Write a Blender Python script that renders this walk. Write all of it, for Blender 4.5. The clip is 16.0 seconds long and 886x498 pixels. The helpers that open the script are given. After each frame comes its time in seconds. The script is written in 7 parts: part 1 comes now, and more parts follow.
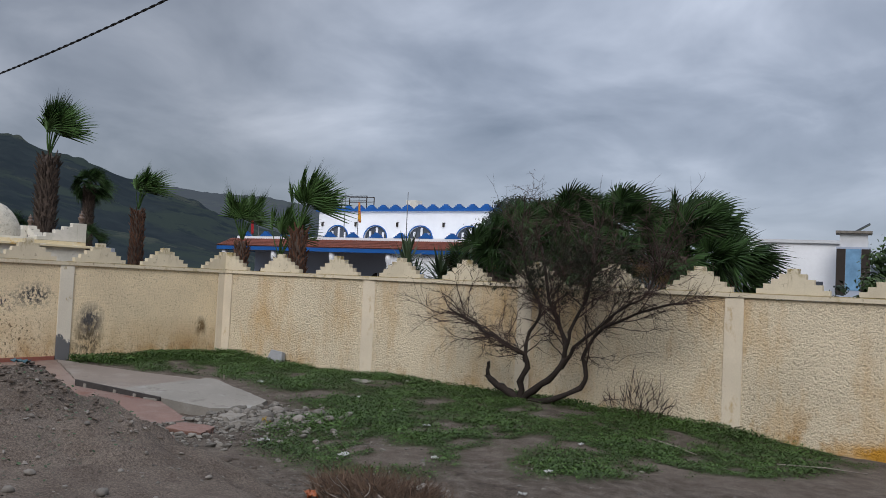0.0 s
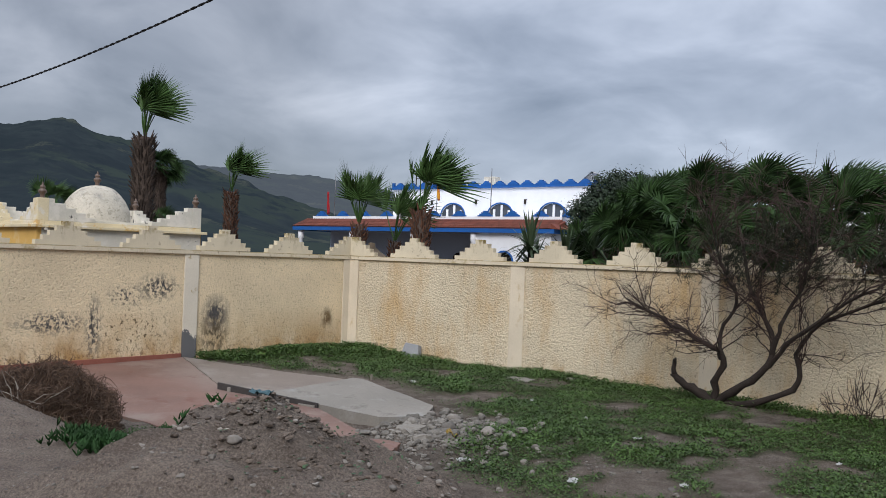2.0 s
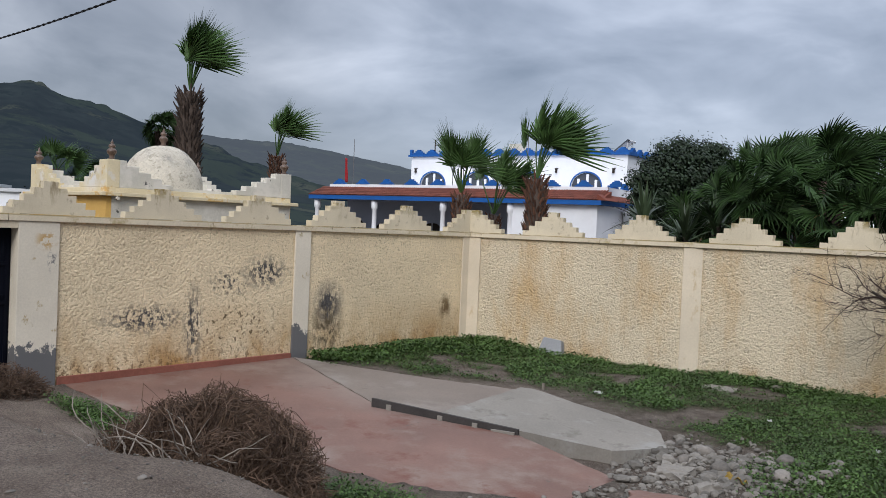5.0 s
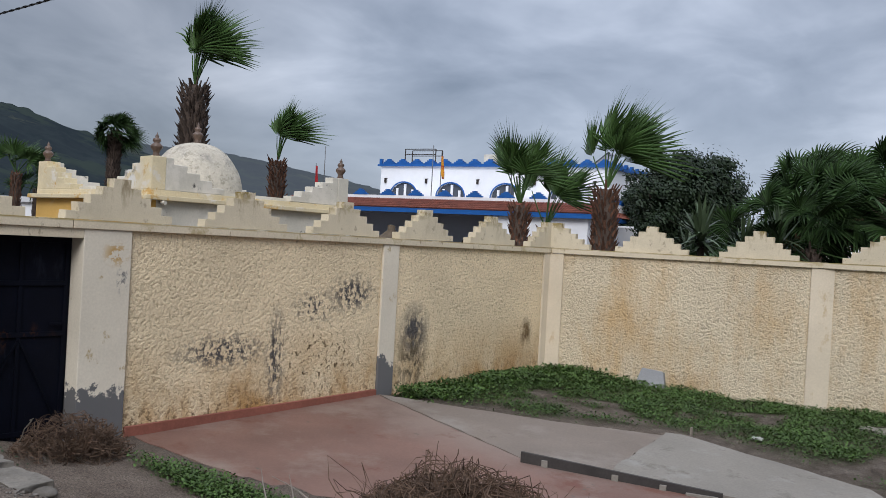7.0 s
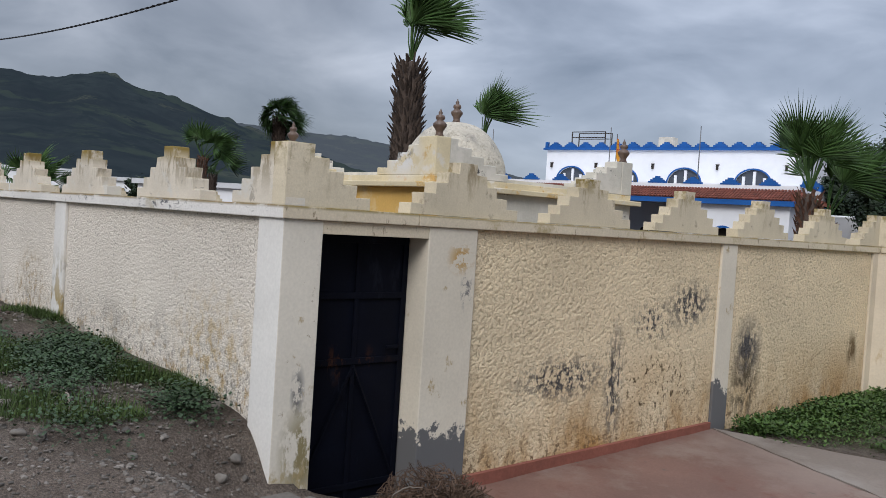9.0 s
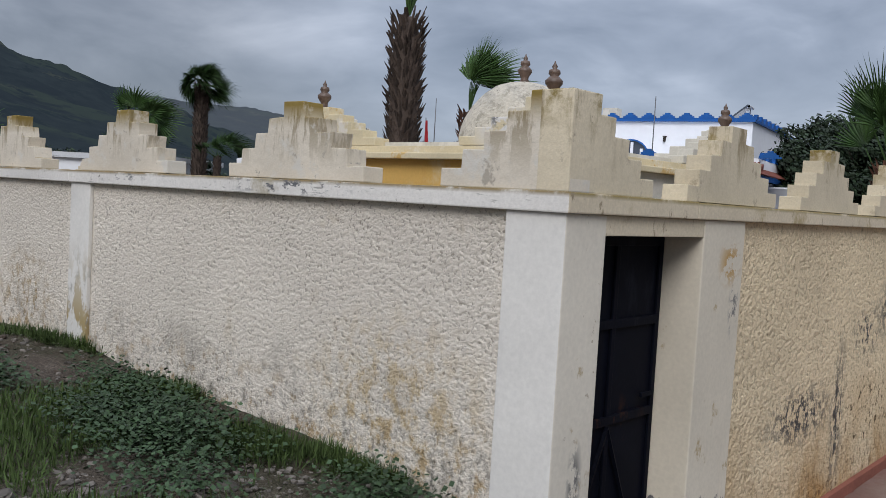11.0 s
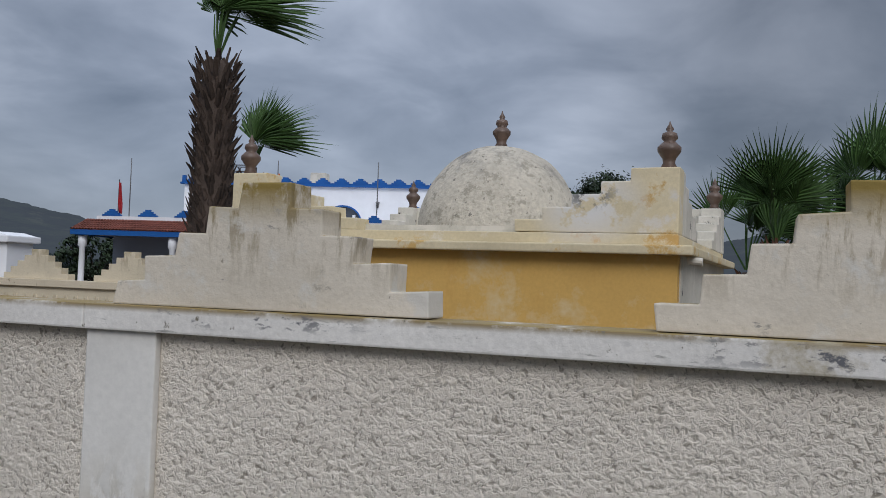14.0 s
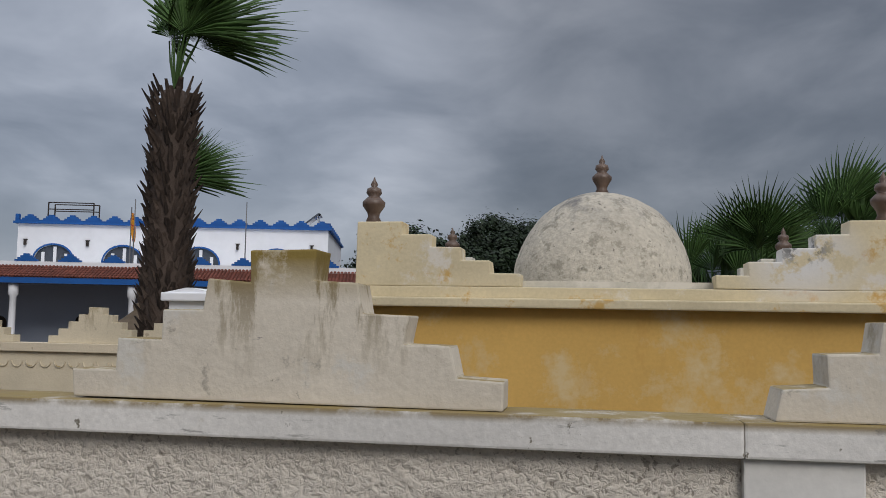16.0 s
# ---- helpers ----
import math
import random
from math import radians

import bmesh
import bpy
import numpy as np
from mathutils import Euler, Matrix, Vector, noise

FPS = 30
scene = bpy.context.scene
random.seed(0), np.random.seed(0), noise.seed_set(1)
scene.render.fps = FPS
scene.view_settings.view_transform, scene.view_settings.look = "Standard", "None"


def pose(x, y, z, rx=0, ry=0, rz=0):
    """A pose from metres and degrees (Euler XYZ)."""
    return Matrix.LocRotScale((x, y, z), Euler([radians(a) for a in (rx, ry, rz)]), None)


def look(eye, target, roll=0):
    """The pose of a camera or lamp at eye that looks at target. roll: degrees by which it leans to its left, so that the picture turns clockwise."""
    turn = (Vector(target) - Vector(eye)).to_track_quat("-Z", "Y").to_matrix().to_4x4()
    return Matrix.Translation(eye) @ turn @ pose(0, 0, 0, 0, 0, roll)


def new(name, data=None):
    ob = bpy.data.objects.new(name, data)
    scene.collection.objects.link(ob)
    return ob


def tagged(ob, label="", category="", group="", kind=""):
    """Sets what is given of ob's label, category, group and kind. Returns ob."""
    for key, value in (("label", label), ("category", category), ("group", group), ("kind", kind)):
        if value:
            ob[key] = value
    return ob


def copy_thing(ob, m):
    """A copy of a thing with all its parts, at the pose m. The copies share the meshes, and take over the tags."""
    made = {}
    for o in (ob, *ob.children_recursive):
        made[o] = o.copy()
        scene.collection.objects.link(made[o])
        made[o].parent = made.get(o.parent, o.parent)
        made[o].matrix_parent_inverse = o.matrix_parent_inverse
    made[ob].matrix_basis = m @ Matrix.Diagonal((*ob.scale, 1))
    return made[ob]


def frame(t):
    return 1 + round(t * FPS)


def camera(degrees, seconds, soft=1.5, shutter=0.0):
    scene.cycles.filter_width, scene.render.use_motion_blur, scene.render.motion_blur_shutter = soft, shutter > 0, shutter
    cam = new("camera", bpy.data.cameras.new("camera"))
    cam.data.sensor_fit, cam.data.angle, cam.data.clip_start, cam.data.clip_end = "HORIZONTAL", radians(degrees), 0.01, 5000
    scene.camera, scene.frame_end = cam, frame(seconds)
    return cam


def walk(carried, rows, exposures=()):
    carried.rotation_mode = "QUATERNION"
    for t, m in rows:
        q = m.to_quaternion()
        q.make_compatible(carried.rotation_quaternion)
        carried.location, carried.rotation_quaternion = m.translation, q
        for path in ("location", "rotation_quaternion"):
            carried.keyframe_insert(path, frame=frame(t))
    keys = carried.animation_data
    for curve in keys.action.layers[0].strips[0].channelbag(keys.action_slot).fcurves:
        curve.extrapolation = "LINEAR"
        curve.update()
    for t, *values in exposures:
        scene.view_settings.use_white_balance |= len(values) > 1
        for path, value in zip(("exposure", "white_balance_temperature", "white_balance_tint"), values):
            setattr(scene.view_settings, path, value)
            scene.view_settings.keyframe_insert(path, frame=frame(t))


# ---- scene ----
cam = camera(53.0, 16.0, soft=0.6)
PATH = [
    (0, (0.46, -0.134, 1.931), (-0.901, 1.329, 2.012), 2.8),
    (0.5, (-0.255, -0.191, 1.968), (-1.659, 1.231, 2.032), 1.4),
    (1, (-1.003, -0.262, 1.97), (-2.449, 1.118, 2.02), 2.3),
    (1.5, (-1.857, -0.263, 1.984), (-3.297, 1.124, 1.995), 2.6),
    (2, (-2.6, -0.267, 2.052), (-4.036, 1.125, 2.075), 2.1),
    (2.5, (-3.449, -0.244, 2.054), (-4.855, 1.177, 2.074), 1.9),
    (3, (-4.265, -0.226, 2.06), (-5.679, 1.189, 2.073), 3.2),
    (3.5, (-5.044, -0.164, 2.085), (-6.504, 1.203, 2.077), 2.6),
    (4, (-5.853, -0.112, 2.085), (-7.339, 1.226, 2.07), 4.2),
    (4.2, (-6.139, -0.166, 2.117), (-7.608, 1.191, 2.092), 4.1),
    (6.5, (-9.976, -0.349, 2.025), (-11.261, 1.183, 2.005), 1.7),
    (7, (-10.824, -0.437, 2.009), (-12.101, 1.102, 1.999), 3.2),
    (7.5, (-11.566, -0.467, 2.037), (-12.853, 1.063, 1.988), 2.6),
    (8, (-12.446, -0.494, 2.026), (-13.756, 1.017, 1.968), 3.5),
    (8.5, (-13.245, -0.533, 2.031), (-14.656, 0.883, 1.961), 1.9),
    (9, (-14.101, -0.49, 2.016), (-15.582, 0.852, 1.954), 3.7),
    (9.2, (-14.431, -0.469, 2.024), (-15.898, 0.889, 1.964), 3.8),
    (11.5, (-18.078, -0.369, 1.984), (-19.387, 1.138, 1.865), 3.4),
    (12, (-18.856, -0.312, 1.981), (-20.165, 1.194, 1.853), 3.9),
    (12.5, (-19.65, -0.229, 1.987), (-20.927, 1.306, 1.867), 3.3),
    (13, (-20.436, -0.118, 1.985), (-21.685, 1.439, 1.866), 3.7),
    (13.5, (-21.143, 0.038, 2.13), (-22.088, 1.797, 2.015), 1.6),
    (13.8, (-21.523, 0.123, 2.197), (-22.255, 1.985, 2.193), 1.8),
    (14, (-21.77, 0.174, 2.196), (-22.433, 2.059, 2.263), 2.1),
    (14.5, (-22.448, 0.245, 2.237), (-22.94, 2.181, 2.333), 1.5),
    (15, (-23.131, 0.338, 2.258), (-23.549, 2.291, 2.361), 1.6),
    (15.5, (-23.855, 0.357, 2.287), (-24.199, 2.322, 2.432), 1.6),
    (16, (-24.583, 0.396, 2.304), (-24.848, 2.372, 2.471), 1.1),
]
walk(cam, [(t, look(eye, target, roll)) for t, eye, target, roll in PATH],
     [(0, -0.24, 6450, 10), (0.5, -0.20, 6450, 10), (1.0, -0.06, 6450, 10), (2.0, 0.02, 6450, 10), (3.5, 0.06, 6430, 10), (6.5, -0.06, 6400, 10), (8.0, -0.12, 6380, 10), (9.0, -0.10, 6380, 10),
      (11.5, -0.28, 6330, 10), (12.5, -0.36, 6280, 10), (13.0, -0.40, 6250, 10), (13.5, -0.48, 6200, 10), (14.0, -0.55, 6260, 10), (14.5, -0.60, 6560, 10), (15.0, -0.62, 6600, 10), (16.0, -0.60, 6650, 10)])

# ---- light ----
world = bpy.data.worlds.new("overcast_sky")
scene.world = world
world.use_nodes = True
wt = world.node_tree
wt.nodes.clear()


def wn(kind):
    return wt.nodes.new(kind)


def wmath(op, a, b=None, c=None):
    n = wn("ShaderNodeMath")
    n.operation = op
    for i, v in enumerate((a, b, c)):
        if v is None:
            continue
        if isinstance(v, (int, float)):
            n.inputs[i].default_value = v
        else:
            wt.links.new(v, n.inputs[i])
    return n.outputs[0]


SUN_AZ, SUN_EL = radians(150), radians(38)
w_tc = wn("ShaderNodeTexCoord")
w_sep = wn("ShaderNodeSeparateXYZ")
wt.links.new(w_tc.outputs["Generated"], w_sep.inputs[0])
w_up = wmath("MAXIMUM", w_sep.outputs["Z"], 0.0)
w_den = wmath("ADD", w_up, 0.30)
w_cx = wmath("DIVIDE", w_sep.outputs["X"], w_den)
w_cy = wmath("DIVIDE", w_sep.outputs["Y"], w_den)
w_comb = wn("ShaderNodeCombineXYZ")
wt.links.new(w_cx, w_comb.inputs[0])
wt.links.new(w_cy, w_comb.inputs[1])
w_big = wn("ShaderNodeTexNoise")
w_big.inputs["Scale"].default_value = 0.85
w_big.inputs["Detail"].default_value = 3.0
w_big.inputs["Distortion"].default_value = 0.5
w_fine = wn("ShaderNodeTexNoise")
w_fine.inputs["Scale"].default_value = 2.6
w_fine.inputs["Detail"].default_value = 5.0
w_fine.inputs["Roughness"].default_value = 0.52
w_fine.inputs["Distortion"].default_value = 0.35
for n in (w_big, w_fine):
    wt.links.new(w_comb.outputs[0], n.inputs["Vector"])
w_mix = wmath("ADD", wmath("MULTIPLY", w_big.outputs["Fac"], 0.55), wmath("MULTIPLY", w_fine.outputs["Fac"], 0.45))
w_ramp = wn("ShaderNodeValToRGB")
cr = w_ramp.color_ramp
cr.elements[0].position, cr.elements[0].color = 0.34, (0.150, 0.178, 0.232, 1)
cr.elements[1].position, cr.elements[1].color = 0.66, (0.560, 0.600, 0.690, 1)
e = cr.elements.new(0.46)
e.color = (0.250, 0.284, 0.352, 1)
e = cr.elements.new(0.56)
e.color = (0.385, 0.424, 0.505, 1)
wt.links.new(w_mix, w_ramp.inputs["Fac"])
# haze low over the hills, and the bright zenith of an overcast sky
w_low = wn("ShaderNodeMapRange")
w_low.inputs["From Min"].default_value, w_low.inputs["From Max"].default_value = 0.02, 0.17
w_low.inputs["To Min"].default_value, w_low.inputs["To Max"].default_value = 0.75, 0.0
wt.links.new(w_sep.outputs["Z"], w_low.inputs["Value"])
w_haze = wn("ShaderNodeMixRGB")
w_haze.inputs[2].default_value = (0.245, 0.280, 0.345, 1)
wt.links.new(w_low.outputs[0], w_haze.inputs[0])
wt.links.new(w_ramp.outputs["Color"], w_haze.inputs[1])
w_zen = wn("ShaderNodeMapRange")
w_zen.inputs["From Min"].default_value, w_zen.inputs["From Max"].default_value = 0.36, 0.85
w_zen.inputs["To Min"].default_value, w_zen.inputs["To Max"].default_value = 1.0, 5.6
wt.links.new(w_sep.outputs["Z"], w_zen.inputs["Value"])
w_sky = wn("ShaderNodeTexSky")
w_sky.sky_type = "NISHITA"
w_sky.sun_disc = False
w_sky.sun_elevation, w_sky.sun_rotation = SUN_EL, SUN_AZ
# the cloud deck is thinnest towards the north-west
w_dot = wn("ShaderNodeVectorMath")
w_dot.operation = "DOT_PRODUCT"
w_dot.inputs[1].default_value = (-0.98 * math.sin(radians(29)), 0.98 * math.cos(radians(29)), 0.2)
wt.links.new(w_tc.outputs["Generated"], w_dot.inputs[0])
w_lobe = wn("ShaderNodeMapRange")
w_lobe.interpolation_type = "SMOOTHSTEP"
w_lobe.inputs["From Min"].default_value, w_lobe.inputs["From Max"].default_value = 0.87, 1.0
w_lobe.inputs["To Min"].default_value, w_lobe.inputs["To Max"].default_value = 0.79, 1.52
wt.links.new(w_dot.outputs["Value"], w_lobe.inputs["Value"])
w_strength = wmath("MULTIPLY", w_lobe.outputs[0], w_zen.outputs[0])
w_bg1, w_bg2, w_add, w_out = wn("ShaderNodeBackground"), wn("ShaderNodeBackground"), wn("ShaderNodeAddShader"), wn("ShaderNodeOutputWorld")
w_warm = wn("ShaderNodeMixRGB")
w_warm.blend_type = "MULTIPLY"
w_warm.inputs[2].default_value = (1.0, 0.968, 0.92, 1)
w_wz = wn("ShaderNodeMapRange")
w_wz.inputs["From Min"].default_value, w_wz.inputs["From Max"].default_value = 0.36, 0.7
wt.links.new(w_sep.outputs["Z"], w_wz.inputs["Value"])
wt.links.new(w_wz.outputs[0], w_warm.inputs[0])
wt.links.new(w_haze.outputs[0], w_warm.inputs[1])
wt.links.new(w_warm.outputs[0], w_bg1.inputs["Color"])
wt.links.new(w_strength, w_bg1.inputs["Strength"])
wt.links.new(w_sky.outputs[0], w_bg2.inputs["Color"])
w_bg2.inputs["Strength"].default_value = 0.012
wt.links.new(w_bg1.outputs[0], w_add.inputs[0])
wt.links.new(w_bg2.outputs[0], w_add.inputs[1])
wt.links.new(w_add.outputs[0], w_out.inputs["Surface"])

sun = new("sun", bpy.data.lights.new("sun", "SUN"))
sun.data.energy, sun.data.angle, sun.data.color = 2.05, radians(30), (1.0, 0.962, 0.925)
sun_dir = Vector((math.sin(SUN_AZ) * math.cos(SUN_EL), math.cos(SUN_AZ) * math.cos(SUN_EL), math.sin(SUN_EL)))
sun.matrix_world = look(sun_dir * 50, (0, 0, 0))
scene.view_settings.exposure = 0.0

# ---- materials ----
def mat(name, base, rough=0.85, metal=0.0, vary=0.25, vscale=1.2, grain=0.12, gscale=40.0, bump=0.15, bscale=60.0, bdist=0.01,
        stains=(), spec=0.3, island=0.0, obj=0.0, pit=0.0, pscale=37.0, moss=None):
    """A painted, stony or leafy surface: base colour, broad and fine variation, stains (colour, scale, threshold, softness, stretch_z, z_to, z_from), fine relief."""
    m = bpy.data.materials.new(name)
    m.use_nodes = True
    nt = m.node_tree
    bs = nt.nodes["Principled BSDF"]
    bs.inputs["Roughness"].default_value = rough
    bs.inputs["Metallic"].default_value = metal
    bs.inputs["Specular IOR Level"].default_value = spec
    geo = nt.nodes.new("ShaderNodeNewGeometry")
    pos = geo.outputs["Position"]

    def noise_tex(scale, detail=4.0, rgh=0.55, vec=None):
        n = nt.nodes.new("ShaderNodeTexNoise")
        n.inputs["Scale"].default_value, n.inputs["Detail"].default_value, n.inputs["Roughness"].default_value = scale, detail, rgh
        nt.links.new(vec if vec is not None else pos, n.inputs["Vector"])
        return n.outputs["Fac"]

    def mrange(v, a, b, c, d):
        n = nt.nodes.new("ShaderNodeMapRange")
        for i, q in zip(range(1, 5), (a, b, c, d)):
            n.inputs[i].default_value = q
        nt.links.new(v, n.inputs[0])
        return n.outputs[0]

    def mul(a, b, op="MULTIPLY"):
        n = nt.nodes.new("ShaderNodeMath")
        n.operation = op
        for i, v in enumerate((a, b)):
            if isinstance(v, (int, float)):
                n.inputs[i].default_value = v
            else:
                nt.links.new(v, n.inputs[i])
        return n.outputs[0]

    f = mrange(noise_tex(vscale), 0.25, 0.75, 1 - vary, 1 + vary)
    if grain:
        f = mul(f, mrange(noise_tex(gscale, 3.0), 0.25, 0.75, 1 - grain, 1 + grain))
    if island:
        f = mul(f, mrange(geo.outputs["Random Per Island"], 0, 1, 1 - island, 1 + island))
    if obj:
        oi = nt.nodes.new("ShaderNodeObjectInfo")
        f = mul(f, mrange(oi.outputs["Random"], 0, 1, 1 - obj, 1 + obj))
    vm = nt.nodes.new("ShaderNodeVectorMath")
    vm.operation = "SCALE"
    vm.inputs[0].default_value = base
    nt.links.new(f, vm.inputs["Scale"])
    col = vm.outputs[0]
    for st in stains:
        c, sc, th, soft, stretch, z0, z1 = st[:7]
        vec = pos
        if stretch != 1.0:
            mp = nt.nodes.new("ShaderNodeMapping")
            mp.inputs["Scale"].default_value = (1, 1, stretch)
            nt.links.new(pos, mp.inputs["Vector"])
            vec = mp.outputs[0]
        n = noise_tex(sc, 8.0, 0.70, vec)
        if z0 is not None:
            sp = nt.nodes.new("ShaderNodeSeparateXYZ")
            nt.links.new(pos, sp.inputs[0])
            if soft < 0.04:
                # a ragged edge about the height between z0 and z1
                k = mrange(mul(n, mrange(sp.outputs["Z"], z0, z1, -0.3, 0.3), "ADD"), th, th + soft, 0, 1)
            else:
                k = mul(mrange(n, th, th + soft, 0, 1), mrange(sp.outputs["Z"], z0, z1, 0, 1))
        else:
            k = mrange(n, th, th + soft, 0, 1)
        for blob in st[7:]:
            # a stain with a place of its own: centre, half sizes
            (bx, by, bz), (rx, ry, rz) = blob
            mp = nt.nodes.new("ShaderNodeMapping")
            mp.vector_type = "POINT"
            mp.inputs["Location"].default_value = (-bx / rx, -by / ry, -bz / rz)
            mp.inputs["Scale"].default_value = (1 / rx, 1 / ry, 1 / rz)
            nt.links.new(pos, mp.inputs["Vector"])
            ln = nt.nodes.new("ShaderNodeVectorMath")
            ln.operation = "LENGTH"
            nt.links.new(mp.outputs[0], ln.inputs[0])
            k = mul(k, mrange(ln.outputs["Value"], 0.35, 1.0, 1, 0))
        mx = nt.nodes.new("ShaderNodeMixRGB")
        mx.inputs[2].default_value = (*c, 1)
        nt.links.new(k, mx.inputs[0])
        nt.links.new(col, mx.inputs[1])
        col = mx.outputs[0]
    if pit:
        # shade in the pits of the render, put into the colour
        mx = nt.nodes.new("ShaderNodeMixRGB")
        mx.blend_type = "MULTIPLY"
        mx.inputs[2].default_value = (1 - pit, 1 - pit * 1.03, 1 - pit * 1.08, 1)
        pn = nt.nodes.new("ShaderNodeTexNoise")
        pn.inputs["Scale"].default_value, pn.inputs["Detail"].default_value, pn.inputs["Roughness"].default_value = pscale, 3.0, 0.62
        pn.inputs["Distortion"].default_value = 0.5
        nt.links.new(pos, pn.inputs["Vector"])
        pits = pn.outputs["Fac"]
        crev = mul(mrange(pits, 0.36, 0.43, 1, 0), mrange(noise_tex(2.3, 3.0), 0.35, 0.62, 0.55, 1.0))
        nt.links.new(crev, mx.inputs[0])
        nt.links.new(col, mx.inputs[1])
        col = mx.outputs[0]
    if moss:
        # lichen that has settled on the level tops
        sn = nt.nodes.new("ShaderNodeSeparateXYZ")
        nt.links.new(geo.outputs["True Normal"], sn.inputs[0])
        mx = nt.nodes.new("ShaderNodeMixRGB")
        mx.inputs[2].default_value = (*moss, 1)
        nt.links.new(mul(mrange(sn.outputs["Z"], 0.3, 0.7, 0, 1), mrange(noise_tex(6.0, 5.0, 0.65), 0.40, 0.52, 0.15, 0.9)), mx.inputs[0])
        nt.links.new(col, mx.inputs[1])
        col = mx.outputs[0]
    nt.links.new(col, bs.inputs["Base Color"])
    if bump:
        b = nt.nodes.new("ShaderNodeBump")
        b.inputs["Strength"].default_value, b.inputs["Distance"].default_value = bump, bdist
        h = noise_tex(bscale, 5.0, 0.6)
        if pit:
            h = mul(mul(h, 0.35), mrange(pits, 0.34, 0.60, 0, 1), "ADD")
        nt.links.new(h, b.inputs["Height"])
        nt.links.new(b.outputs[0], bs.inputs["Normal"])
    return m


WHITE, CREAM, GREYP = (0.66, 0.63, 0.57), (0.60, 0.52, 0.37), (0.60, 0.55, 0.45)
SMUT = (0.085, 0.08, 0.078)
LICH, SOOT, RUST = (0.23, 0.17, 0.045), (0.045, 0.043, 0.045), (0.42, 0.24, 0.085)
m_trim_s = mat("trim_whitewash", (0.69, 0.665, 0.625), moss=(0.27, 0.20, 0.075), vary=0.12, vscale=0.8, grain=0.09, gscale=60, bump=0.45, bscale=26, bdist=0.008,
               stains=[((0.25, 0.19, 0.10), 2.5, 0.38, 0.12, 1.0, 2.035, 2.054), ((0.38, 0.37, 0.34), 5.0, 0.61, 0.05, 7.0, None, None), ((0.20, 0.18, 0.14), 22.0, 0.64, 0.03, 0.7, None, None), ((0.40, 0.35, 0.25), 2.2, 0.60, 0.10, 1.0, None, None), ((0.13, 0.13, 0.14), 9.0, 0.52, 0.05, 2.0, None, None, ((-21.45, 2.84, 2.02), (0.75, 1, 0.06))), ((0.13, 0.13, 0.14), 9.0, 0.54, 0.05, 2.0, None, None, ((-23.4, 2.84, 2.03), (0.5, 1, 0.05)))])
m_pil_s = mat("pilaster_whitewash", (0.69, 0.67, 0.63), vary=0.10, grain=0.06, bump=0.25, bscale=18, bdist=0.006,
              stains=[((0.36, 0.28, 0.14), 7.0, 0.48, 0.05, 0.4, 1.6, 0.9, ((-23.9, 2.85, 0.95), (0.6, 1, 0.8))), ((0.25, 0.24, 0.2), 9.0, 0.55, 0.05, 0.5, 1.6, 0.8, ((-23.9, 2.85, 0.95), (0.6, 1, 0.9)))])
m_merlon_s = mat("merlon_whitewash", (0.63, 0.57, 0.475), vary=0.13, vscale=1.3, grain=0.06, gscale=70, bump=0.45, bscale=16, bdist=0.012, moss=(0.26, 0.19, 0.07),
                 stains=[((0.27, 0.22, 0.14), 9.0, 0.50, 0.07, 0.22, 2.12, 2.42), ((0.30, 0.28, 0.25), 5.0, 0.66, 0.04, 3.0, None, None), ((0.62, 0.59, 0.53), 2.1, 0.55, 0.06, 1.0, None, None), ((0.26, 0.23, 0.18), 30.0, 0.66, 0.05, 0.7, None, None), ((0.25, 0.18, 0.05), 5.0, 0.32, 0.12, 1.0, 2.36, 2.49), ((0.40, 0.36, 0.30), 6.0, 0.62, 0.05, 1.0, None, None)])
m_trim_y = mat("trim_cream", (0.60, 0.52, 0.39), vary=0.12, vscale=0.9, grain=0.10, gscale=60, bump=0.45, bscale=26, bdist=0.008,
               stains=[((0.27, 0.21, 0.085), 2.5, 0.36, 0.12, 1.0, 2.035, 2.054), ((0.30, 0.24, 0.16), 12.0, 0.60, 0.06, 0.5, None, None), ((0.40, 0.32, 0.18), 2.4, 0.55, 0.1, 1.0, None, None)])
m_pil_y = mat("pilaster_cream", (0.66, 0.61, 0.52), vary=0.10, grain=0.06, bump=0.25, bscale=18, bdist=0.006,
              stains=[((0.40, 0.34, 0.25), 9.0, 0.63, 0.03, 1.0, None, None), ((0.16, 0.155, 0.15), 12.0, 0.44, 0.06, 0.6, None, None, ((-19.47, 3.06, 0.72), (1, 0.07, 0.22))), ((0.24, 0.20, 0.10), 10.0, 0.46, 0.08, 0.6, None, None, ((-19.47, 3.12, 0.25), (1, 0.22, 0.45))), ((0.42, 0.33, 0.19), 4.0, 0.60, 0.05, 0.7, None, None), ((0.37, 0.29, 0.15), 3.4, 0.5, 0.08, 0.5, 0.6, 0.1)])
m_pil_f = mat("pilaster_bare_foot", (0.65, 0.59, 0.485), vary=0.10, grain=0.06, bump=0.25, bscale=18, bdist=0.006,
              stains=[((0.46, 0.30, 0.12), 11.0, 0.50, 0.04, 1.0, None, None, ((-19.47, 4.6, 1.72), (1, 0.18, 0.16))), ((0.20, 0.19, 0.18), 14.0, 0.52, 0.04, 0.8, None, None, ((-19.47, 4.68, 1.45), (1, 0.08, 0.2))), ((0.42, 0.33, 0.19), 4.0, 0.60, 0.05, 0.7, None, None), ((0.13, 0.128, 0.13), 4.5, 0.50, 0.03, 1.0, 0.55, 0.05)])
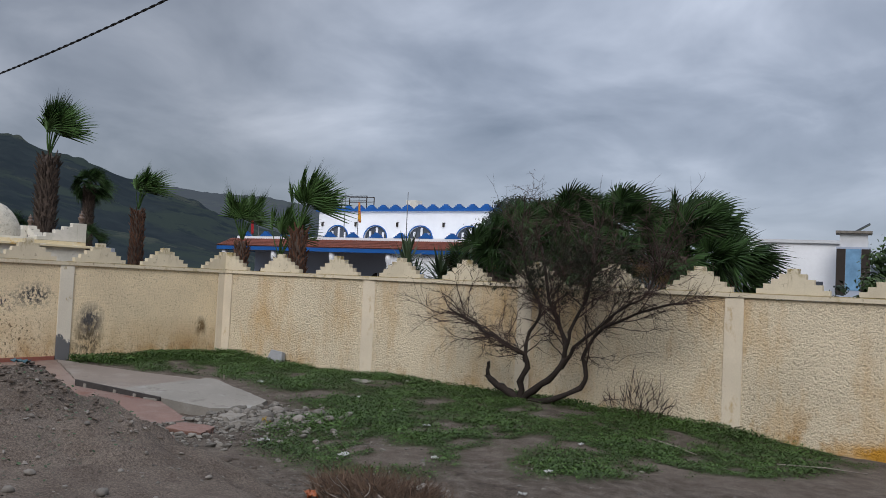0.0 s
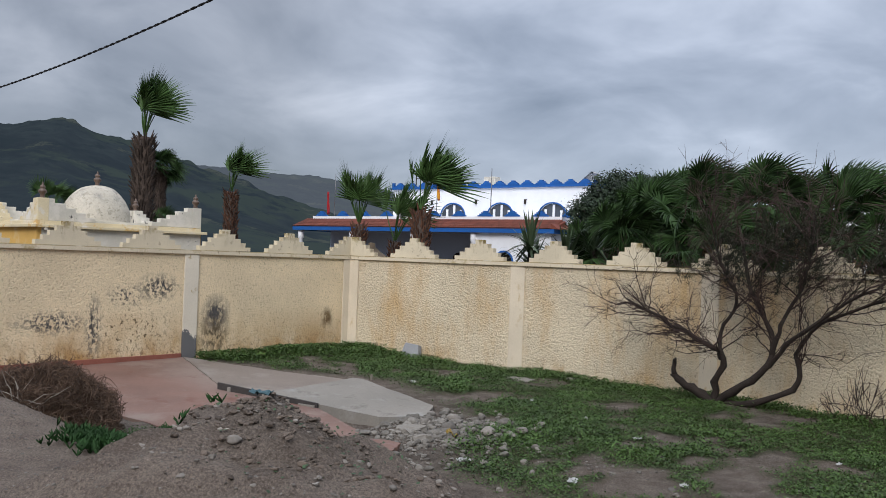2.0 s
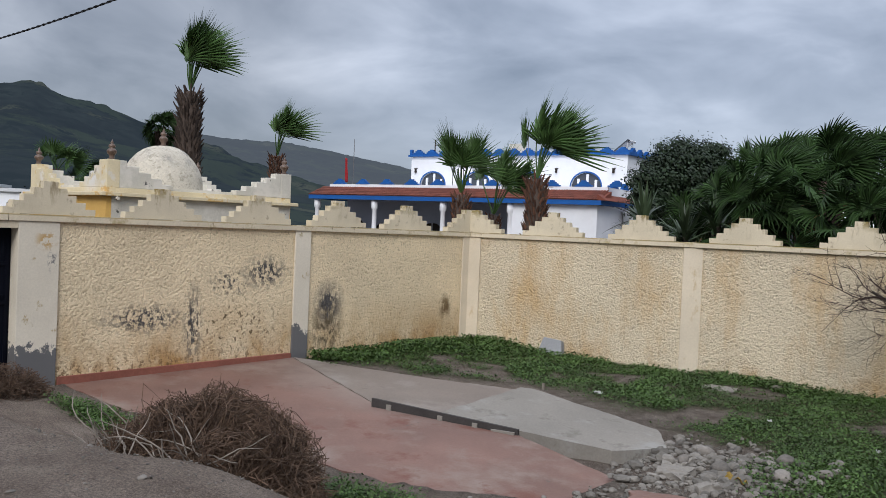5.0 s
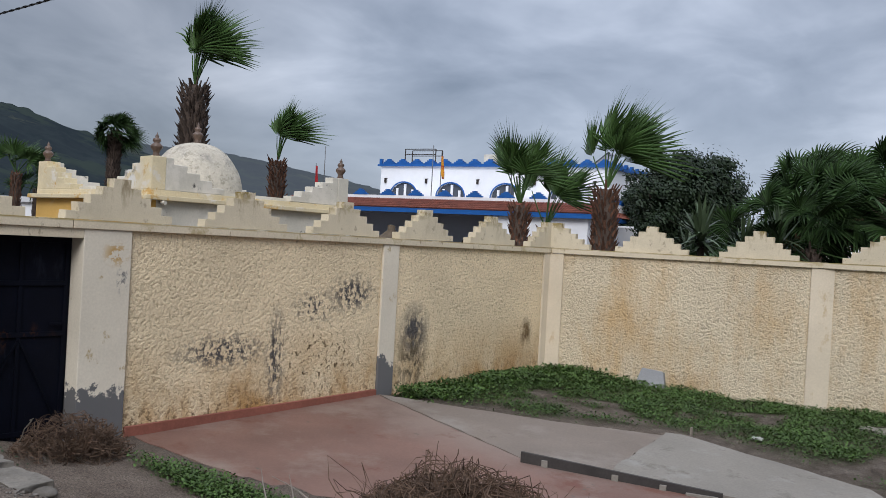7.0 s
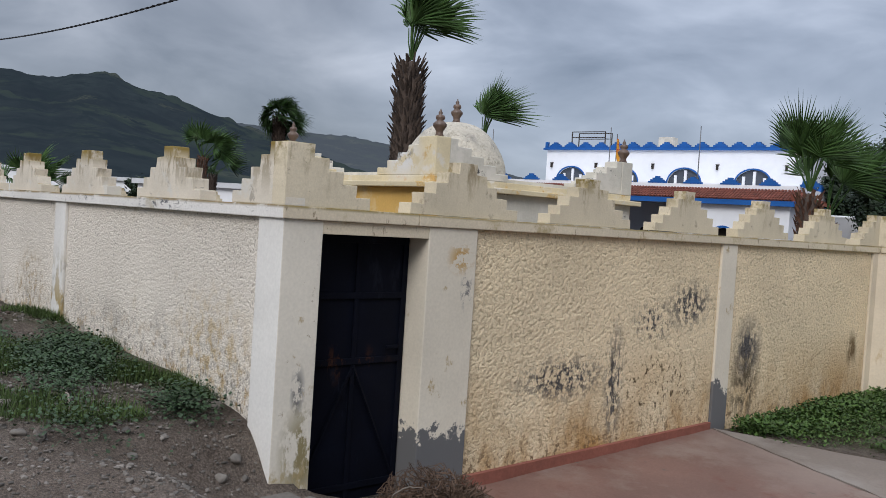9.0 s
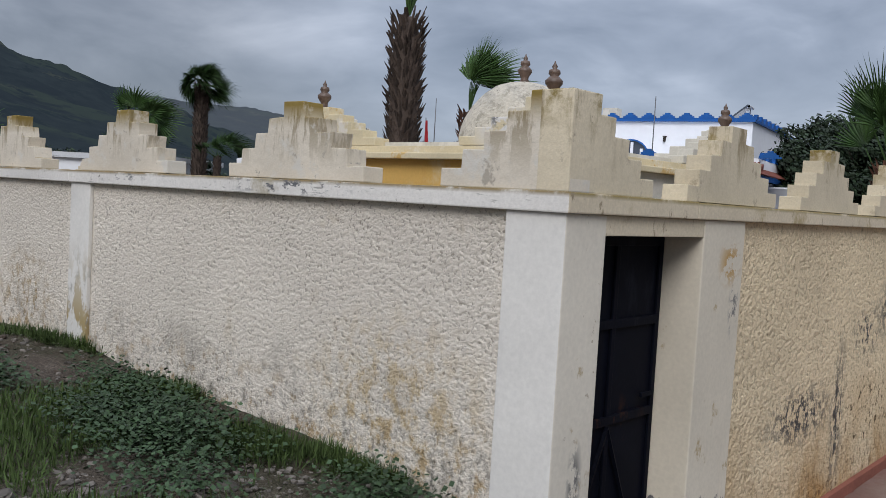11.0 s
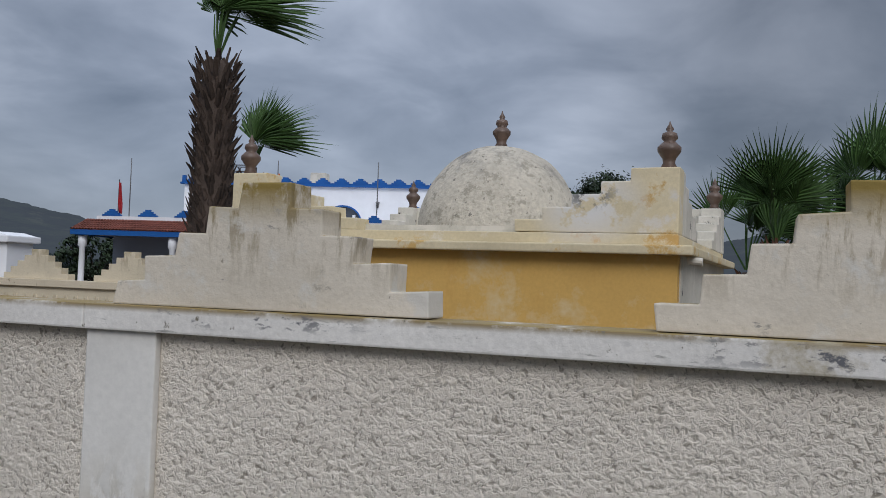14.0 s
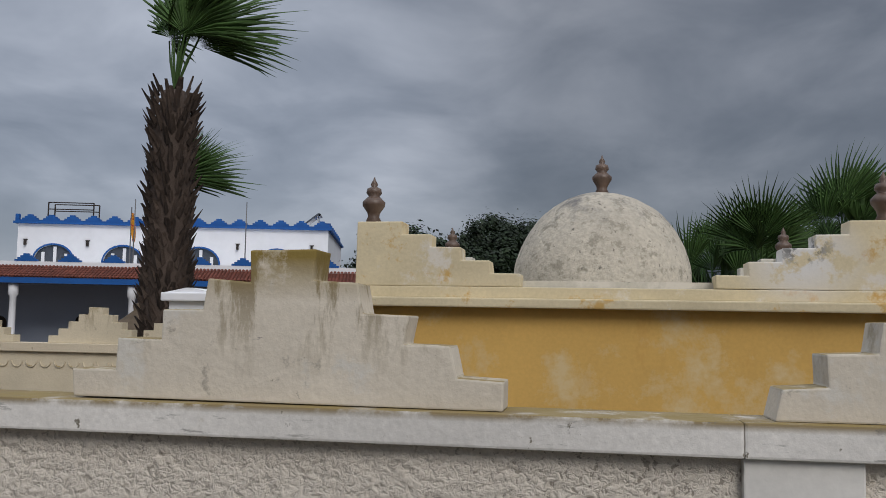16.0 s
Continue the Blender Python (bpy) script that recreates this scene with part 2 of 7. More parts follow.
m_pil_p = mat("pilaster_cream_plain", (0.63, 0.545, 0.42), vary=0.10, grain=0.06, bump=0.25, bscale=18, bdist=0.006,
              stains=[((0.46, 0.33, 0.17), 3.0, 0.58, 0.1, 0.5, None, None)])
m_merlon_y = mat("merlon_cream", (0.60, 0.525, 0.39), vary=0.15, vscale=1.3, grain=0.08, gscale=70, bump=0.5, bscale=18, bdist=0.010, moss=(0.26, 0.19, 0.07),
                 stains=[((0.30, 0.24, 0.15), 7.0, 0.54, 0.10, 0.25, 2.10, 2.45), ((0.26, 0.22, 0.15), 30.0, 0.66, 0.05, 0.7, None, None), (LICH, 5.0, 0.47, 0.10, 1.0, 2.33, 2.50), ((0.40, 0.34, 0.25), 5.0, 0.60, 0.06, 1.0, None, None)])
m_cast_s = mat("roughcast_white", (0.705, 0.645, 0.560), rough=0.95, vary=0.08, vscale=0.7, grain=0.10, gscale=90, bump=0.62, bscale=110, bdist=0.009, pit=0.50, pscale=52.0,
               stains=[((0.50, 0.42, 0.30), 1.6, 0.60, 0.14, 1.0, None, None), ((0.40, 0.30, 0.17), 11.0, 0.48, 0.12, 0.8, None, None, ((-25.0, 2.85, 0.98), (0.75, 1, 0.50))), ((0.58, 0.47, 0.31), 9.0, 0.46, 0.12, 0.8, None, None, ((-20.5, 2.85, 0.9), (0.8, 1, 0.6))), ((0.13, 0.12, 0.10), 17.0, 0.51, 0.12, 0.8, 1.15, 0.5), ((0.20, 0.18, 0.15), 2.6, 0.53, 0.12, 0.7, 1.2, 0.5),
                       ((0.38, 0.26, 0.12), 9.0, 0.53, 0.08, 0.8, 1.1, 0.5)])
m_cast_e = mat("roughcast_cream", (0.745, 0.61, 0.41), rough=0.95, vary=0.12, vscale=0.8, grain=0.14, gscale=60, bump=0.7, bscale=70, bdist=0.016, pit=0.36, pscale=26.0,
               stains=[(RUST, 1.5, 0.36, 0.24, 0.6, 0.85, -0.15),
                       (SMUT, 15.0, 0.46, 0.09, 0.8, None, None, ((-19.45, 8.15, 1.27), (1, 0.55, 0.34))),
                       (SMUT, 18.0, 0.50, 0.09, 0.8, None, None, ((-19.45, 7.48, 1.10), (1, 0.50, 0.28))),
                       (SMUT, 17.0, 0.46, 0.09, 0.45, None, None, ((-19.45, 6.85, 0.47), (1, 0.20, 0.75))),
                       (SMUT, 17.0, 0.47, 0.09, 1.0, None, None, ((-19.45, 6.05, 0.60), (1, 0.85, 0.28))),
                       ((0.13, 0.09, 0.045), 14.0, 0.55, 0.06, 0.8, None, None, ((-19.45, 7.6, 0.40), (1, 1.2, 0.60))), ((0.16, 0.10, 0.05), 16.0, 0.54, 0.05, 0.8, 0.30, -0.2),
                       (SMUT, 8.0, 0.36, 0.16, 0.6, None, None, ((-19.45, 9.47, 0.69), (1, 0.40, 0.50))),
                       ((0.13, 0.10, 0.06), 11.0, 0.44, 0.12, 0.5, None, None, ((-19.45, 9.45, 0.25), (1, 0.45, 0.5))),
                       ((0.18, 0.12, 0.06), 6.0, 0.40, 0.14, 0.5, None, None, ((-19.45, 12.4, 0.57), (1, 0.22, 0.3)))])
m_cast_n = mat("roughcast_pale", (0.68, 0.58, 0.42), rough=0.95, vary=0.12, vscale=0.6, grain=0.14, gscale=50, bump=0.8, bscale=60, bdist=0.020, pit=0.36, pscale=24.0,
               stains=[((0.58, 0.40, 0.21), 0.9, 0.48, 0.2, 0.35, None, None), (RUST, 2.0, 0.5, 0.12, 0.7, 0.2, -0.5),
                       ((0.50, 0.25, 0.03), 2.0, 0.34, 0.14, 1.0, None, None, ((-3.9, 15.45, -0.5), (1.2, 1, 0.26)))])
m_redbase = mat("red_skirting", (0.23, 0.085, 0.06), vary=0.2, vscale=3, bump=0.3, bscale=20)
m_ochre = mat("tomb_ochre", (0.63, 0.39, 0.115), vary=0.12, vscale=0.9, grain=0.05, bump=0.12, bscale=12,
              stains=[((0.66, 0.50, 0.26), 1.3, 0.54, 0.1, 1.0, None, None), ((0.55, 0.31, 0.08), 1.1, 0.54, 0.12, 0.5, None, None)])
m_tomb = mat("tomb_limewash", (0.63, 0.54, 0.36), vary=0.14, vscale=1.4, grain=0.07, bump=0.3, bscale=14,
             stains=[((0.68, 0.63, 0.55), 1.8, 0.57, 0.06, 1.0, None, None), ((0.56, 0.36, 0.13), 2.3, 0.57, 0.06, 1.0, None, None), (SOOT, 4.5, 0.685, 0.03, 1.0, None, None), ((0.70, 0.68, 0.65), 3.0, 0.40, 0.05, 1.0, None, None, ((-22.95, 6.9, 2.8), (0.5, 0.6, 0.38))), ((0.12, 0.12, 0.12), 7.0, 0.52, 0.05, 1.0, None, None, ((-22.95, 6.9, 2.86), (0.28, 0.5, 0.14)))])
m_tomb_g = mat("tomb_grey_limewash", (0.56, 0.53, 0.46), vary=0.14, vscale=1.4, grain=0.07, bump=0.3, bscale=14,
               stains=[((0.66, 0.62, 0.55), 2.0, 0.5, 0.1, 1.0, None, None), (SOOT, 3.3, 0.62, 0.04, 1.0, None, None)])
m_dome = mat("dome_limewash", (0.50, 0.455, 0.375), vary=0.16, vscale=1.6, grain=0.16, gscale=26, bump=0.7, bscale=20, bdist=0.03,
             stains=[((0.33, 0.30, 0.24), 8.0, 0.54, 0.08, 1.0, None, None), ((0.15, 0.15, 0.15), 3.0, 0.50, 0.14, 0.6, 3.0, 3.5), ((0.15, 0.14, 0.12), 18.0, 0.61, 0.05, 1.0, None, None)])
m_clay = mat("glazed_clay", (0.115, 0.075, 0.055), rough=0.45, vary=0.3, vscale=8, bump=0.1, spec=0.5)
m_bwhite = mat("building_white", (0.78, 0.79, 0.82), vary=0.05, vscale=0.3, grain=0.03, gscale=3, bump=0.05)
m_bblue = mat("cobalt_paint", (0.012, 0.098, 0.34), rough=0.6, vary=0.12, bump=0.1)
# grey darkened to carry the deep roof's shade in the arcade; kiosk shares it
m_bgrey = mat("arcade_shade_blue_grey", (0.36, 0.40, 0.49), vary=0.08, vscale=0.4, bump=0.05)
m_tile = mat("roof_tile", (0.15, 0.046, 0.030), vary=0.15, vscale=0.8, obj=0.0, island=0.25, bump=0.2, bscale=15)
m_glass = mat("window_glass", (0.07, 0.08, 0.10), rough=0.12, vary=0.1, grain=0, bump=0, spec=0.7)
m_dark = mat("dark_timber", (0.035, 0.028, 0.024), vary=0.2, bump=0.1)
m_steel = mat("grey_steel", (0.16, 0.16, 0.165), rough=0.5, metal=0.6, vary=0.15, bump=0.05)
m_red = mat("red_cloth", (0.32, 0.02, 0.025), vary=0.15, bump=0.1)
m_gold = mat("yellow_cloth", (0.62, 0.30, 0.03), vary=0.2, bump=0.1, stains=[((0.35, 0.04, 0.03), 3.0, 0.52, 0.04, 3.0, None, None)])
m_door = mat("navy_door_paint", (0.0022, 0.0030, 0.0075), rough=0.7, vary=0.35, vscale=2.5, grain=0.1, bump=0.15, bscale=30, spec=0.1,
             stains=[((0.045, 0.018, 0.009), 9.0, 0.54, 0.08, 0.6, None, None, ((-19.3, 3.6, 0.85), (1, 0.6, 0.2))), ((0.010, 0.012, 0.02), 3.5, 0.58, 0.1, 0.3, None, None)])
m_black = mat("cable_sheath", (0.012, 0.012, 0.014), rough=0.6, vary=0.1, bump=0)
m_frond = mat("palm_leaf", (0.050, 0.098, 0.028), rough=0.55, vary=0.3, vscale=1.5, grain=0.15, gscale=20, bump=0.1, island=0.3, spec=0.2)
m_frond_d = mat("palm_leaf_dark", (0.026, 0.052, 0.016), rough=0.6, vary=0.35, vscale=1.0, grain=0.15, gscale=20, bump=0.1, island=0.5, spec=0.12)
m_deadfrond = mat("dry_palm_leaf", (0.17, 0.11, 0.055), vary=0.3, bump=0.2, island=0.3)
m_boot = mat("palm_trunk_fibre", (0.062, 0.045, 0.036), vary=0.3, vscale=3, grain=0.3, gscale=60, bump=0.6, bscale=45, island=0.45)
m_boot_r = mat("palm_boot_red", (0.105, 0.052, 0.033), vary=0.3, vscale=3, grain=0.3, gscale=60, bump=0.6, bscale=45, island=0.45)
m_bark = mat("tamarisk_bark", (0.030, 0.022, 0.018), vary=0.3, vscale=3, grain=0.25, gscale=50, bump=0.8, bscale=35, bdist=0.02)
m_twig = mat("bare_twig", (0.048, 0.030, 0.025), vary=0.3, vscale=4, bump=0.2, island=0.3)
m_needle = mat("tamarisk_needles", (0.030, 0.032, 0.020), vary=0.3, vscale=1.5, bump=0, island=0.4)
m_crown = mat("broadleaf_dark", (0.017, 0.031, 0.013), vary=0.35, vscale=0.7, bump=0, island=0.45, rough=0.6)
m_crown_l = mat("broadleaf_mid", (0.048, 0.085, 0.026), vary=0.35, vscale=0.7, bump=0, island=0.45, rough=0.6)
m_dry = mat("dry_brush", (0.086, 0.054, 0.036), vary=0.3, vscale=5, bump=0.2, island=0.45)
m_drygrey = mat("bleached_branch", (0.20, 0.172, 0.145), vary=0.25, vscale=6, bump=0.2, island=0.2)
m_weed = mat("weed_leaf", (0.046, 0.086, 0.018), vary=0.35, vscale=1.2, grain=0.15, bump=0, island=0.4, rough=0.6)
m_weed_b = mat("mallow_leaf", (0.036, 0.066, 0.028), vary=0.35, vscale=1.2, grain=0.15, bump=0, island=0.4, rough=0.6)
m_grass = mat("grass_blade", (0.046, 0.074, 0.019), vary=0.4, vscale=1.0, grain=0.15, bump=0, island=0.4)
m_succ = mat("succulent_leaf", (0.018, 0.046, 0.014), rough=0.65, vary=0.3, vscale=3, bump=0, island=0.3, spec=0.1)
m_sword = mat("sword_leaf", (0.052, 0.078, 0.040), rough=0.5, vary=0.25, vscale=2, bump=0, island=0.45, spec=0.3)
m_stone = mat("rubble_stone", (0.145, 0.130, 0.114), vary=0.3, vscale=3, grain=0.2, gscale=30, bump=0.5, bscale=30, island=0.35, obj=0.25)
m_rubble = mat("concrete_rubble", (0.145, 0.132, 0.115), vary=0.3, vscale=3, grain=0.2, gscale=30, bump=0.5, bscale=30, island=0.35)
m_gravel = mat("grey_gravel", (0.135, 0.120, 0.105), vary=0.3, vscale=3, grain=0.25, gscale=60, bump=0.4, bscale=60, island=0.5)
m_clod = mat("earth_clod", (0.100, 0.078, 0.062), vary=0.3, vscale=4, grain=0.2, gscale=40, bump=0.6, bscale=30, island=0.3)
m_path = mat("path_concrete", (0.172, 0.140, 0.117), rough=0.65, vary=0.15, vscale=1.0, grain=0.10, gscale=35, bump=0.25, bscale=40,
             stains=[((0.225, 0.195, 0.170), 0.9, 0.5, 0.14, 1.0, None, None), ((0.13, 0.10, 0.08), 2.2, 0.6, 0.08, 1.0, None, None)])
m_conc = mat("grey_concrete", (0.205, 0.187, 0.163), vary=0.14, vscale=1.1, grain=0.10, gscale=35, bump=0.25, bscale=40,
             stains=[((0.25, 0.24, 0.22), 1.3, 0.54, 0.12, 1.0, None, None), ((0.15, 0.135, 0.115), 2.2, 0.56, 0.08, 1.0, None, None)])
m_redslab = mat("red_oxide_concrete", (0.165, 0.094, 0.074), rough=0.62, vary=0.22, vscale=1.0, grain=0.10, gscale=35, bump=0.2, bscale=40,
                stains=[((0.225, 0.185, 0.158), 1.2, 0.26, 0.20, 1.0, None, None, ((-17.0, 9.3, -0.3), (3.2, 2.1, 9))), ((0.215, 0.160, 0.132), 0.8, 0.50, 0.14, 1.0, None, None), ((0.135, 0.055, 0.038), 1.1, 0.56, 0.1, 1.0, None, None), ((0.10, 0.085, 0.07), 3.1, 0.64, 0.05, 1.0, None, None)])
m_granite = mat("grey_stone_block", (0.27, 0.275, 0.285), vary=0.12, grain=0.2, gscale=60, bump=0.2)
m_plank = mat("weathered_dark_plank", (0.045, 0.040, 0.038), vary=0.3, vscale=4, bump=0.4, bscale=30)
m_thatch = mat("thatch", (0.10, 0.075, 0.05), vary=0.3, vscale=3, bump=0.6, bscale=25)
m_terra = mat("terracotta", (0.33, 0.10, 0.04), vary=0.15, bump=0.1)
m_bluebag = mat("blue_plastic", (0.04, 0.085, 0.10), rough=0.5, vary=0.2, bump=0.2)
m_yelbag = mat("yellow_plastic", (0.20, 0.13, 0.025), rough=0.5, vary=0.25, bump=0.2)
m_paper = mat("white_litter", (0.36, 0.36, 0.35), vary=0.2, bump=0.1)
m_orange = mat("orange_plastic", (0.24, 0.07, 0.025), rough=0.4, vary=0.2, bump=0.1)
m_metalw = mat("white_tank_paint", (0.55, 0.56, 0.58), vary=0.08, bump=0.05)
m_brown_l = mat("leaf_litter", (0.070, 0.054, 0.043), vary=0.3, bump=0.4)


def ground_material():
    m = bpy.data.materials.new("sandy_ground")
    m.use_nodes = True
    nt = m.node_tree
    bs = nt.nodes["Principled BSDF"]
    bs.inputs["Roughness"].default_value = 0.95
    bs.inputs["Specular IOR Level"].default_value = 0.15
    geo = nt.nodes.new("ShaderNodeNewGeometry")

    def tex(scale, detail=5.0, rgh=0.6):
        n = nt.nodes.new("ShaderNodeTexNoise")
        n.inputs["Scale"].default_value, n.inputs["Detail"].default_value, n.inputs["Roughness"].default_value = scale, detail, rgh
        nt.links.new(geo.outputs["Position"], n.inputs["Vector"])
        return n.outputs["Fac"]

    def ramp(fac, *stops):
        r = nt.nodes.new("ShaderNodeValToRGB")
        el = r.color_ramp.elements
        el[0].position, el[0].color = stops[0][0], (*stops[0][1], 1)
        el[1].position, el[1].color = stops[-1][0], (*stops[-1][1], 1)
        for p, c in stops[1:-1]:
            q = el.new(p)
            q.color = (*c, 1)
        nt.links.new(fac, r.inputs[0])
        return r.outputs[0]

    def mix(fac, a, b):
        n = nt.nodes.new("ShaderNodeMixRGB")
        nt.links.new(fac, n.inputs[0])
        nt.links.new(a, n.inputs[1])
        nt.links.new(b, n.inputs[2])
        return n.outputs[0]

    at = nt.nodes.new("ShaderNodeAttribute")
    at.attribute_name = "cover"
    sp = nt.nodes.new("ShaderNodeSeparateColor")
    nt.links.new(at.outputs["Color"], sp.inputs[0])
    sand = ramp(tex(2.2), (0.3, (0.112, 0.088, 0.072)), (0.5, (0.154, 0.124, 0.102)), (0.7, (0.190, 0.156, 0.130)))
    soil = ramp(tex(4.5), (0.3, (0.054, 0.042, 0.034)), (0.52, (0.104, 0.086, 0.071)), (0.72, (0.160, 0.136, 0.115)))
    turf = ramp(tex(7.0), (0.3, (0.016, 0.028, 0.008)), (0.48, (0.030, 0.042, 0.013)), (0.62, (0.070, 0.058, 0.036)))
    far = ramp(tex(0.02), (0.3, (0.05, 0.07, 0.035)), (0.6, (0.09, 0.10, 0.06)), (0.75, (0.16, 0.13, 0.09)))
    c = mix(sp.outputs["Green"], sand, soil)
    c = mix(sp.outputs["Red"], c, turf)
    c = mix(sp.outputs["Blue"], c, far)
    # grit: dark and pale grains at two sizes
    grit = ramp(tex(55.0, 3.0, 0.7), (0.30, (0.52, 0.50, 0.48)), (0.50, (1.0, 1.0, 1.0)), (0.68, (1.5, 1.48, 1.46)))
    fine = ramp(tex(190.0, 2.0, 0.6), (0.32, (0.66, 0.65, 0.64)), (0.50, (1.0, 1.0, 1.0)), (0.66, (1.36, 1.35, 1.34)))
    for layer in (grit, fine):
        n = nt.nodes.new("ShaderNodeMixRGB")
        n.blend_type = "MULTIPLY"
        n.inputs[0].default_value = 1.0
        nt.links.new(c, n.inputs[1])
        nt.links.new(layer, n.inputs[2])
        c = n.outputs[0]
    nt.links.new(c, bs.inputs["Base Color"])
    b1 = nt.nodes.new("ShaderNodeBump")
    b1.inputs["Strength"].default_value, b1.inputs["Distance"].default_value = 0.9, 0.05
    nt.links.new(tex(30.0, 7.0, 0.72), b1.inputs["Height"])
    nt.links.new(b1.outputs[0], bs.inputs["Normal"])
    return m


m_ground = ground_material()

# ---- mesh helpers ----
rng = np.random.default_rng(7)


def link(name, bm, material, parent=None, label=""):
    me = bpy.data.meshes.new(name)
    bm.to_mesh(me)
    bm.free()
    for k in (material if isinstance(material, (list, tuple)) else [material]):
        me.materials.append(k)
    ob = new(name, me)
    if parent is not None:
        ob.parent = parent
    if label:
        ob["label"] = label
    return ob


def part(name, bm, material, parent, label=""):
    return link(name, bm, material, parent, label)


def empty(name, at=(0, 0, 0), turn=0.0):
    ob = new(name)
    ob.matrix_world = pose(*at, 0, 0, turn)
    return ob


def quick(name, verts, faces, material, parent=None, smooth=False, label=""):
    me = bpy.data.meshes.new(name)
    me.from_pydata([tuple(v) for v in verts], [], faces)
    me.materials.append(material)
    if smooth:
        me.polygons.foreach_set("use_smooth", [True] * len(me.polygons))
    ob = new(name, me)
    if parent is not None:
        ob.parent = parent
    if label:
        ob["label"] = label
    return ob


def box(bm, a, b, bevel=0.0):
    vs = [bm.verts.new((x, y, z)) for x in (a[0], b[0]) for y in (a[1], b[1]) for z in (a[2], b[2])]
    fs = [bm.faces.new([vs[i] for i in f]) for f in ((0, 1, 3, 2), (4, 6, 7, 5), (0, 4, 5, 1), (2, 3, 7, 6), (0, 2, 6, 4), (1, 5, 7, 3))]
    if bevel:
        bmesh.ops.bevel(bm, geom=list({e for f in fs for e in f.edges}), offset=bevel, segments=2, affect="EDGES", profile=0.6)
    return vs


def boxed(a, b, bevel=0.0):
    bm = bmesh.new()
    box(bm, a, b, bevel)
    return bm


def prism(profile, d0, d1, axes="xz", bevel=0.0, jitter=0.0):
    """A closed outline in the plane axes[0], axes[1] drawn out along the third axis from d0 to d1."""
    order = {"xz": (0, 2, 1), "yz": (1, 2, 0), "xy": (0, 1, 2)}[axes]
    bm = bmesh.new()
    if jitter:
        profile = [(u + random.uniform(-2, 2) * jitter, v + random.uniform(-1, 1) * jitter) for u, v in profile]
    rows = []
    for d in (d0, d1):
        row = []
        for u, v in profile:
            c = [0, 0, 0]
            c[order[0]], c[order[1]], c[order[2]] = u, v, d
            row.append(bm.verts.new(c))
        rows.append(row)
    n = len(profile)
    bm.faces.new(rows[0])
    bm.faces.new(rows[1][::-1])
    for i in range(n):
        bm.faces.new((rows[0][i], rows[1][i], rows[1][(i + 1) % n], rows[0][(i + 1) % n]))
    bmesh.ops.recalc_face_normals(bm, faces=bm.faces)
    if bevel:
        bmesh.ops.bevel(bm, geom=list(bm.edges), offset=bevel, segments=2, affect="EDGES", profile=0.6)
    return bm


def lathe(profile, n=20, at=(0, 0, 0), bm=None):
    bm = bm or bmesh.new()
    rings = []
    for r, z in profile:
        rings.append([bm.verts.new((at[0] + r * math.cos(2 * math.pi * i / n), at[1] + r * math.sin(2 * math.pi * i / n), at[2] + z)) for i in range(n)])
    for a, b in zip(rings, rings[1:]):
        for i in range(n):
            f = bm.faces.new((a[i], a[(i + 1) % n], b[(i + 1) % n], b[i]))
            f.smooth = True
    bm.faces.new(rings[0][::-1])
    bm.faces.new(rings[-1])
    return bm


class Soup:
    """Many small pieces gathered as plain lists and made into one mesh."""

    def __init__(self):
        self.v, self.f = [], []

    def tube(self, pts, radii, n=5):
        base = len(self.v)
        pts = [Vector(p) for p in pts]
        for i, p in enumerate(pts):
            d = (pts[min(i + 1, len(pts) - 1)] - pts[max(i - 1, 0)])
            d = d.normalized() if d.length > 1e-9 else Vector((0, 0, 1))
            a = d.cross(Vector((0.31, 0.77, 0.55)))
            a = a.normalized() if a.length > 1e-6 else Vector((1, 0, 0))
            b = d.cross(a)
            for k in range(n):
                t = 2 * math.pi * k / n
                self.v.append(p + (a * math.cos(t) + b * math.sin(t)) * radii[i])
        for i in range(len(pts) - 1):
            for k in range(n):
                q, w = base + i * n + k, base + i * n + (k + 1) % n
                self.f.append((q, w, w + n, q + n))
        self.f.append(tuple(base + (len(pts) - 1) * n + k for k in range(n)))

    def poly(self, pts):
        base = len(self.v)
        self.v.extend(pts)
        self.f.append(tuple(range(base, base + len(pts))))

    def make(self, name, material, parent=None, smooth=False, label=""):
        return quick(name, self.v, self.f, material, parent, smooth, label)


def vnoise(x, y, scale, seed=0):
    """Smooth lattice noise in 0..1 over arrays."""
    x, y = np.asarray(x, float) * scale, np.asarray(y, float) * scale
    xi, yi = np.floor(x).astype(np.int64), np.floor(y).astype(np.int64)
    fx, fy = x - xi, y - yi
    fx, fy = fx * fx * (3 - 2 * fx), fy * fy * (3 - 2 * fy)

    def h(a, b):
        k = (a * 374761393 + b * 668265263 + seed * 1442695) & 0x7FFFFFFF
        k = ((k ^ (k >> 13)) * 1274126177) & 0x7FFFFFFF
        return ((k ^ (k >> 16)) & 0xFFFF) / 65535.0

    return (h(xi, yi) * (1 - fx) + h(xi + 1, yi) * fx) * (1 - fy) + (h(xi, yi + 1) * (1 - fx) + h(xi + 1, yi + 1) * fx) * fy


def smooth(a, b, x):
    t = np.clip((np.asarray(x, float) - a) / (b - a), 0, 1)
    return t * t * (3 - 2 * t)


def wall_line(x):
    """y of the north wall's face over x."""
    return np.interp(x, [-19.45, -15.13, 13.87], [13.01, 14.13, 17.61])


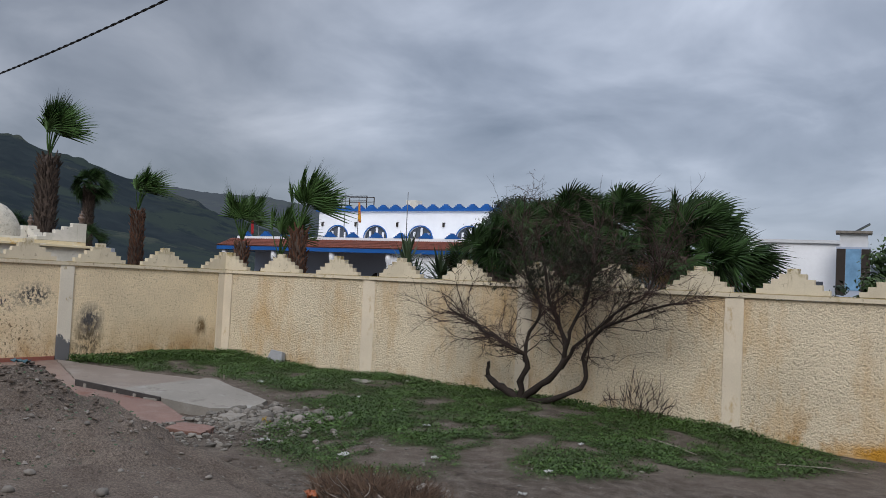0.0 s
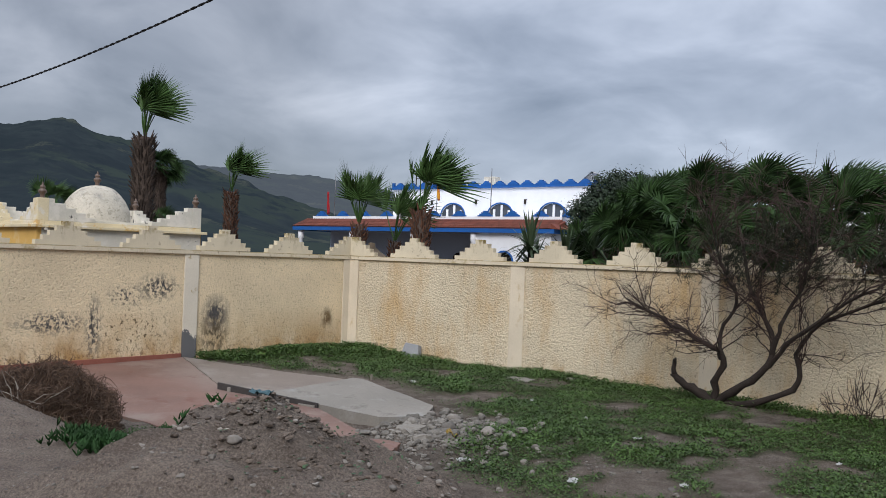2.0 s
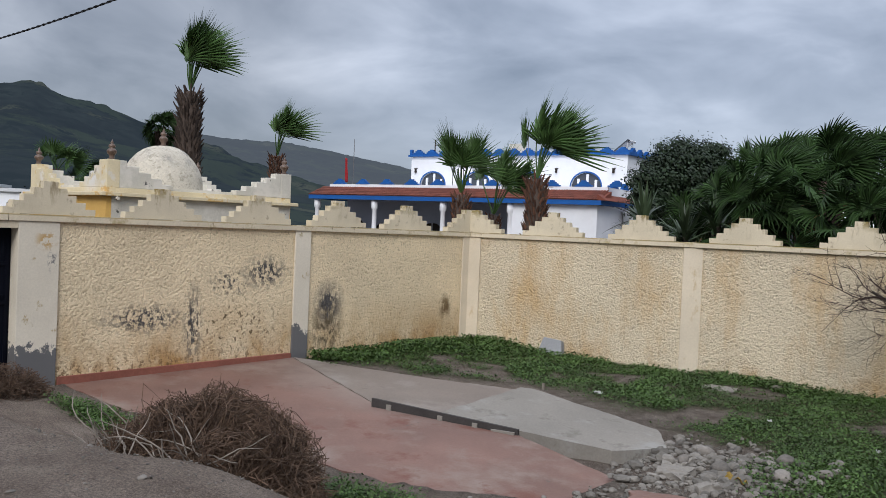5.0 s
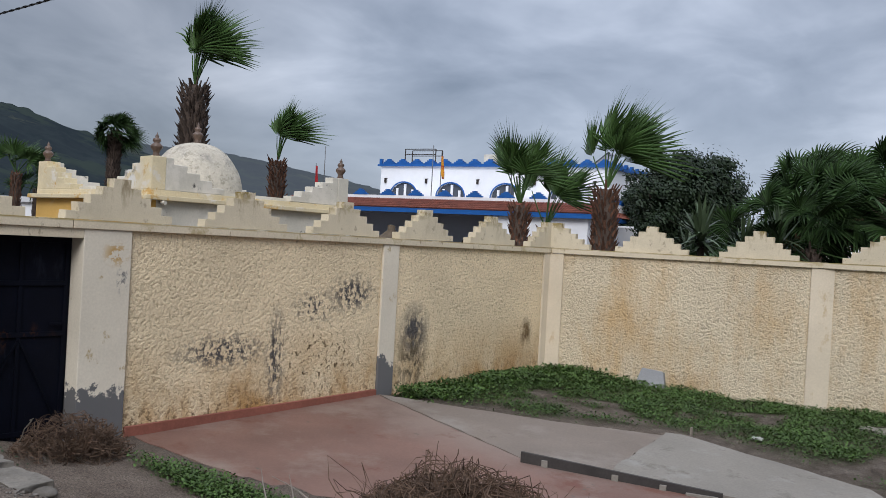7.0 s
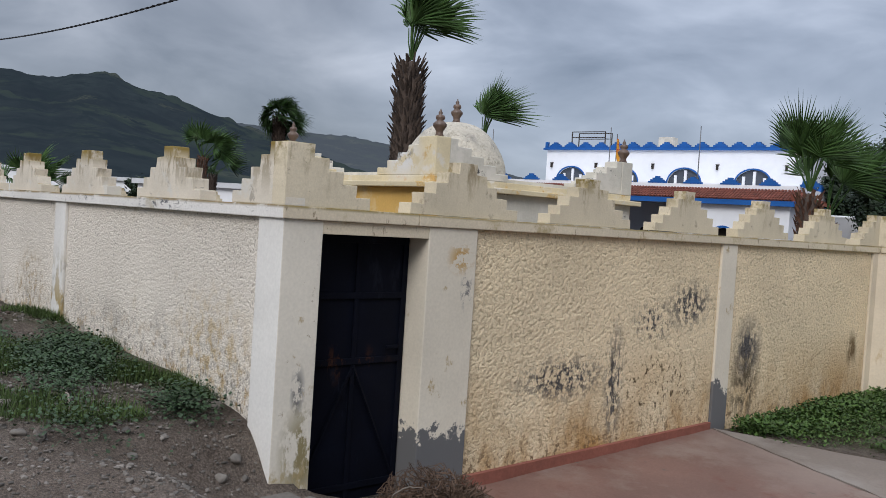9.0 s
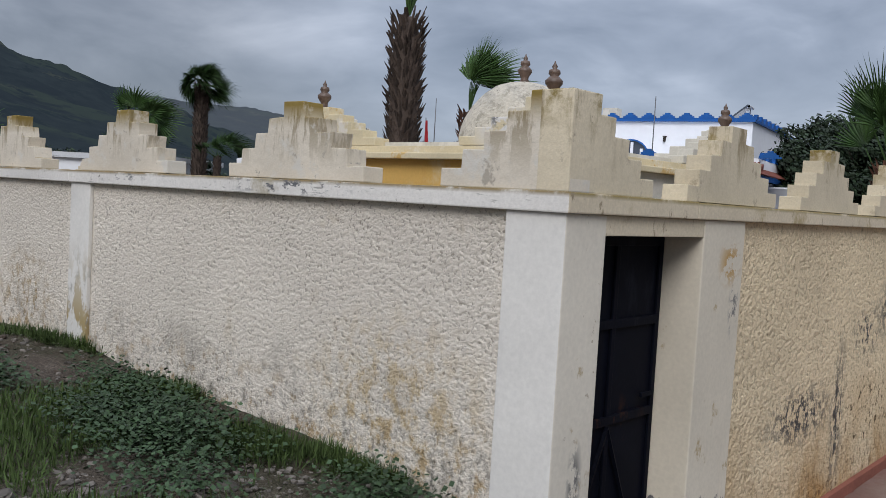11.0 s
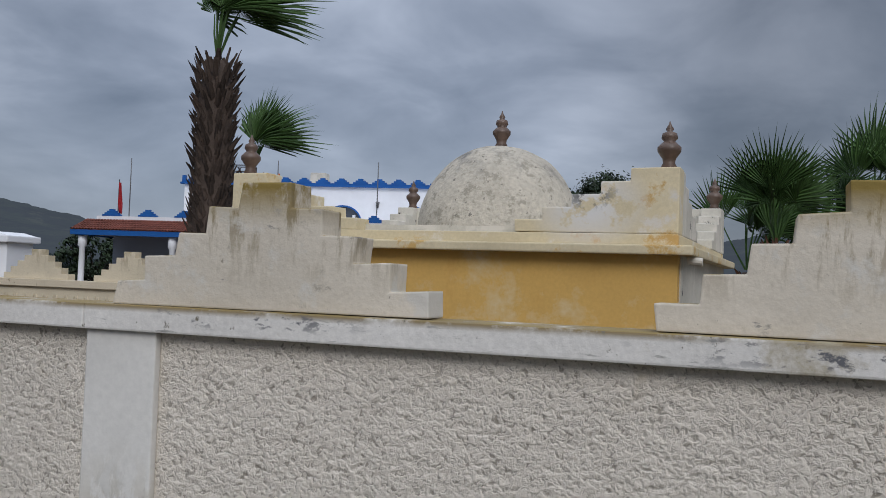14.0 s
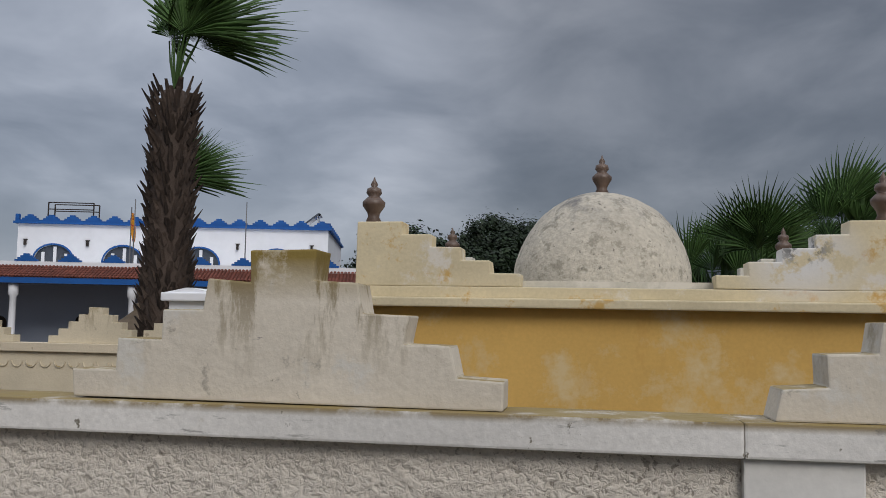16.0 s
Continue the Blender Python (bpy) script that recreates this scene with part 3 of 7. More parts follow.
SLAB_RED = [(-19.47, 4.88), (-17.65, 4.98), (-15.1, 5.6), (-13.75, 5.88), (-12.9, 6.35), (-12.5, 6.97), (-12.5, 7.92), (-14.3, 8.37), (-15.45, 8.02), (-16.3, 7.82), (-19.47, 8.72)]
SLAB_PATH = [(-19.47, 8.73), (-16.3, 7.83), (-15.45, 8.03), (-15.87, 10.29), (-17.15, 9.62)]
SLAB_GREY = [(-15.43, 8.03), (-14.28, 8.39), (-13.1, 8.67), (-12.77, 9.37), (-13.28, 9.99), (-15.65, 10.39), (-15.83, 10.3)]
SLAB_ALL = [(-19.7, 4.88), (-17.65, 4.98), (-15.1, 5.6), (-13.75, 5.88), (-12.9, 6.35), (-12.5, 6.97), (-12.77, 9.37), (-13.28, 9.99), (-15.65, 10.39), (-17.15, 9.62), (-19.7, 8.73)]


def in_poly(x, y, poly):
    """1 inside the outline, 0 outside."""
    inside = np.zeros(np.shape(x), bool)
    n = len(poly)
    for i in range(n):
        (x0, y0), (x1, y1) = poly[i], poly[(i + 1) % n]
        c = ((y0 > y) != (y1 > y)) & (x < (x1 - x0) * (y - y0) / (y1 - y0 + 1e-12) + x0)
        inside ^= c
    return inside.astype(float)


def ground_z(x, y):
    x, y = np.asarray(x, float), np.asarray(y, float)
    road = np.interp(x, [-60, -30, -25, -21, -18.5, -11, -5, 2, 20], [0.7, 0.75, 0.70, 0.52, 0.46, 0.40, 0.42, 0.36, 0.1])
    front = -0.205 + 0.02 * np.clip(y - 7.0, -2.5, 2.5) - 0.045 * np.clip(x + 19.4, 0, 7.5) - 0.008 * np.clip(x + 11.9, 0, 20)
    back = np.interp(x, [-19.4, -14.9, -11, -8.5, -6, -3.5, 8], [-0.13, -0.255, -0.275, -0.30, -0.50, -0.58, -0.8])
    k = smooth(8.5, 13.2, y)
    yard = front * (1 - k) + back * k
    door = smooth(-17.2, -18.9, x) * smooth(5.4, 4.2, y)
    yard = yard * (1 - door) + (-0.07 - 0.10 * np.clip(y - 3.0, 0, 1.8)) * door
    edge0 = np.interp(x, [-19.5, -17, -15, -13, -11, -9, -4, 2], [1.5, 1.7, 2.2, 2.7, 2.7, 2.6, 2.8, 3.2])
    edge1 = np.interp(x, [-19.5, -17, -15, -13, -11, -9, -4, 2], [2.8, 3.1, 3.9, 4.5, 5.3, 5.9, 7.0, 7.8])
    t = np.clip((y - edge0) / (edge1 - edge0), 0, 1)
    t = t * t * (3 - 2 * t)
    z = road * (1 - t) + yard * t
    # west of the gate the bank runs up against the south wall
    bank = np.interp(x, [-30, -26.4, -24.0, -21.7, -20.7, -19.8, -19.45], [0.6, 0.66, 0.66, 0.61, 0.54, 0.40, 0.12])
    s = smooth(0.8, 2.9, y)
    west = road * (1 - s) + bank * s
    w = smooth(-19.2, -19.7, x) * smooth(3.7, 2.9, y)
    z = z * (1 - w) + west * w
    # the heap of sand
    hx, hy = x + 8.30, y - 3.36
    r = np.sqrt((hx / np.where(hx > 0, 1.70, 0.80)) ** 2 + (hy / np.where(hy > 0, 0.85, 1.35)) ** 2)
    cone = 1.03 - 0.50 * np.sqrt(r * r + 0.02) + 0.16 * (vnoise(x, y, 1.9, 3) - 0.5) + 0.17 * (vnoise(x, y, 4.2, 4) - 0.5) + 0.09 * (vnoise(x, y, 8.0, 9) - 0.5)
    d = cone - z
    z = z + 0.5 * (d + np.sqrt(d * d + 0.004))
    rough = 0.10 * (vnoise(x, y, 0.8, 1) - 0.5) + 0.045 * (vnoise(x, y, 2.7, 2) - 0.5) + 0.02 * (vnoise(x, y, 9.0, 5) - 0.5)
    inside = smooth(0.0, 0.5, np.where(x < -19.45, y - 3.0 - 0.028 * np.clip(-24.1 - x, 0, 40), y - wall_line(x) - 0.1))
    near = (np.abs(x + 8) < 40) & (np.abs(y) < 40)
    z = z + rough * np.where(near, 1.0, 0.0)
    z = z - 0.13 * in_poly(x, y, SLAB_ALL)
    # the garden behind the walls rises towards the house
    return z * (1 - inside) + (-0.30 + 0.75 * smooth(23.0, 33.0, y) * smooth(12, -8, x)) * inside


def gz(x, y):
    return float(ground_z(np.array([x]), np.array([y]))[0])

# ---- ground ----
def axis(lo, hi, step, far):
    core = list(np.arange(lo, hi + 1e-6, step))
    out, d = [], step
    v = hi
    while v < far:
        d *= 1.35
        v += d
        out.append(v)
    back, d, v = [], step, lo
    while v > -far:
        d *= 1.35
        v -= d
        back.append(v)
    return np.array(back[::-1] + core + out)


def grass_mask(x, y):
    """How green the ground is, 0..1."""
    n = vnoise(x, y, 0.9, 11) * 0.6 + vnoise(x, y, 2.9, 12) * 0.4
    front = np.interp(x, [-19.5, -17.5, -15.5, -13, -10.5, -8.5, -6.0, -4.5, -3.5], [9.2, 9.7, 10.9, 10.3, 7.6, 7.2, 9.6, 12.6, 15.0])
    a = smooth(-0.4, 0.9, y - front) * (y < wall_line(x)) * smooth(-3.4, -5.0, x) * (x > -19.5)
    bare = smooth(0.55, 1.0, np.exp(-(((x + 16.6) / 1.1) ** 2 + ((y - 10.9) / 0.35) ** 2)) + np.exp(-(((x + 13.6) / 1.3) ** 2 + ((y - 13.2) / 0.5) ** 2)) + np.exp(-(((x + 10.4) / 1.7) ** 2 + ((y - 14.15) / 0.5) ** 2)))
    a = a * (1 - 0.85 * bare)
    b = np.exp(-(((x + 17.2) / 1.3) ** 2 + ((y - 4.55 - 0.1 * (x + 17)) / 0.30) ** 2)) + np.exp(-(((x + 13.1) / 1.0) ** 2 + ((y - 5.25) / 0.40) ** 2))
    c = 0.45 * smooth(-19.8, -20.6, x) * smooth(1.3, 2.4, y) * (y < 3.0) * smooth(-28.5, -26, x)
    return np.clip(a * smooth(0.36, 0.62, n + 0.09) + 0.9 * smooth(0.35, 0.7, b) + c * smooth(0.40, 0.62, n), 0, 1)


gx, gy = axis(-29.0, 6.0, 0.11, 4200.0), axis(-1.5, 17.5, 0.11, 4200.0)
X, Y = np.meshgrid(gx, gy, indexing="ij")
Z = ground_z(X, Y)
nx, ny = X.shape
idx = np.arange(nx * ny).reshape(nx, ny)
quads = np.stack([idx[:-1, :-1], idx[1:, :-1], idx[1:, 1:], idx[:-1, 1:]], -1).reshape(-1, 4)
gm = bpy.data.meshes.new("ground")
gm.vertices.add(nx * ny)
gm.vertices.foreach_set("co", np.stack([X, Y, Z], -1).astype(np.float32).ravel())
gm.loops.add(quads.size)
gm.loops.foreach_set("vertex_index", quads.astype(np.int32).ravel())
gm.polygons.add(len(quads))
gm.polygons.foreach_set("loop_start", np.arange(0, quads.size, 4, dtype=np.int32))
gm.polygons.foreach_set("use_smooth", np.ones(len(quads), bool))
gm.update(calc_edges=True)
gmask = grass_mask(X, Y)
soilm = np.clip(smooth(3.2, 6.5, Y) + smooth(-19.0, -20.5, X) * 0.85 + 0.9 * (vnoise(X, Y, 0.7, 21) - 0.62), 0, 1)
soilm = soilm * np.clip(1 - 0.55 * np.exp(-(((X + 7.8) / 2.4) ** 2 + ((Y - 2.9) / 2.0) ** 2)), 0, 1)
soilm = np.where((X > -15.0) & (X < -8) & (Y < 4.2), soilm * 0.35, soilm)
soilm = np.maximum(soilm, 0.75 * np.exp(-(((X + 8.1) / 1.0) ** 2 + ((Y - 3.4) / 0.6) ** 2)))
farm = smooth(60, 140, np.hypot(X + 10, Y - 5))
cover = np.stack([gmask, soilm, farm, np.ones_like(X)], -1)
gm.attributes.new("cover", "FLOAT_COLOR", "POINT").data.foreach_set("color", cover.astype(np.float32).ravel())
gm.materials.append(m_ground)
ground = tagged(new("ground", gm), "sandy track, dark soil and weedy yard ground", "ground", kind="structure")

# ---- walls ----
TOP, PAN, LV = 2.06, 1.965, 0.09  # cornice top, panel top, merlon step
STEP = 0.130


def merlon_profile(c, half_left=5, half_right=5, top=0.19, run=STEP):
    """A stepped crest about c in a wall's own length, base at TOP."""
    pts = [(c - top / 2 - run * (half_left - 1) if half_left else c, TOP)]
    for i in range(half_left):
        u = c - top / 2 - run * (half_left - 1 - i)
        pts += [(u, TOP + LV * i), (u, TOP + LV * (i + 1))]
    pts = pts[1:]
    for i in range(half_right - 1, -1, -1):
        u = c + top / 2 + run * (half_right - 1 - i)
        pts += [(u, TOP + LV * (i + 1)), (u, TOP + LV * i)]
    return pts


def grid_panel(name, parent, material, to_world, u0, u1, v0f, v1, step, seed, depth=0.0035):
    """A roughcast panel: a lumpy sheet between u0 and u1, up to v1, with its foot at v0f(u)."""
    nu, nv = max(2, int((u1 - u0) / step)), max(2, int((v1 + 0.8) / step))
    U = np.linspace(u0, u1, nu)
    lo = np.array([v0f(u) for u in U])
    T = np.linspace(0, 1, nv)
    UU = np.repeat(U[:, None], nv, 1)
    VV = lo[:, None] * (1 - T) + v1 * T
    D = depth * smooth(0.30, 0.52, 0.62 * vnoise(UU + 0.02 * vnoise(UU, VV, 31, seed + 4), VV + 0.02 * vnoise(UU, VV, 33, seed + 6), 46, seed) + 0.38 * vnoise(UU, VV, 92, seed + 1)) + 0.004 * vnoise(UU, VV, 9, seed + 2)
    D *= np.minimum(1, np.minimum(UU - u0, u1 - UU) / 0.03).clip(0, 1)
    P = to_world(UU, VV, D)
    ids = np.arange(nu * nv).reshape(nu, nv)
    q = np.stack([ids[:-1, :-1], ids[1:, :-1], ids[1:, 1:], ids[:-1, 1:]], -1).reshape(-1, 4)
    me = bpy.data.meshes.new(name)
    me.vertices.add(nu * nv)
    me.vertices.foreach_set("co", np.stack(P, -1).astype(np.float32).ravel())
    me.loops.add(q.size)
    me.loops.foreach_set("vertex_index", q.astype(np.int32).ravel())
    me.polygons.add(len(q))
    me.polygons.foreach_set("loop_start", np.arange(0, q.size, 4, dtype=np.int32))
    me.polygons.foreach_set("use_smooth", np.ones(len(q), bool))
    me.update(calc_edges=True)
    me.materials.append(material)
    ob = new(name, me)
    ob.parent = parent
    return ob


# south wall: face at y = 2.86, running west from the gate corner, with a slight bend at the first pilaster
YS, XE, XB, XW = 2.86, -19.48, -24.104, -47.0
WALL_S = "whitewashed roughcast garden wall with stepped merlons"


def south_run(name, x0, x1, pilasters, panels, crests, x_cornice, top=0.19, run=STEP):
    w = tagged(link(name, boxed((x0, YS + 0.035, -0.6), (x1, YS + 0.20, PAN)), m_cast_s), WALL_S, "wall", kind="structure")
    for a, b in pilasters:
        part("pilaster", boxed((a, YS, -0.3), (b, YS + 0.034, PAN), 0.006), m_pil_s, w, "flaking whitewashed pilaster")
    for u0, u1, size in panels:
        grid_panel("roughcast_panel", w, m_cast_s, lambda u, v, d: (u, YS + 0.034 - d, v), u0, u1, lambda u: gz(u, YS - 0.05) - 0.25, PAN, size, int(-u1 * 3))
    part("cornice", boxed((x0, YS - 0.022, PAN), (x_cornice, YS + 0.215, TOP), 0.008), m_trim_s, w)
    for c in crests:
        part("merlon", prism(merlon_profile(c, 5, 5, top, run), YS + 0.025, YS + 0.175, "xz", 0.006, 0.006), m_merlon_s, w)
    return w


wall_south = south_run("wall_south_1", XB, XE - 0.03, [(-19.813, XE - 0.002), (XB, -23.797)], [(-23.797, -19.813, 0.0095)], (-21.436, -23.39), XE + 0.022)
wall_south_west = south_run("wall_south_2", XW, XB, [(-28.40, -28.09), (-32.69, -32.38), (-36.98, -36.67)], [(-28.09, XB - 0.004, 0.0095), (-32.38, -28.40, 0.03), (-36.67, -32.69, 0.04)],
                            (-25.40, -27.30, -29.2, -31.1, -33.0, -34.9), XB, 0.205, 0.138)
wall_south_west.matrix_world = pose(XB, YS, 0, 0, 0, -1.6) @ pose(-XB, -YS, 0)
part("corner_merlon", prism(merlon_profile(-19.595, 5, 0, 0.23) + [(-19.48, TOP + 5 * LV), (-19.48, TOP)], YS, YS + 0.17, "xz", 0.006, 0.002), m_merlon_s, wall_south)

# east wall with the gate: face at x = -19.48
wall_east = tagged(link("wall_east", boxed((XE - 0.20, 4.78, -0.7), (XE - 0.035, 13.1, PAN)), m_cast_e), "cream roughcast wall with stained patches and stepped merlons", "wall", kind="structure")
part("gate_pier", boxed((XE - 0.30, YS + 0.003, -0.4), (XE, 3.20, PAN), 0.008), m_pil_y, wall_east, "cream painted gate pier with flaking patches")
part("gate_pier", boxed((XE - 0.30, 4.23, -0.6), (XE, 4.773, PAN), 0.008), m_pil_f, wall_east, "cream painted gate pier with bare grey foot")
part("lintel", boxed((XE - 0.30, 3.20, 1.868), (XE - 0.004, 4.23, PAN), 0.004), m_trim_y, wall_east)
part("pilaster", boxed((XE - 0.034, 8.70, -0.7), (XE, 9.02, PAN), 0.006), m_pil_f, wall_east)
part("pilaster", boxed((XE - 0.034, 12.83, -0.7), (XE + 0.0, 13.03, PAN), 0.006), m_pil_p, wall_east)
for u0, u1 in ((4.773, 8.70), (9.02, 12.83)):
    grid_panel("roughcast_panel", wall_east, m_cast_e, lambda u, v, d: (XE - 0.034 + d, u, v), u0, u1, lambda u: -0.5, PAN, 0.02, int(u0 * 10))
part("cornice", boxed((XE - 0.215, YS - 0.02, PAN + 0.001), (XE + 0.024, 4.09, TOP), 0.008), m_trim_y, wall_east)
part("cornice", boxed((XE - 0.215, 4.10, PAN + 0.001), (XE + 0.020, 13.12, TOP - 0.003), 0.008), m_trim_y, wall_east)
for c in (4.64, 6.31, 7.98, 9.64, 11.30):
    part("merlon", prism(merlon_profile(c), XE - 0.17, XE - 0.02, "yz", 0.004, 0.004), m_merlon_y, wall_east)
part("corner_merlon", prism([(YS, TOP), (YS, TOP + 5 * LV)] + [(2 * 2.975 - u, v) for u, v in merlon_profile(2.975, 5, 0, 0.23)[::-1]], XE - 0.17, XE + 0.003, "yz", 0.006, 0.002), m_merlon_y, wall_east)
part("corner_merlon", prism(merlon_profile(13.0, 5, 5, 0.2), XE - 0.17, XE - 0.02, "yz", 0.004, 0.004), m_merlon_y, wall_east)
part("skirting", prism([(4.80, -0.6), (4.80, -0.145), (8.68, -0.085), (8.68, -0.6)], XE - 0.03, XE + 0.015, "yz", 0.005), m_redbase, wall_east, "dark red painted wall foot")

# gate
gate = tagged(empty("metal_gate", (XE - 0.27, 3.20, 0.03)), "closed navy-blue sheet metal gate with rust", "gate")
part("leaf", boxed((0, 0.004, -0.28), (0.03, 1.026, 1.836), 0.003), m_door, gate)
for z in (-0.16, 0.84, 1.36, 1.80):
    part("rail", boxed((0.031, 0.03, z - 0.025), (0.052, 0.99, z + 0.025), 0.004), m_door, gate)
for y in (0.04, 0.51, 0.98):
    part("stile", boxed((0.031, y - 0.02, -0.28), (0.048, y + 0.02, 1.83), 0.004), m_door, gate)
for y0, y1 in ((0.06, 0.51), (0.96, 0.51)):
    s = Soup()
    s.tube([(0.045, y0, -0.11), (0.045, y1, 0.80)], [0.014, 0.014], 4)
    s.make("brace", m_door, gate)
part("bolt", boxed((0.053, 0.82, 0.93), (0.070, 0.94, 0.955), 0.004), m_door, gate)
step = tagged(link("threshold_stone", boxed((XE + 0.03, 2.66, -0.12), (XE + 0.36, 3.02, 0.02), 0.03), m_stone), "worn concrete step beside the gate pier", "step")

# north wall, in two straight runs
def north_run(p, q, pilasters, crests, name, panels, step_size):
    d = Vector((q[0] - p[0], q[1] - p[1], 0))
    length = d.length
    turn = math.degrees(math.atan2(d.y, d.x))
    w = tagged(link(name, boxed((0, 0.035, -1.6), (length, 0.20, PAN)), m_cast_n), "pale cream roughcast wall with stepped merlons", "wall", kind="structure")
    w.matrix_world = pose(p[0], p[1], 0, 0, 0, turn)
    for s0 in pilasters:
        part("pilaster", boxed((s0 - 0.17, 0, -1.6), (s0 + 0.17, 0.034, PAN), 0.006), m_pil_p, w)
    for u0, u1 in panels:
        grid_panel("roughcast_panel", w, m_cast_n, lambda u, v, dd: (u, 0.034 - dd, v), u0, u1, lambda u: -0.95, PAN, step_size, int(u1 * 10))
    part("cornice", boxed((0.0, -0.022, PAN + 0.002), (length, 0.215, TOP - 0.002), 0.008), m_trim_y, w)
    for c in crests:
        part("merlon", prism(merlon_profile(c), 0.025, 0.175, "xz", 0.004, 0.004), m_merlon_y, w)
    return w


P0, P1, P2 = (-19.45, 13.01), (-15.13, 14.13), (13.87, 17.61)
north_run(P0, P1, (0.05, 4.46), (0.05, 1.74, 3.48), "wall_north_1", ((0.22, 4.29),), 0.022)
north_run(P1, P2, (4.27, 8.63, 12.95, 17.3, 21.6), (0.87, 2.72, 4.50, 6.22, 7.95, 9.61, 11.3, 13.0, 14.7, 16.5, 18.2), "wall_north_2", ((0.17, 4.10), (4.44, 8.46), (8.80, 12.78), (13.12, 17.13)), 0.024)

# ---- hills ----
def hill(name, label, dist0, dist1, az0, az1, crest, material, seed, nr=60, na=560):
    vs, fs = [], []
    for i in range(na):
        a = az0 + (az1 - az0) * i / (na - 1)
        ca = radians(a)
        top = crest(a)
        for j in range(nr):
            t = j / (nr - 1)
            d = dist0 + (dist1 - dist0) * t
            x, y = -10 - math.sin(ca) * d, math.cos(ca) * d
            z = top * dist1 * (t ** 1.25) if t < 0.999 else top * dist1
            k = 0.5 + 0.5 * math.sin(math.pi * t)
            n = noise.fractal(Vector((x, y, seed)) * 0.0021, 1.0, 2.0, 5)
            n2 = noise.fractal(Vector((x, y, seed + 9)) * 0.012, 1.0, 2.0, 4)
            z += (n * 46 * t * (1.2 - t) + n2 * 9.0 * t) * k
            # scrub and single trees along the slopes
            z += max(0.0, noise.noise(Vector((x, y, seed)) * 0.045) + 0.25 * noise.noise(Vector((x, y, seed)) * 0.13)) * 7.0 * t
            vs.append((x, y, z - 4))
        d = dist1 * 1.25
        vs.append((-10 - math.sin(ca) * d, math.cos(ca) * d, -10))
    m = nr + 1
    for i in range(na - 1):
        for j in range(m - 1):
            fs.append((i * m + j, (i + 1) * m + j, (i + 1) * m + j + 1, i * m + j + 1))
    return tagged(quick(name, vs, fs, material, None, True), label, "hill", kind="structure")


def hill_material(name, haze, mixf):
    """Scrub and pasture seen through some kilometres of air: a plain distant backdrop, the air's pale veil mixed in as
    an even bluish glow.
    """
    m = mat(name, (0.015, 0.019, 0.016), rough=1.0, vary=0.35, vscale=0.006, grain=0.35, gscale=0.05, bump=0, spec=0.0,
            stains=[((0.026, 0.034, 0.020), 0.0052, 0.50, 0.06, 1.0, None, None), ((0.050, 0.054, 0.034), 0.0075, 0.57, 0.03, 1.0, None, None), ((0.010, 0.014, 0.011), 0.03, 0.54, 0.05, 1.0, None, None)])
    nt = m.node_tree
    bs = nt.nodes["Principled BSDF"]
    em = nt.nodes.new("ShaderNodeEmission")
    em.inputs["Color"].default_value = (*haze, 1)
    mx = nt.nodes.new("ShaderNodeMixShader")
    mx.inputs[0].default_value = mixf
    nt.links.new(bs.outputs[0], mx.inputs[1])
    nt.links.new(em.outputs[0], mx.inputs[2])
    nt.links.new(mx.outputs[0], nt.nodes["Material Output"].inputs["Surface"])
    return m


tan_el = lambda d: math.tan(radians(d))
crest_near = lambda a: tan_el(np.interp(a, [40, 46, 50, 54, 58, 60, 62, 64, 66, 68, 69, 70.5, 72.3, 74, 80, 95, 120], [0.3, 1.0, 2.0, 3.2, 4.5, 5.1, 5.6, 6.25, 6.8, 7.3, 7.6, 7.5, 7.0, 7.2, 7.4, 8.0, 6.0]))
crest_far = lambda a: tan_el(np.interp(a, [-30, -12, -7, -3, 4, 20, 36, 41, 45, 48, 51, 54.5, 58, 62, 70], [3.0, 4.4, 5.0, 4.0, 2.6, 2.2, 2.4, 2.8, 3.6, 4.1, 4.65, 5.15, 5.1, 5.4, 5.2]))
hill("hill_near", "dark scrub-covered hill under low cloud", 380, 1250, 38, 122, crest_near, hill_material("hill_scrub_hazed", (0.062, 0.088, 0.135), 0.28), 3.0)
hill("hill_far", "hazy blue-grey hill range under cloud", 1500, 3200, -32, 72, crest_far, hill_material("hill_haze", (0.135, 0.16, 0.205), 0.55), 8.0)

# ---- tomb ----
TX0, TX1, TY0, TY1 = -26.62, -22.68, 6.92, 10.80
tomb = tagged(empty("domed_tomb", (0, 0, 0)), "ochre domed tomb with stepped corners and clay finials", "tomb")
part("body", boxed((TX0, TY0, -0.4), (TX1, TY1, 2.43)), m_ochre, tomb, "ochre painted wall")
part("side_wall", boxed((TX1 + 0.001, TY0 + 0.10, -0.4), (TX1 + 0.012, TY1 - 0.02, 2.43)), m_tomb_g, tomb, "pale grey limewashed side")
part("cornice", boxed((TX0 - 0.12, TY0 - 0.12, 2.43), (TX1 + 0.12, TY1 + 0.12, 2.50), 0.012), m_tomb, tomb)
for a, b in (((TX0, TY0), (TX1, TY0 + 0.16)), ((TX0, TY1 - 0.16), (TX1, TY1)), ((TX0, TY0 + 0.16), (TX0 + 0.16, TY1 - 0.16)), ((TX1 - 0.16, TY0 + 0.16), (TX1, TY1 - 0.16))):
    part("parapet", boxed((*a, 2.50), (*b, 2.585), 0.008), m_tomb, tomb)


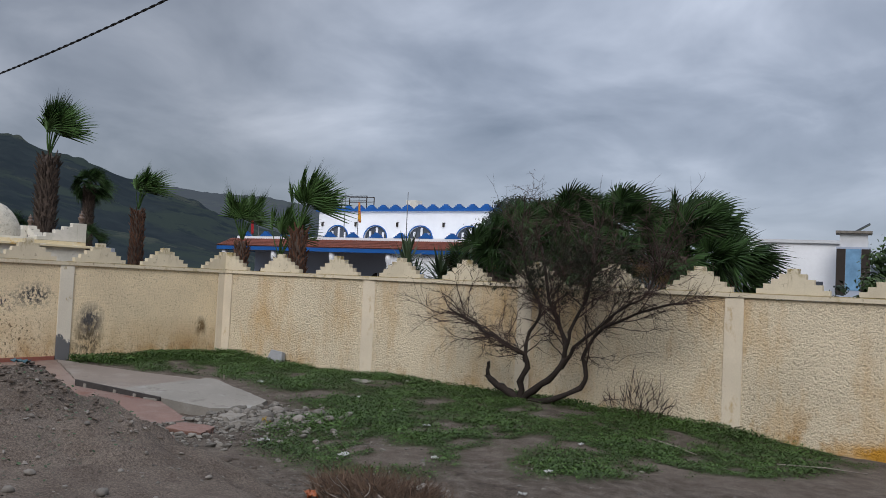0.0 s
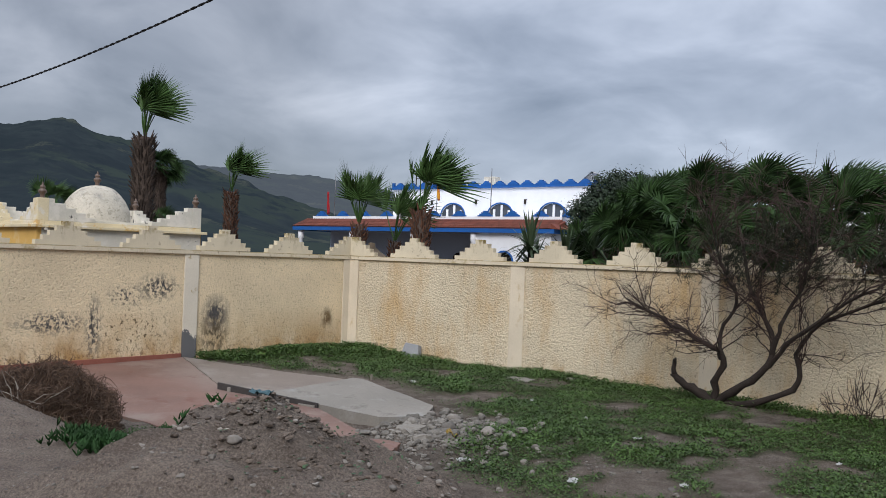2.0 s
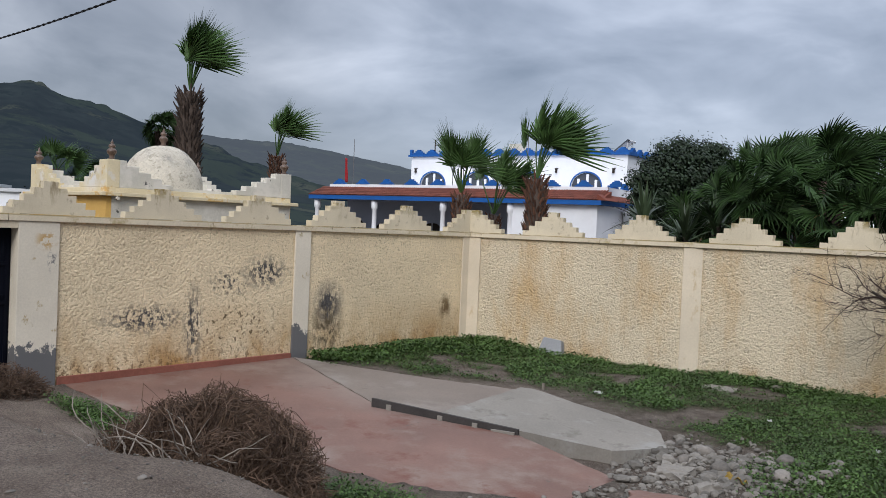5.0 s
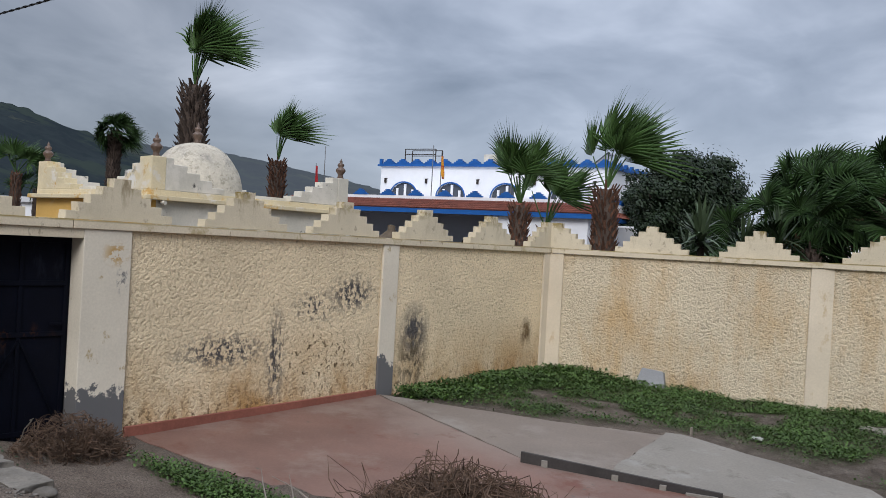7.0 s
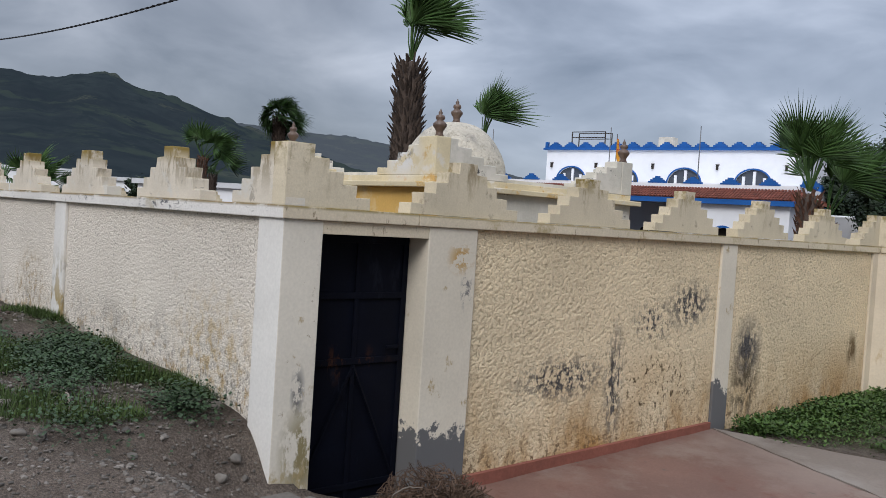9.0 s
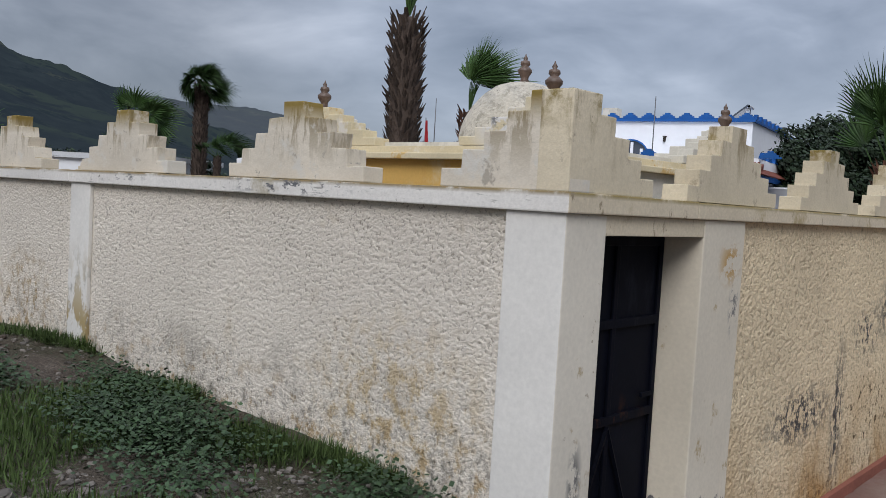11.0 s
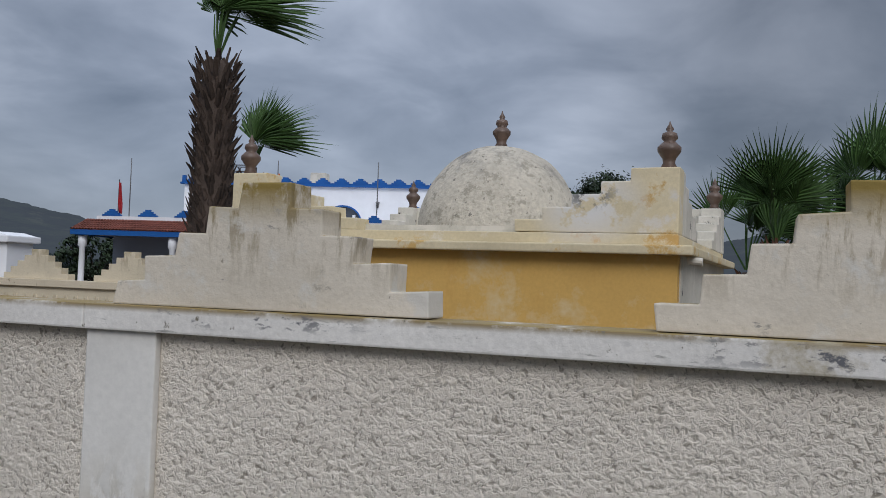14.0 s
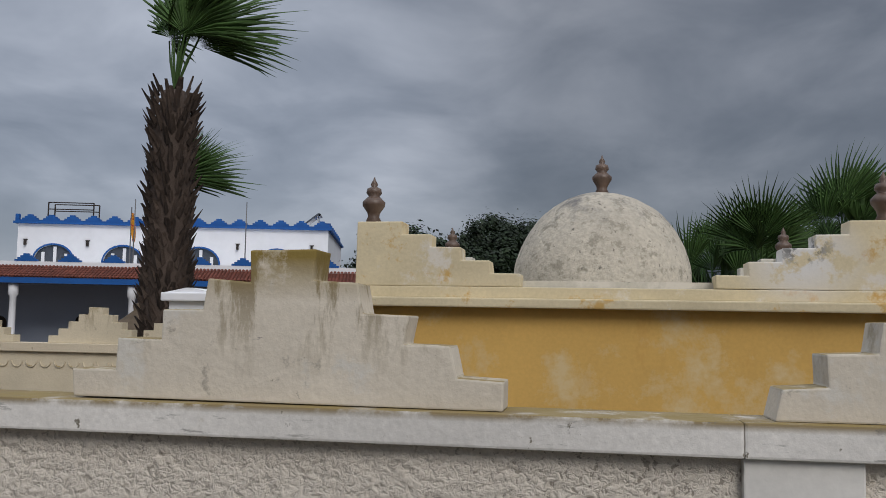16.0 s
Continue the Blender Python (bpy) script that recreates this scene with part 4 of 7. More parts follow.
def corner_steps(length, top, n, z0, z1):
    """Outline from the corner (0) away, falling in steps."""
    pts = [(0, z0), (0, z1)]
    u = top
    h = (z1 - z0) / (n + 0.0)
    for i in range(n):
        pts += [(u, z1 - h * i), (u, z1 - h * (i + 1))]
        u += (length - top) / (n - 1)
    return pts[:-1] + [(pts[-1][0], z0)]


def clean(pts):
    out = []
    for p in pts:
        if not out or (abs(p[0] - out[-1][0]) + abs(p[1] - out[-1][1])) > 1e-5:
            out.append(p)
    return out


for cx, sx in ((TX0, 1), (TX1, -1)):
    for cy, sy in ((TY0, 1), (TY1, -1)):
        pr = clean(corner_steps(1.27, 0.36, 5, 2.587, 3.075))
        g = m_tomb if cy == TY0 else m_tomb_g
        pa = [(cx + sx * u, v) for u, v in pr]
        y0, y1 = (cy + sy * 0.003, cy + sy * 0.24)
        part("stepped_corner", prism(pa, min(y0, y1), max(y0, y1), "xz", 0.01, 0.003), g, tomb)
        pb = [(cy + sy * (0.24 + u), v) for u, v in clean(corner_steps(1.04, 0.13, 5, 2.587, 3.073))]
        x0, x1 = (cx + sx * 0.003, cx + sx * 0.22)
        part("stepped_corner", prism(pb, min(x0, x1), max(x0, x1), "yz", 0.01, 0.003), m_tomb_g, tomb)
        fin = [(0.055, 0.0), (0.062, 0.015), (0.045, 0.05), (0.05, 0.08), (0.088, 0.135), (0.09, 0.165), (0.055, 0.20), (0.042, 0.21), (0.062, 0.235), (0.055, 0.27), (0.022, 0.285), (0.03, 0.305), (0.012, 0.335), (0.004, 0.36)]
        part("finial", lathe(fin, 18, (cx + sx * 0.10, cy + sy * 0.12, 3.07)), m_clay, tomb, "dark glazed clay finial")
bm = bmesh.new()
prof = [(0.83 * math.cos(t) ** 0.92 * (1 + 0.02 * math.sin(4 * t)), 0.93 * math.sin(t)) for t in np.linspace(0, math.pi / 2 - 0.03, 26)]
lathe([(0.86, -0.02), (0.85, 0.0)] + prof, 56, (-24.763, 8.955, 2.65), bm)
for v in bm.verts:
    q = v.co - Vector((-24.763, 8.955, 2.65))
    v.co += q.normalized() * (noise.noise(v.co * 2.2) * 0.018 + noise.noise(v.co * 9) * 0.006)
part("dome", bm, m_dome, tomb, "pitted limewashed dome")
part("roof_slab", boxed((TX0 + 0.17, TY0 + 0.17, 2.50), (TX1 - 0.17, TY1 - 0.17, 2.64)), m_tomb_g, tomb)
fin = [(0.06, 0.0), (0.068, 0.015), (0.05, 0.05), (0.055, 0.08), (0.092, 0.14), (0.094, 0.17), (0.058, 0.205), (0.045, 0.215), (0.066, 0.242), (0.058, 0.28), (0.023, 0.295), (0.032, 0.317), (0.012, 0.35), (0.004, 0.38)]
part("finial", lathe(fin, 18, (-24.763, 8.955, 3.56)), m_clay, tomb, "dark glazed clay finial")
s = Soup()
s.tube([(TX1 + 0.05, TY0 + 0.16, 2.40), (TX1 + 0.16, TY0 + 0.16, 2.39)], [0.03, 0.03], 10)
s.make("rain_spout", m_tomb_g, tomb)

tomb.matrix_world = pose(-24.089, 8.692, 0.03, 0, 0, -2.8) @ Matrix.Diagonal((0.971, 0.971, 0.985, 1)) @ pose(24.63, -8.87, 0)

# inner boundary wall west of the tomb, with the white pier at its end
wall_inner = tagged(link("wall_inner", boxed((-52.0, 10.52, -0.5), (-29.9, 10.70, 1.86)), m_merlon_y), "cream inner wall with stepped merlons", "wall", kind="structure")
part("cornice", boxed((-52.0, 10.47, 1.86), (-29.42, 10.74, 1.97), 0.008), m_trim_y, wall_inner)
part("wall_end", boxed((-29.9, 10.525, -0.5), (-29.44, 10.695, 1.858)), m_merlon_y, wall_inner)
for c in (-30.70, -32.40, -36.3, -38.5, -40.5, -42.5, -44.5, -46.5, -48.5):
    part("merlon", prism([(u, v - 0.09) for u, v in merlon_profile(c, 5, 5)], 10.53, 10.68, "xz", 0.006), m_merlon_y, wall_inner)
part("merlon", prism([(u, v - 0.09) for u, v in merlon_profile(-29.55, 5, 0, 0.24)] + [(-29.43, 2.42), (-29.43, 1.97)], 10.53, 10.68, "xz"), m_merlon_y, wall_inner)
wall_inner.matrix_world = pose(0.38, 0.28, 0)
for k in range(30):
    sc_ = Soup()
    cx = -29.62 - 0.19 * k
    sc_.tube([(cx + 0.07 * math.cos(t), 10.515, 1.74 - 0.07 * math.sin(t)) for t in np.linspace(0, math.pi, 8)], [0.012] * 8, 5)
    sc_.make("scallop", m_merlon_y, wall_inner)
pier = tagged(empty("gate_pier", (-29.07, 11.27, -0.5)), "square white pier with a moulded cap", "pier")
part("shaft", boxed((-0.42, -0.2, 0), (0.14, 0.34, 3.02), 0.01), m_bwhite, pier)
part("cap", boxed((-0.50, -0.28, 3.02), (0.22, 0.42, 3.13), 0.02), m_bwhite, pier)
part("cap_top", prism([(-0.46, 3.13), (0.18, 3.13), (-0.10, 3.19), (-0.18, 3.19)], -0.24, 0.38, "xz"), m_bwhite, pier)

pier2 = copy_thing(pier, pose(-33.0, 11.27, -0.5))
for o in (pier, pier2):
    o["group"] = "white piers"

# ---- white building with blue crests ----
def stepped(c, w, z0, h, n=4):
    pts = []
    for i in range(n):
        u = w / 2 * (1 - i / n)
        pts += [(c - u, z0 + h * i / n), (c - u, z0 + h * (i + 1) / n)]
    for i in range(n - 1, -1, -1):
        u = w / 2 * (1 - i / n)
        pts += [(c + u, z0 + h * (i + 1) / n), (c + u, z0 + h * i / n)]
    return pts


def arch_pts(c, w, z0, zs, zt, n=14):
    """Outline of a pointed-round arch opening, from left foot to right foot."""
    pts = [(c - w / 2, z0)]
    for i in range(n + 1):
        t = math.pi * (1 - i / n)
        pts.append((c + w / 2 * math.cos(t), zs + (zt - zs) * math.sin(t) ** 0.85))
    return pts + [(c + w / 2, z0)]


bld = tagged(empty("white_building", (0, 0, 0)), "white two-storey building with cobalt-blue stepped crests", "building")
FY, FX0, FX1, FT = 50.0, -59.85, -39.1, 7.95
arches = [-57.45, -52.85, -47.75, -42.55]
edges = [FX0] + [v for c in arches for v in (c - 1.4, c + 1.4)] + [FX1]
for i in range(0, len(edges), 2):
    part("wall", boxed((edges[i], FY, -0.3), (edges[i + 1], FY + 0.3, FT)), m_bwhite, bld)
for c in arches:
    ap = arch_pts(c, 2.7, 4.3, 5.35, 6.62)
    part("wall", prism([(c - 1.4, FT)] + [(c - 1.4, 4.3)] + ap + [(c + 1.4, 4.3), (c + 1.4, FT)], FY, FY + 0.3, "xz"), m_bwhite, bld)
    part("wall", boxed((c - 1.4, FY, -0.3), (c + 1.4, FY + 0.3, 4.298)), m_bwhite, bld)
    win = part("window", prism(arch_pts(c, 2.68, 4.31, 5.35, 6.61), FY + 0.2, FY + 0.22, "xz"), m_glass, bld, "arched grey window")
    for dx in (-0.72, 0.06, 0.80):
        part("mullion", boxed((c + dx - 0.10, FY + 0.10, 4.3), (c + dx + 0.10, FY + 0.19, 6.5 - 0.7 * abs(dx) ** 2)), m_bwhite, win)
    out, inn = arch_pts(c, 2.86, 4.3, 5.35, 6.71), arch_pts(c, 2.66, 4.3, 5.35, 6.60)
    part("arch_band", prism(out + inn[::-1], FY - 0.03, FY - 0.002, "xz"), m_bblue, win)
part("roof", boxed((FX0 + 0.1, FY + 0.3, 7.4), (FX1 - 0.1, FY + 14, 7.6)), m_bwhite, bld)
part("side_wall", boxed((FX1 - 0.3, FY + 0.301, -0.3), (FX1, FY + 14, FT)), m_bwhite, bld)
part("side_wall", boxed((FX0, FY + 0.301, -0.3), (FX0 + 0.3, FY + 14, FT)), m_bwhite, bld)
part("back_wall", boxed((FX0, FY + 14, -0.3), (FX1, FY + 14.3, FT)), m_bwhite, bld)
part("parapet_band", boxed((FX0 - 0.25, FY - 0.25, FT), (FX1 + 0.2, FY + 0.31, FT + 0.14)), m_bblue, bld)
part("parapet_band", boxed((FX1 - 0.31, FY + 0.312, FT), (FX1 + 0.2, FY + 14.2, FT + 0.14)), m_bblue, bld)
n_cr = 15
for i in range(n_cr):
    c = FX0 + 0.75 + i * (FX1 - FX0 - 1.2) / (n_cr - 1)
    part("crest", prism(stepped(c, 1.38, FT + 0.14, 0.46, 4), FY - 0.05, FY + 0.2, "xz"), m_bblue, bld)
part("crest", prism([(FX0 - 0.2, FT + 0.14), (FX0 - 0.2, FT + 0.62), (FX0 + 0.05, FT + 0.62), (FX0 + 0.05, FT + 0.14)], FY - 0.05, FY + 0.2, "xz"), m_bblue, bld)
for i in range(8):
    part("crest", prism(stepped(FY + 1.2 + i * 1.5, 1.3, FT + 0.14, 0.46, 4), FX1 - 0.2, FX1 + 0.05, "yz"), m_bblue, bld)
for x in (-59.3, -55.2, -50.3, -45.2, -40.2):
    lamp = part("wall_lamp", boxed((x - 0.07, FY - 0.2, 6.55), (x + 0.07, FY - 0.003, 6.9), 0.02), m_dark, bld)
    part("lamp_arm", boxed((x - 0.14, FY - 0.1, 6.9), (x + 0.14, FY - 0.003, 6.95)), m_dark, lamp)

# lower storey: arcade with a tiled lean-to roof and a terrace behind it
LY, LX0, LX1 = 38.6, -61.8, -36.2
part("terrace", boxed((LX0 + 0.8, LY + 1.9, 4.35), (LX1 - 0.4, FY - 0.26, 4.55)), m_bwhite, bld)
part("terrace_parapet", boxed((LX0 + 0.7, LY + 1.7, 4.35), (LX1 - 0.3, LY + 1.899, 4.96)), m_bwhite, bld)
part("terrace_parapet", boxed((LX1 - 0.499, LY + 1.9, 4.35), (LX1 - 0.3, FY - 0.3, 4.94)), m_bwhite, bld)
for i in range(11):
    c = LX0 + 1.7 + i * 2.42
    part("crest", prism(stepped(c, 1.25, 4.96, 0.42, 4), LY + 1.68, LY + 1.9, "xz"), m_bblue, bld)
for i in range(5):
    part("crest", prism(stepped(LY + 3.0 + i * 1.9, 1.1, 4.94, 0.42, 4), LX1 - 0.5, LX1 - 0.28, "yz"), m_bblue, bld)
part("fascia", boxed((LX0, LY - 0.05, 3.72), (LX1, LY + 0.12, 4.02)), m_bblue, bld)
part("fascia", boxed((LX1 - 0.12, LY + 0.121, 3.72), (LX1 + 0.0, FY - 1, 4.02)), m_bblue, bld)
part("fascia", boxed((LX0, LY + 0.121, 3.72), (LX0 + 0.12, FY - 1, 4.02)), m_bblue, bld)
part("soffit", boxed((LX0 + 0.121, LY + 0.121, 3.80), (LX1 - 0.121, LY + 6.0, 3.95)), m_bgrey, bld)
# barrel tiles, one column each, along the eave and round the east return
tl = Soup()
ncol = int((LX1 - LX0) / 0.20)
for i in range(ncol):
    x = LX0 + 0.1 + i * 0.20
    for r in range(5):
        y0, y1 = LY - 0.12 + r * 0.36, LY - 0.12 + (r + 1) * 0.36 + 0.05
        z0, z1 = 4.03 + r * 0.135, 4.03 + (r + 1) * 0.135
        a = [(x + 0.095 * math.cos(t), z0 + 0.085 * math.sin(t)) for t in np.linspace(math.pi, 0, 6)]
        b = [(x + 0.080 * math.cos(t), z1 + 0.075 * math.sin(t)) for t in np.linspace(math.pi, 0, 6)]
        base = len(tl.v)
        tl.v += [(u, y0, v) for u, v in a] + [(u, y1, v) for u, v in b]
        tl.f += [(base + k, base + k + 1, base + 7 + k, base + 6 + k) for k in range(5)]
ro = tl.make("roof_tiles", m_tile, bld, True)
ro["kind"] = "stuff"
part("roof_bed", prism([(LY - 0.05, 4.02), (LY + 1.69, 4.64), (LY + 1.69, 4.02)], LX0, LX1, "yz"), m_tile, bld)
part("east_roof", prism([(LX1 + 0.35, 4.02), (LX1 - 0.3, 4.42), (LX1 - 0.3, 4.02)], LY + 0.0, FY - 1, "xz"), m_tile, bld)
for x in (-61.2, -55.3, -48.9, -43.2):
    col = part("column", lathe([(0.26, 0), (0.26, 0.12), (0.19, 0.18), (0.18, 3.3), (0.27, 3.42), (0.27, 4.0)], 16, (x, LY + 0.4, -0.3)), m_bwhite, bld)
part("arcade_wall", boxed((LX0 + 0.4, LY + 4.4, -0.3), (-43.2, LY + 4.6, 3.8)), m_bgrey, bld)
for x, w, h in ((-60.2, 1.3, 2.3), (-57.7, 0.9, 2.0), (-52.5, 1.6, 2.2), (-47.1, 1.4, 2.3), (-44.5, 0.9, 2.1)):
    d = part("dark_doorway", prism(arch_pts(x, w, -0.29, h - 0.5, h), LY + 4.36, LY + 4.395, "xz"), m_dark, bld)
    part("door_frame", boxed((x - 0.04, LY + 4.33, -0.29), (x + 0.04, LY + 4.355, h)), m_bwhite, d)
# solid bay at the east end with two blue-edged arches
bx0, bx1 = -43.1, LX1 - 0.4
ca = -40.5
pr = [(bx0, 3.72), (bx0, -0.3), *arch_pts(ca, 1.5, -0.3, 1.5, 2.35), (bx1, -0.3), (bx1, 3.72)]
part("bay_wall", prism(pr, LY + 0.35, LY + 0.6, "xz"), m_bwhite, bld)
part("bay_side", boxed((bx1 - 0.25, LY + 0.601, -0.3), (bx1, FY - 1, 3.72)), m_bwhite, bld)
for c, y in ((ca, LY + 0.31),):
    out, inn = arch_pts(c, 1.76, -0.3, 1.5, 2.48), arch_pts(c, 1.5, -0.3, 1.5, 2.35)
    part("arch_band", prism(out + inn[::-1], y, y + 0.035, "xz"), m_bblue, bld)
    part("dark_doorway", boxed((c - 0.9, LY + 0.9, -0.3), (c + 0.9, LY + 0.95, 2.6)), m_dark, bld)
part("stair_turret", lathe([(2.1, 0), (2.1, 3.6), (2.2, 3.65), (2.2, 3.75)], 28, (LX1 + 1.6, LY + 5.5, -0.3)), m_bwhite, bld)
part("dark_doorway", prism(arch_pts(LX1 + 1.2, 0.9, -0.3, 1.6, 2.2), LY + 3.36, LY + 3.6, "xz"), m_bblue, bld)

# the house stands a little askew to the walls
SITE = pose(-52.6, 42.7, 0.684, 0, 0, 10.6) @ Matrix.Diagonal((0.768, 0.768, 0.80, 1)) @ pose(60.1, -50.0, 0)
bld.matrix_world = SITE

# red steps and potted plant before the arcade
steps_ = tagged(empty("red_steps", (-44.4, LY - 0.6, -0.3)), "low dark red entrance steps", "steps")
for i in range(3):
    part("step", boxed((-1.6, i * 0.3, 0), (1.6, 1.2, 0.14 * (i + 1))), m_redbase, steps_)
steps_.matrix_world = SITE @ steps_.matrix_world

# poles, rack, water heater, flags
def pole(x, y, z0, z1, r=0.035):
    s = Soup()
    s.tube([(0, 0, 0), (0, 0, (z1 - z0) * 0.5), (0, 0, z1 - z0)], [r, r, r * 0.8], 8)
    ob = s.make("flag_pole", m_steel, None, True)
    ob.matrix_world = SITE @ pose(x, y, z0)
    return tagged(ob, "thin bare steel pole on the terrace", "pole")


for x in (-59.4, -49.6, -43.2):
    pole(x, LY + 2.6, 4.55, 8.6)
def flag(name, at, h, material, drop, sway, label, top):
    f = tagged(empty(name, at), label, "flag")
    s = Soup()
    s.tube([(0, 0, 0), (0, 0, h)], [0.04, 0.03], 8)
    s.make("pole", m_steel, f)
    bm = bmesh.new()
    rows = []
    for i in range(10):
        t = i / 9
        w = 0.34 * math.sin(math.pi * (0.15 + 0.75 * t))
        rows.append([bm.verts.new((sway * t + w * (k / 5 - 0.5) + 0.05, 0.10 * math.sin(2.1 * k + 3 * t), h - top - drop * t)) for k in range(6)])
    for a, b in zip(rows, rows[1:]):
        for k in range(5):
            bm.faces.new((a[k], a[k + 1], b[k + 1], b[k])).smooth = True
    c = part("cloth", bm, material, f)
    so = c.modifiers.new("thickness", "SOLIDIFY")
    so.thickness = 0.015
    f.matrix_world = SITE @ f.matrix_world
    return f


flag("yellow_flag", (-50.8, 44.6, 4.55), 4.0, m_gold, 1.7, 0.15, "furled yellow and red flag on a pole", 0.35)
flag("red_flag", (-60.0, 40.9, 4.55), 2.7, m_red, 1.9, 0.12, "furled dark red flag hanging on a pole", 0.2)
rack = tagged(empty("roof_rack", (-58.7, 52.0, 7.6)), "rusty steel frame on the flat roof", "rack")
for x in (0, 3.1):
    for y in (0, 1.2):
        s = Soup()
        s.tube([(x, y, 0), (x, y, 2.0)], [0.05, 0.05], 6)
        s.make("post", m_dark, rack)
for z in (1.55, 2.0):
    for y in (0, 1.2):
        s = Soup()
        s.tube([(0, y, z), (3.1, y, z)], [0.04, 0.04], 6)
        s.make("rail", m_dark, rack)
heat = tagged(empty("solar_heater", (-40.9, 52.0, 7.6)), "tilted solar water heater panel on a steel stand", "solar panel")
bm = prism([(-1.0, 0.3), (0.9, 1.75), (0.98, 1.66), (-0.92, 0.21)], 0, 1.4, "xz")
part("panel", bm, m_glass, heat)
for x, z in ((-0.9, 0.3), (0.85, 1.7)):
    for y in (0.08, 1.3):
        s = Soup()
        s.tube([(x, y, 0), (x, y, z)], [0.03, 0.03], 6)
        s.make("leg", m_metalw, heat)
    s = Soup()
s.tube([(0.85, 0.08, 0.1), (0.85, 1.3, 1.6)], [0.025, 0.025], 6)
s.make("brace", m_metalw, heat)
s = Soup()
s.tube([(0.98, 0.0, 1.62), (0.98, 1.4, 1.62)], [0.10, 0.10], 12)
s.make("tank", m_metalw, heat)
chim = tagged(link("chimney", boxed((-50.9, 52, 7.6), (-49.7, 53.0, 9.15), 0.03), m_tomb_g), "stained plaster chimney block on the roof", "chimney")

for o in (rack, heat, chim):
    o.matrix_world = SITE @ o.matrix_world

# straw parasol on the lawn
par = tagged(empty("straw_parasol", (-39.3, 30.0, -0.3)), "thatched straw parasol on a wooden post", "parasol")
s = Soup()
s.tube([(0, 0, 0), (0, 0, 2.4)], [0.08, 0.07], 8)
s.make("post", m_dark, par)
bm = lathe([(1.55, 1.75), (1.62, 1.72), (1.1, 2.2), (0.45, 2.62), (0.16, 2.85), (0.20, 3.05), (0.03, 3.12)], 30)
for v in bm.verts:
    v.co += Vector((1, 1, 1)) * noise.noise(v.co * 7) * 0.06
part("thatch", bm, m_thatch, par)
pot = tagged(empty("flower_pot", (-37.7, 29.5, 0.25)), "terracotta pot with a small green plant", "plant pot")
part("pot", lathe([(0.22, 0), (0.34, 0.62), (0.38, 0.62), (0.38, 0.72), (0.30, 0.72), (0.28, 0.6)], 20), m_terra, pot)
part("stand", boxed((-0.3, -0.3, -0.55), (0.3, 0.3, 0.0), 0.02), m_bwhite, pot)
sp_ = Soup()
for i in range(60):
    a, r = random.uniform(0, 6.28), random.uniform(0.05, 0.35)
    c = Vector((r * math.cos(a), r * math.sin(a), 0.74 + random.uniform(0, 0.25)))
    sp_.poly([c + Vector((random.uniform(-.09, .09), random.uniform(-.09, .09), random.uniform(-.05, .07))) for _ in range(3)])
sp_.make("leaves", m_weed, pot)

# far houses seen beyond the crest of the walls
def house(x, y, w, d, h, turn, label, blue=False):
    hs = tagged(empty("house", (x, y, -0.3), turn), label, "house")
    part("wall", boxed((-w / 2, -d / 2, 0), (w / 2, d / 2, h)), m_bwhite, hs)
    part("roof", boxed((-w / 2 - 0.3, -d / 2 - 0.3, h), (w / 2 + 0.3, d / 2 + 0.3, h + 0.35)), m_bblue if blue else m_metalw, hs)
    for i in range(max(1, int(w / 3))):
        u = -w / 2 + 1.5 + i * 3
        wd = part("window", boxed((u - 0.5, -d / 2 - 0.03, h * 0.4), (u + 0.5, -d / 2 - 0.004, h * 0.4 + 1.1)), m_glass, hs)
        part("sill", boxed((u - 0.6, -d / 2 - 0.12, h * 0.4 - 0.08), (u + 0.6, -d / 2 - 0.031, h * 0.4)), m_bwhite, wd)
    return hs


house(-37.6, 100.5, 12, 7, 8.7, 18, "far white flat-roofed house")
house(-72, 30, 9, 6, 3.6, 30, "low white house with a pale roof")
house(-98, 38, 14, 7, 4.2, 40, "low white house with a pale roof")
house(-118, 33, 10, 8, 5.0, 50, "low white house with a pale roof")
house(-320, 120, 14, 9, 6, 50, "small white house on the hillside foot")
house(-430, 190, 16, 9, 6, 50, "small white house on the hillside foot")
tower = tagged(empty("roof_kiosk", (-30.7, 95.1, -0.3), 18), "narrow grey kiosk tower with blue glass", "tower")
part("body", boxed((-1.6, -1.3, 0), (1.6, 1.3, 8.1)), m_bgrey, tower)
part("window", boxed((-0.7, -1.36, 3.7), (0.7, -1.303, 7.9)), mat("blue_glazing", (0.16, 0.30, 0.46), rough=0.2, bump=0), tower)
for u in (-1.15, 1.15):
    part("shutter", boxed((u - 0.42, -1.36, 3.2), (u + 0.42, -1.303, 7.9)), m_dark, tower)
part("top", boxed((-1.3, -1.0, 8.1), (1.3, 1.0, 9.5)), m_metalw, tower)
part("cap", boxed((-1.7, -1.4, 9.5), (1.7, 1.4, 9.75)), m_stone, tower)
part("panel", prism([(0.1, 9.80), (1.4, 10.6), (1.5, 10.5), (0.3, 9.76)], -0.8, 0.8, "xz"), m_glass, tower)

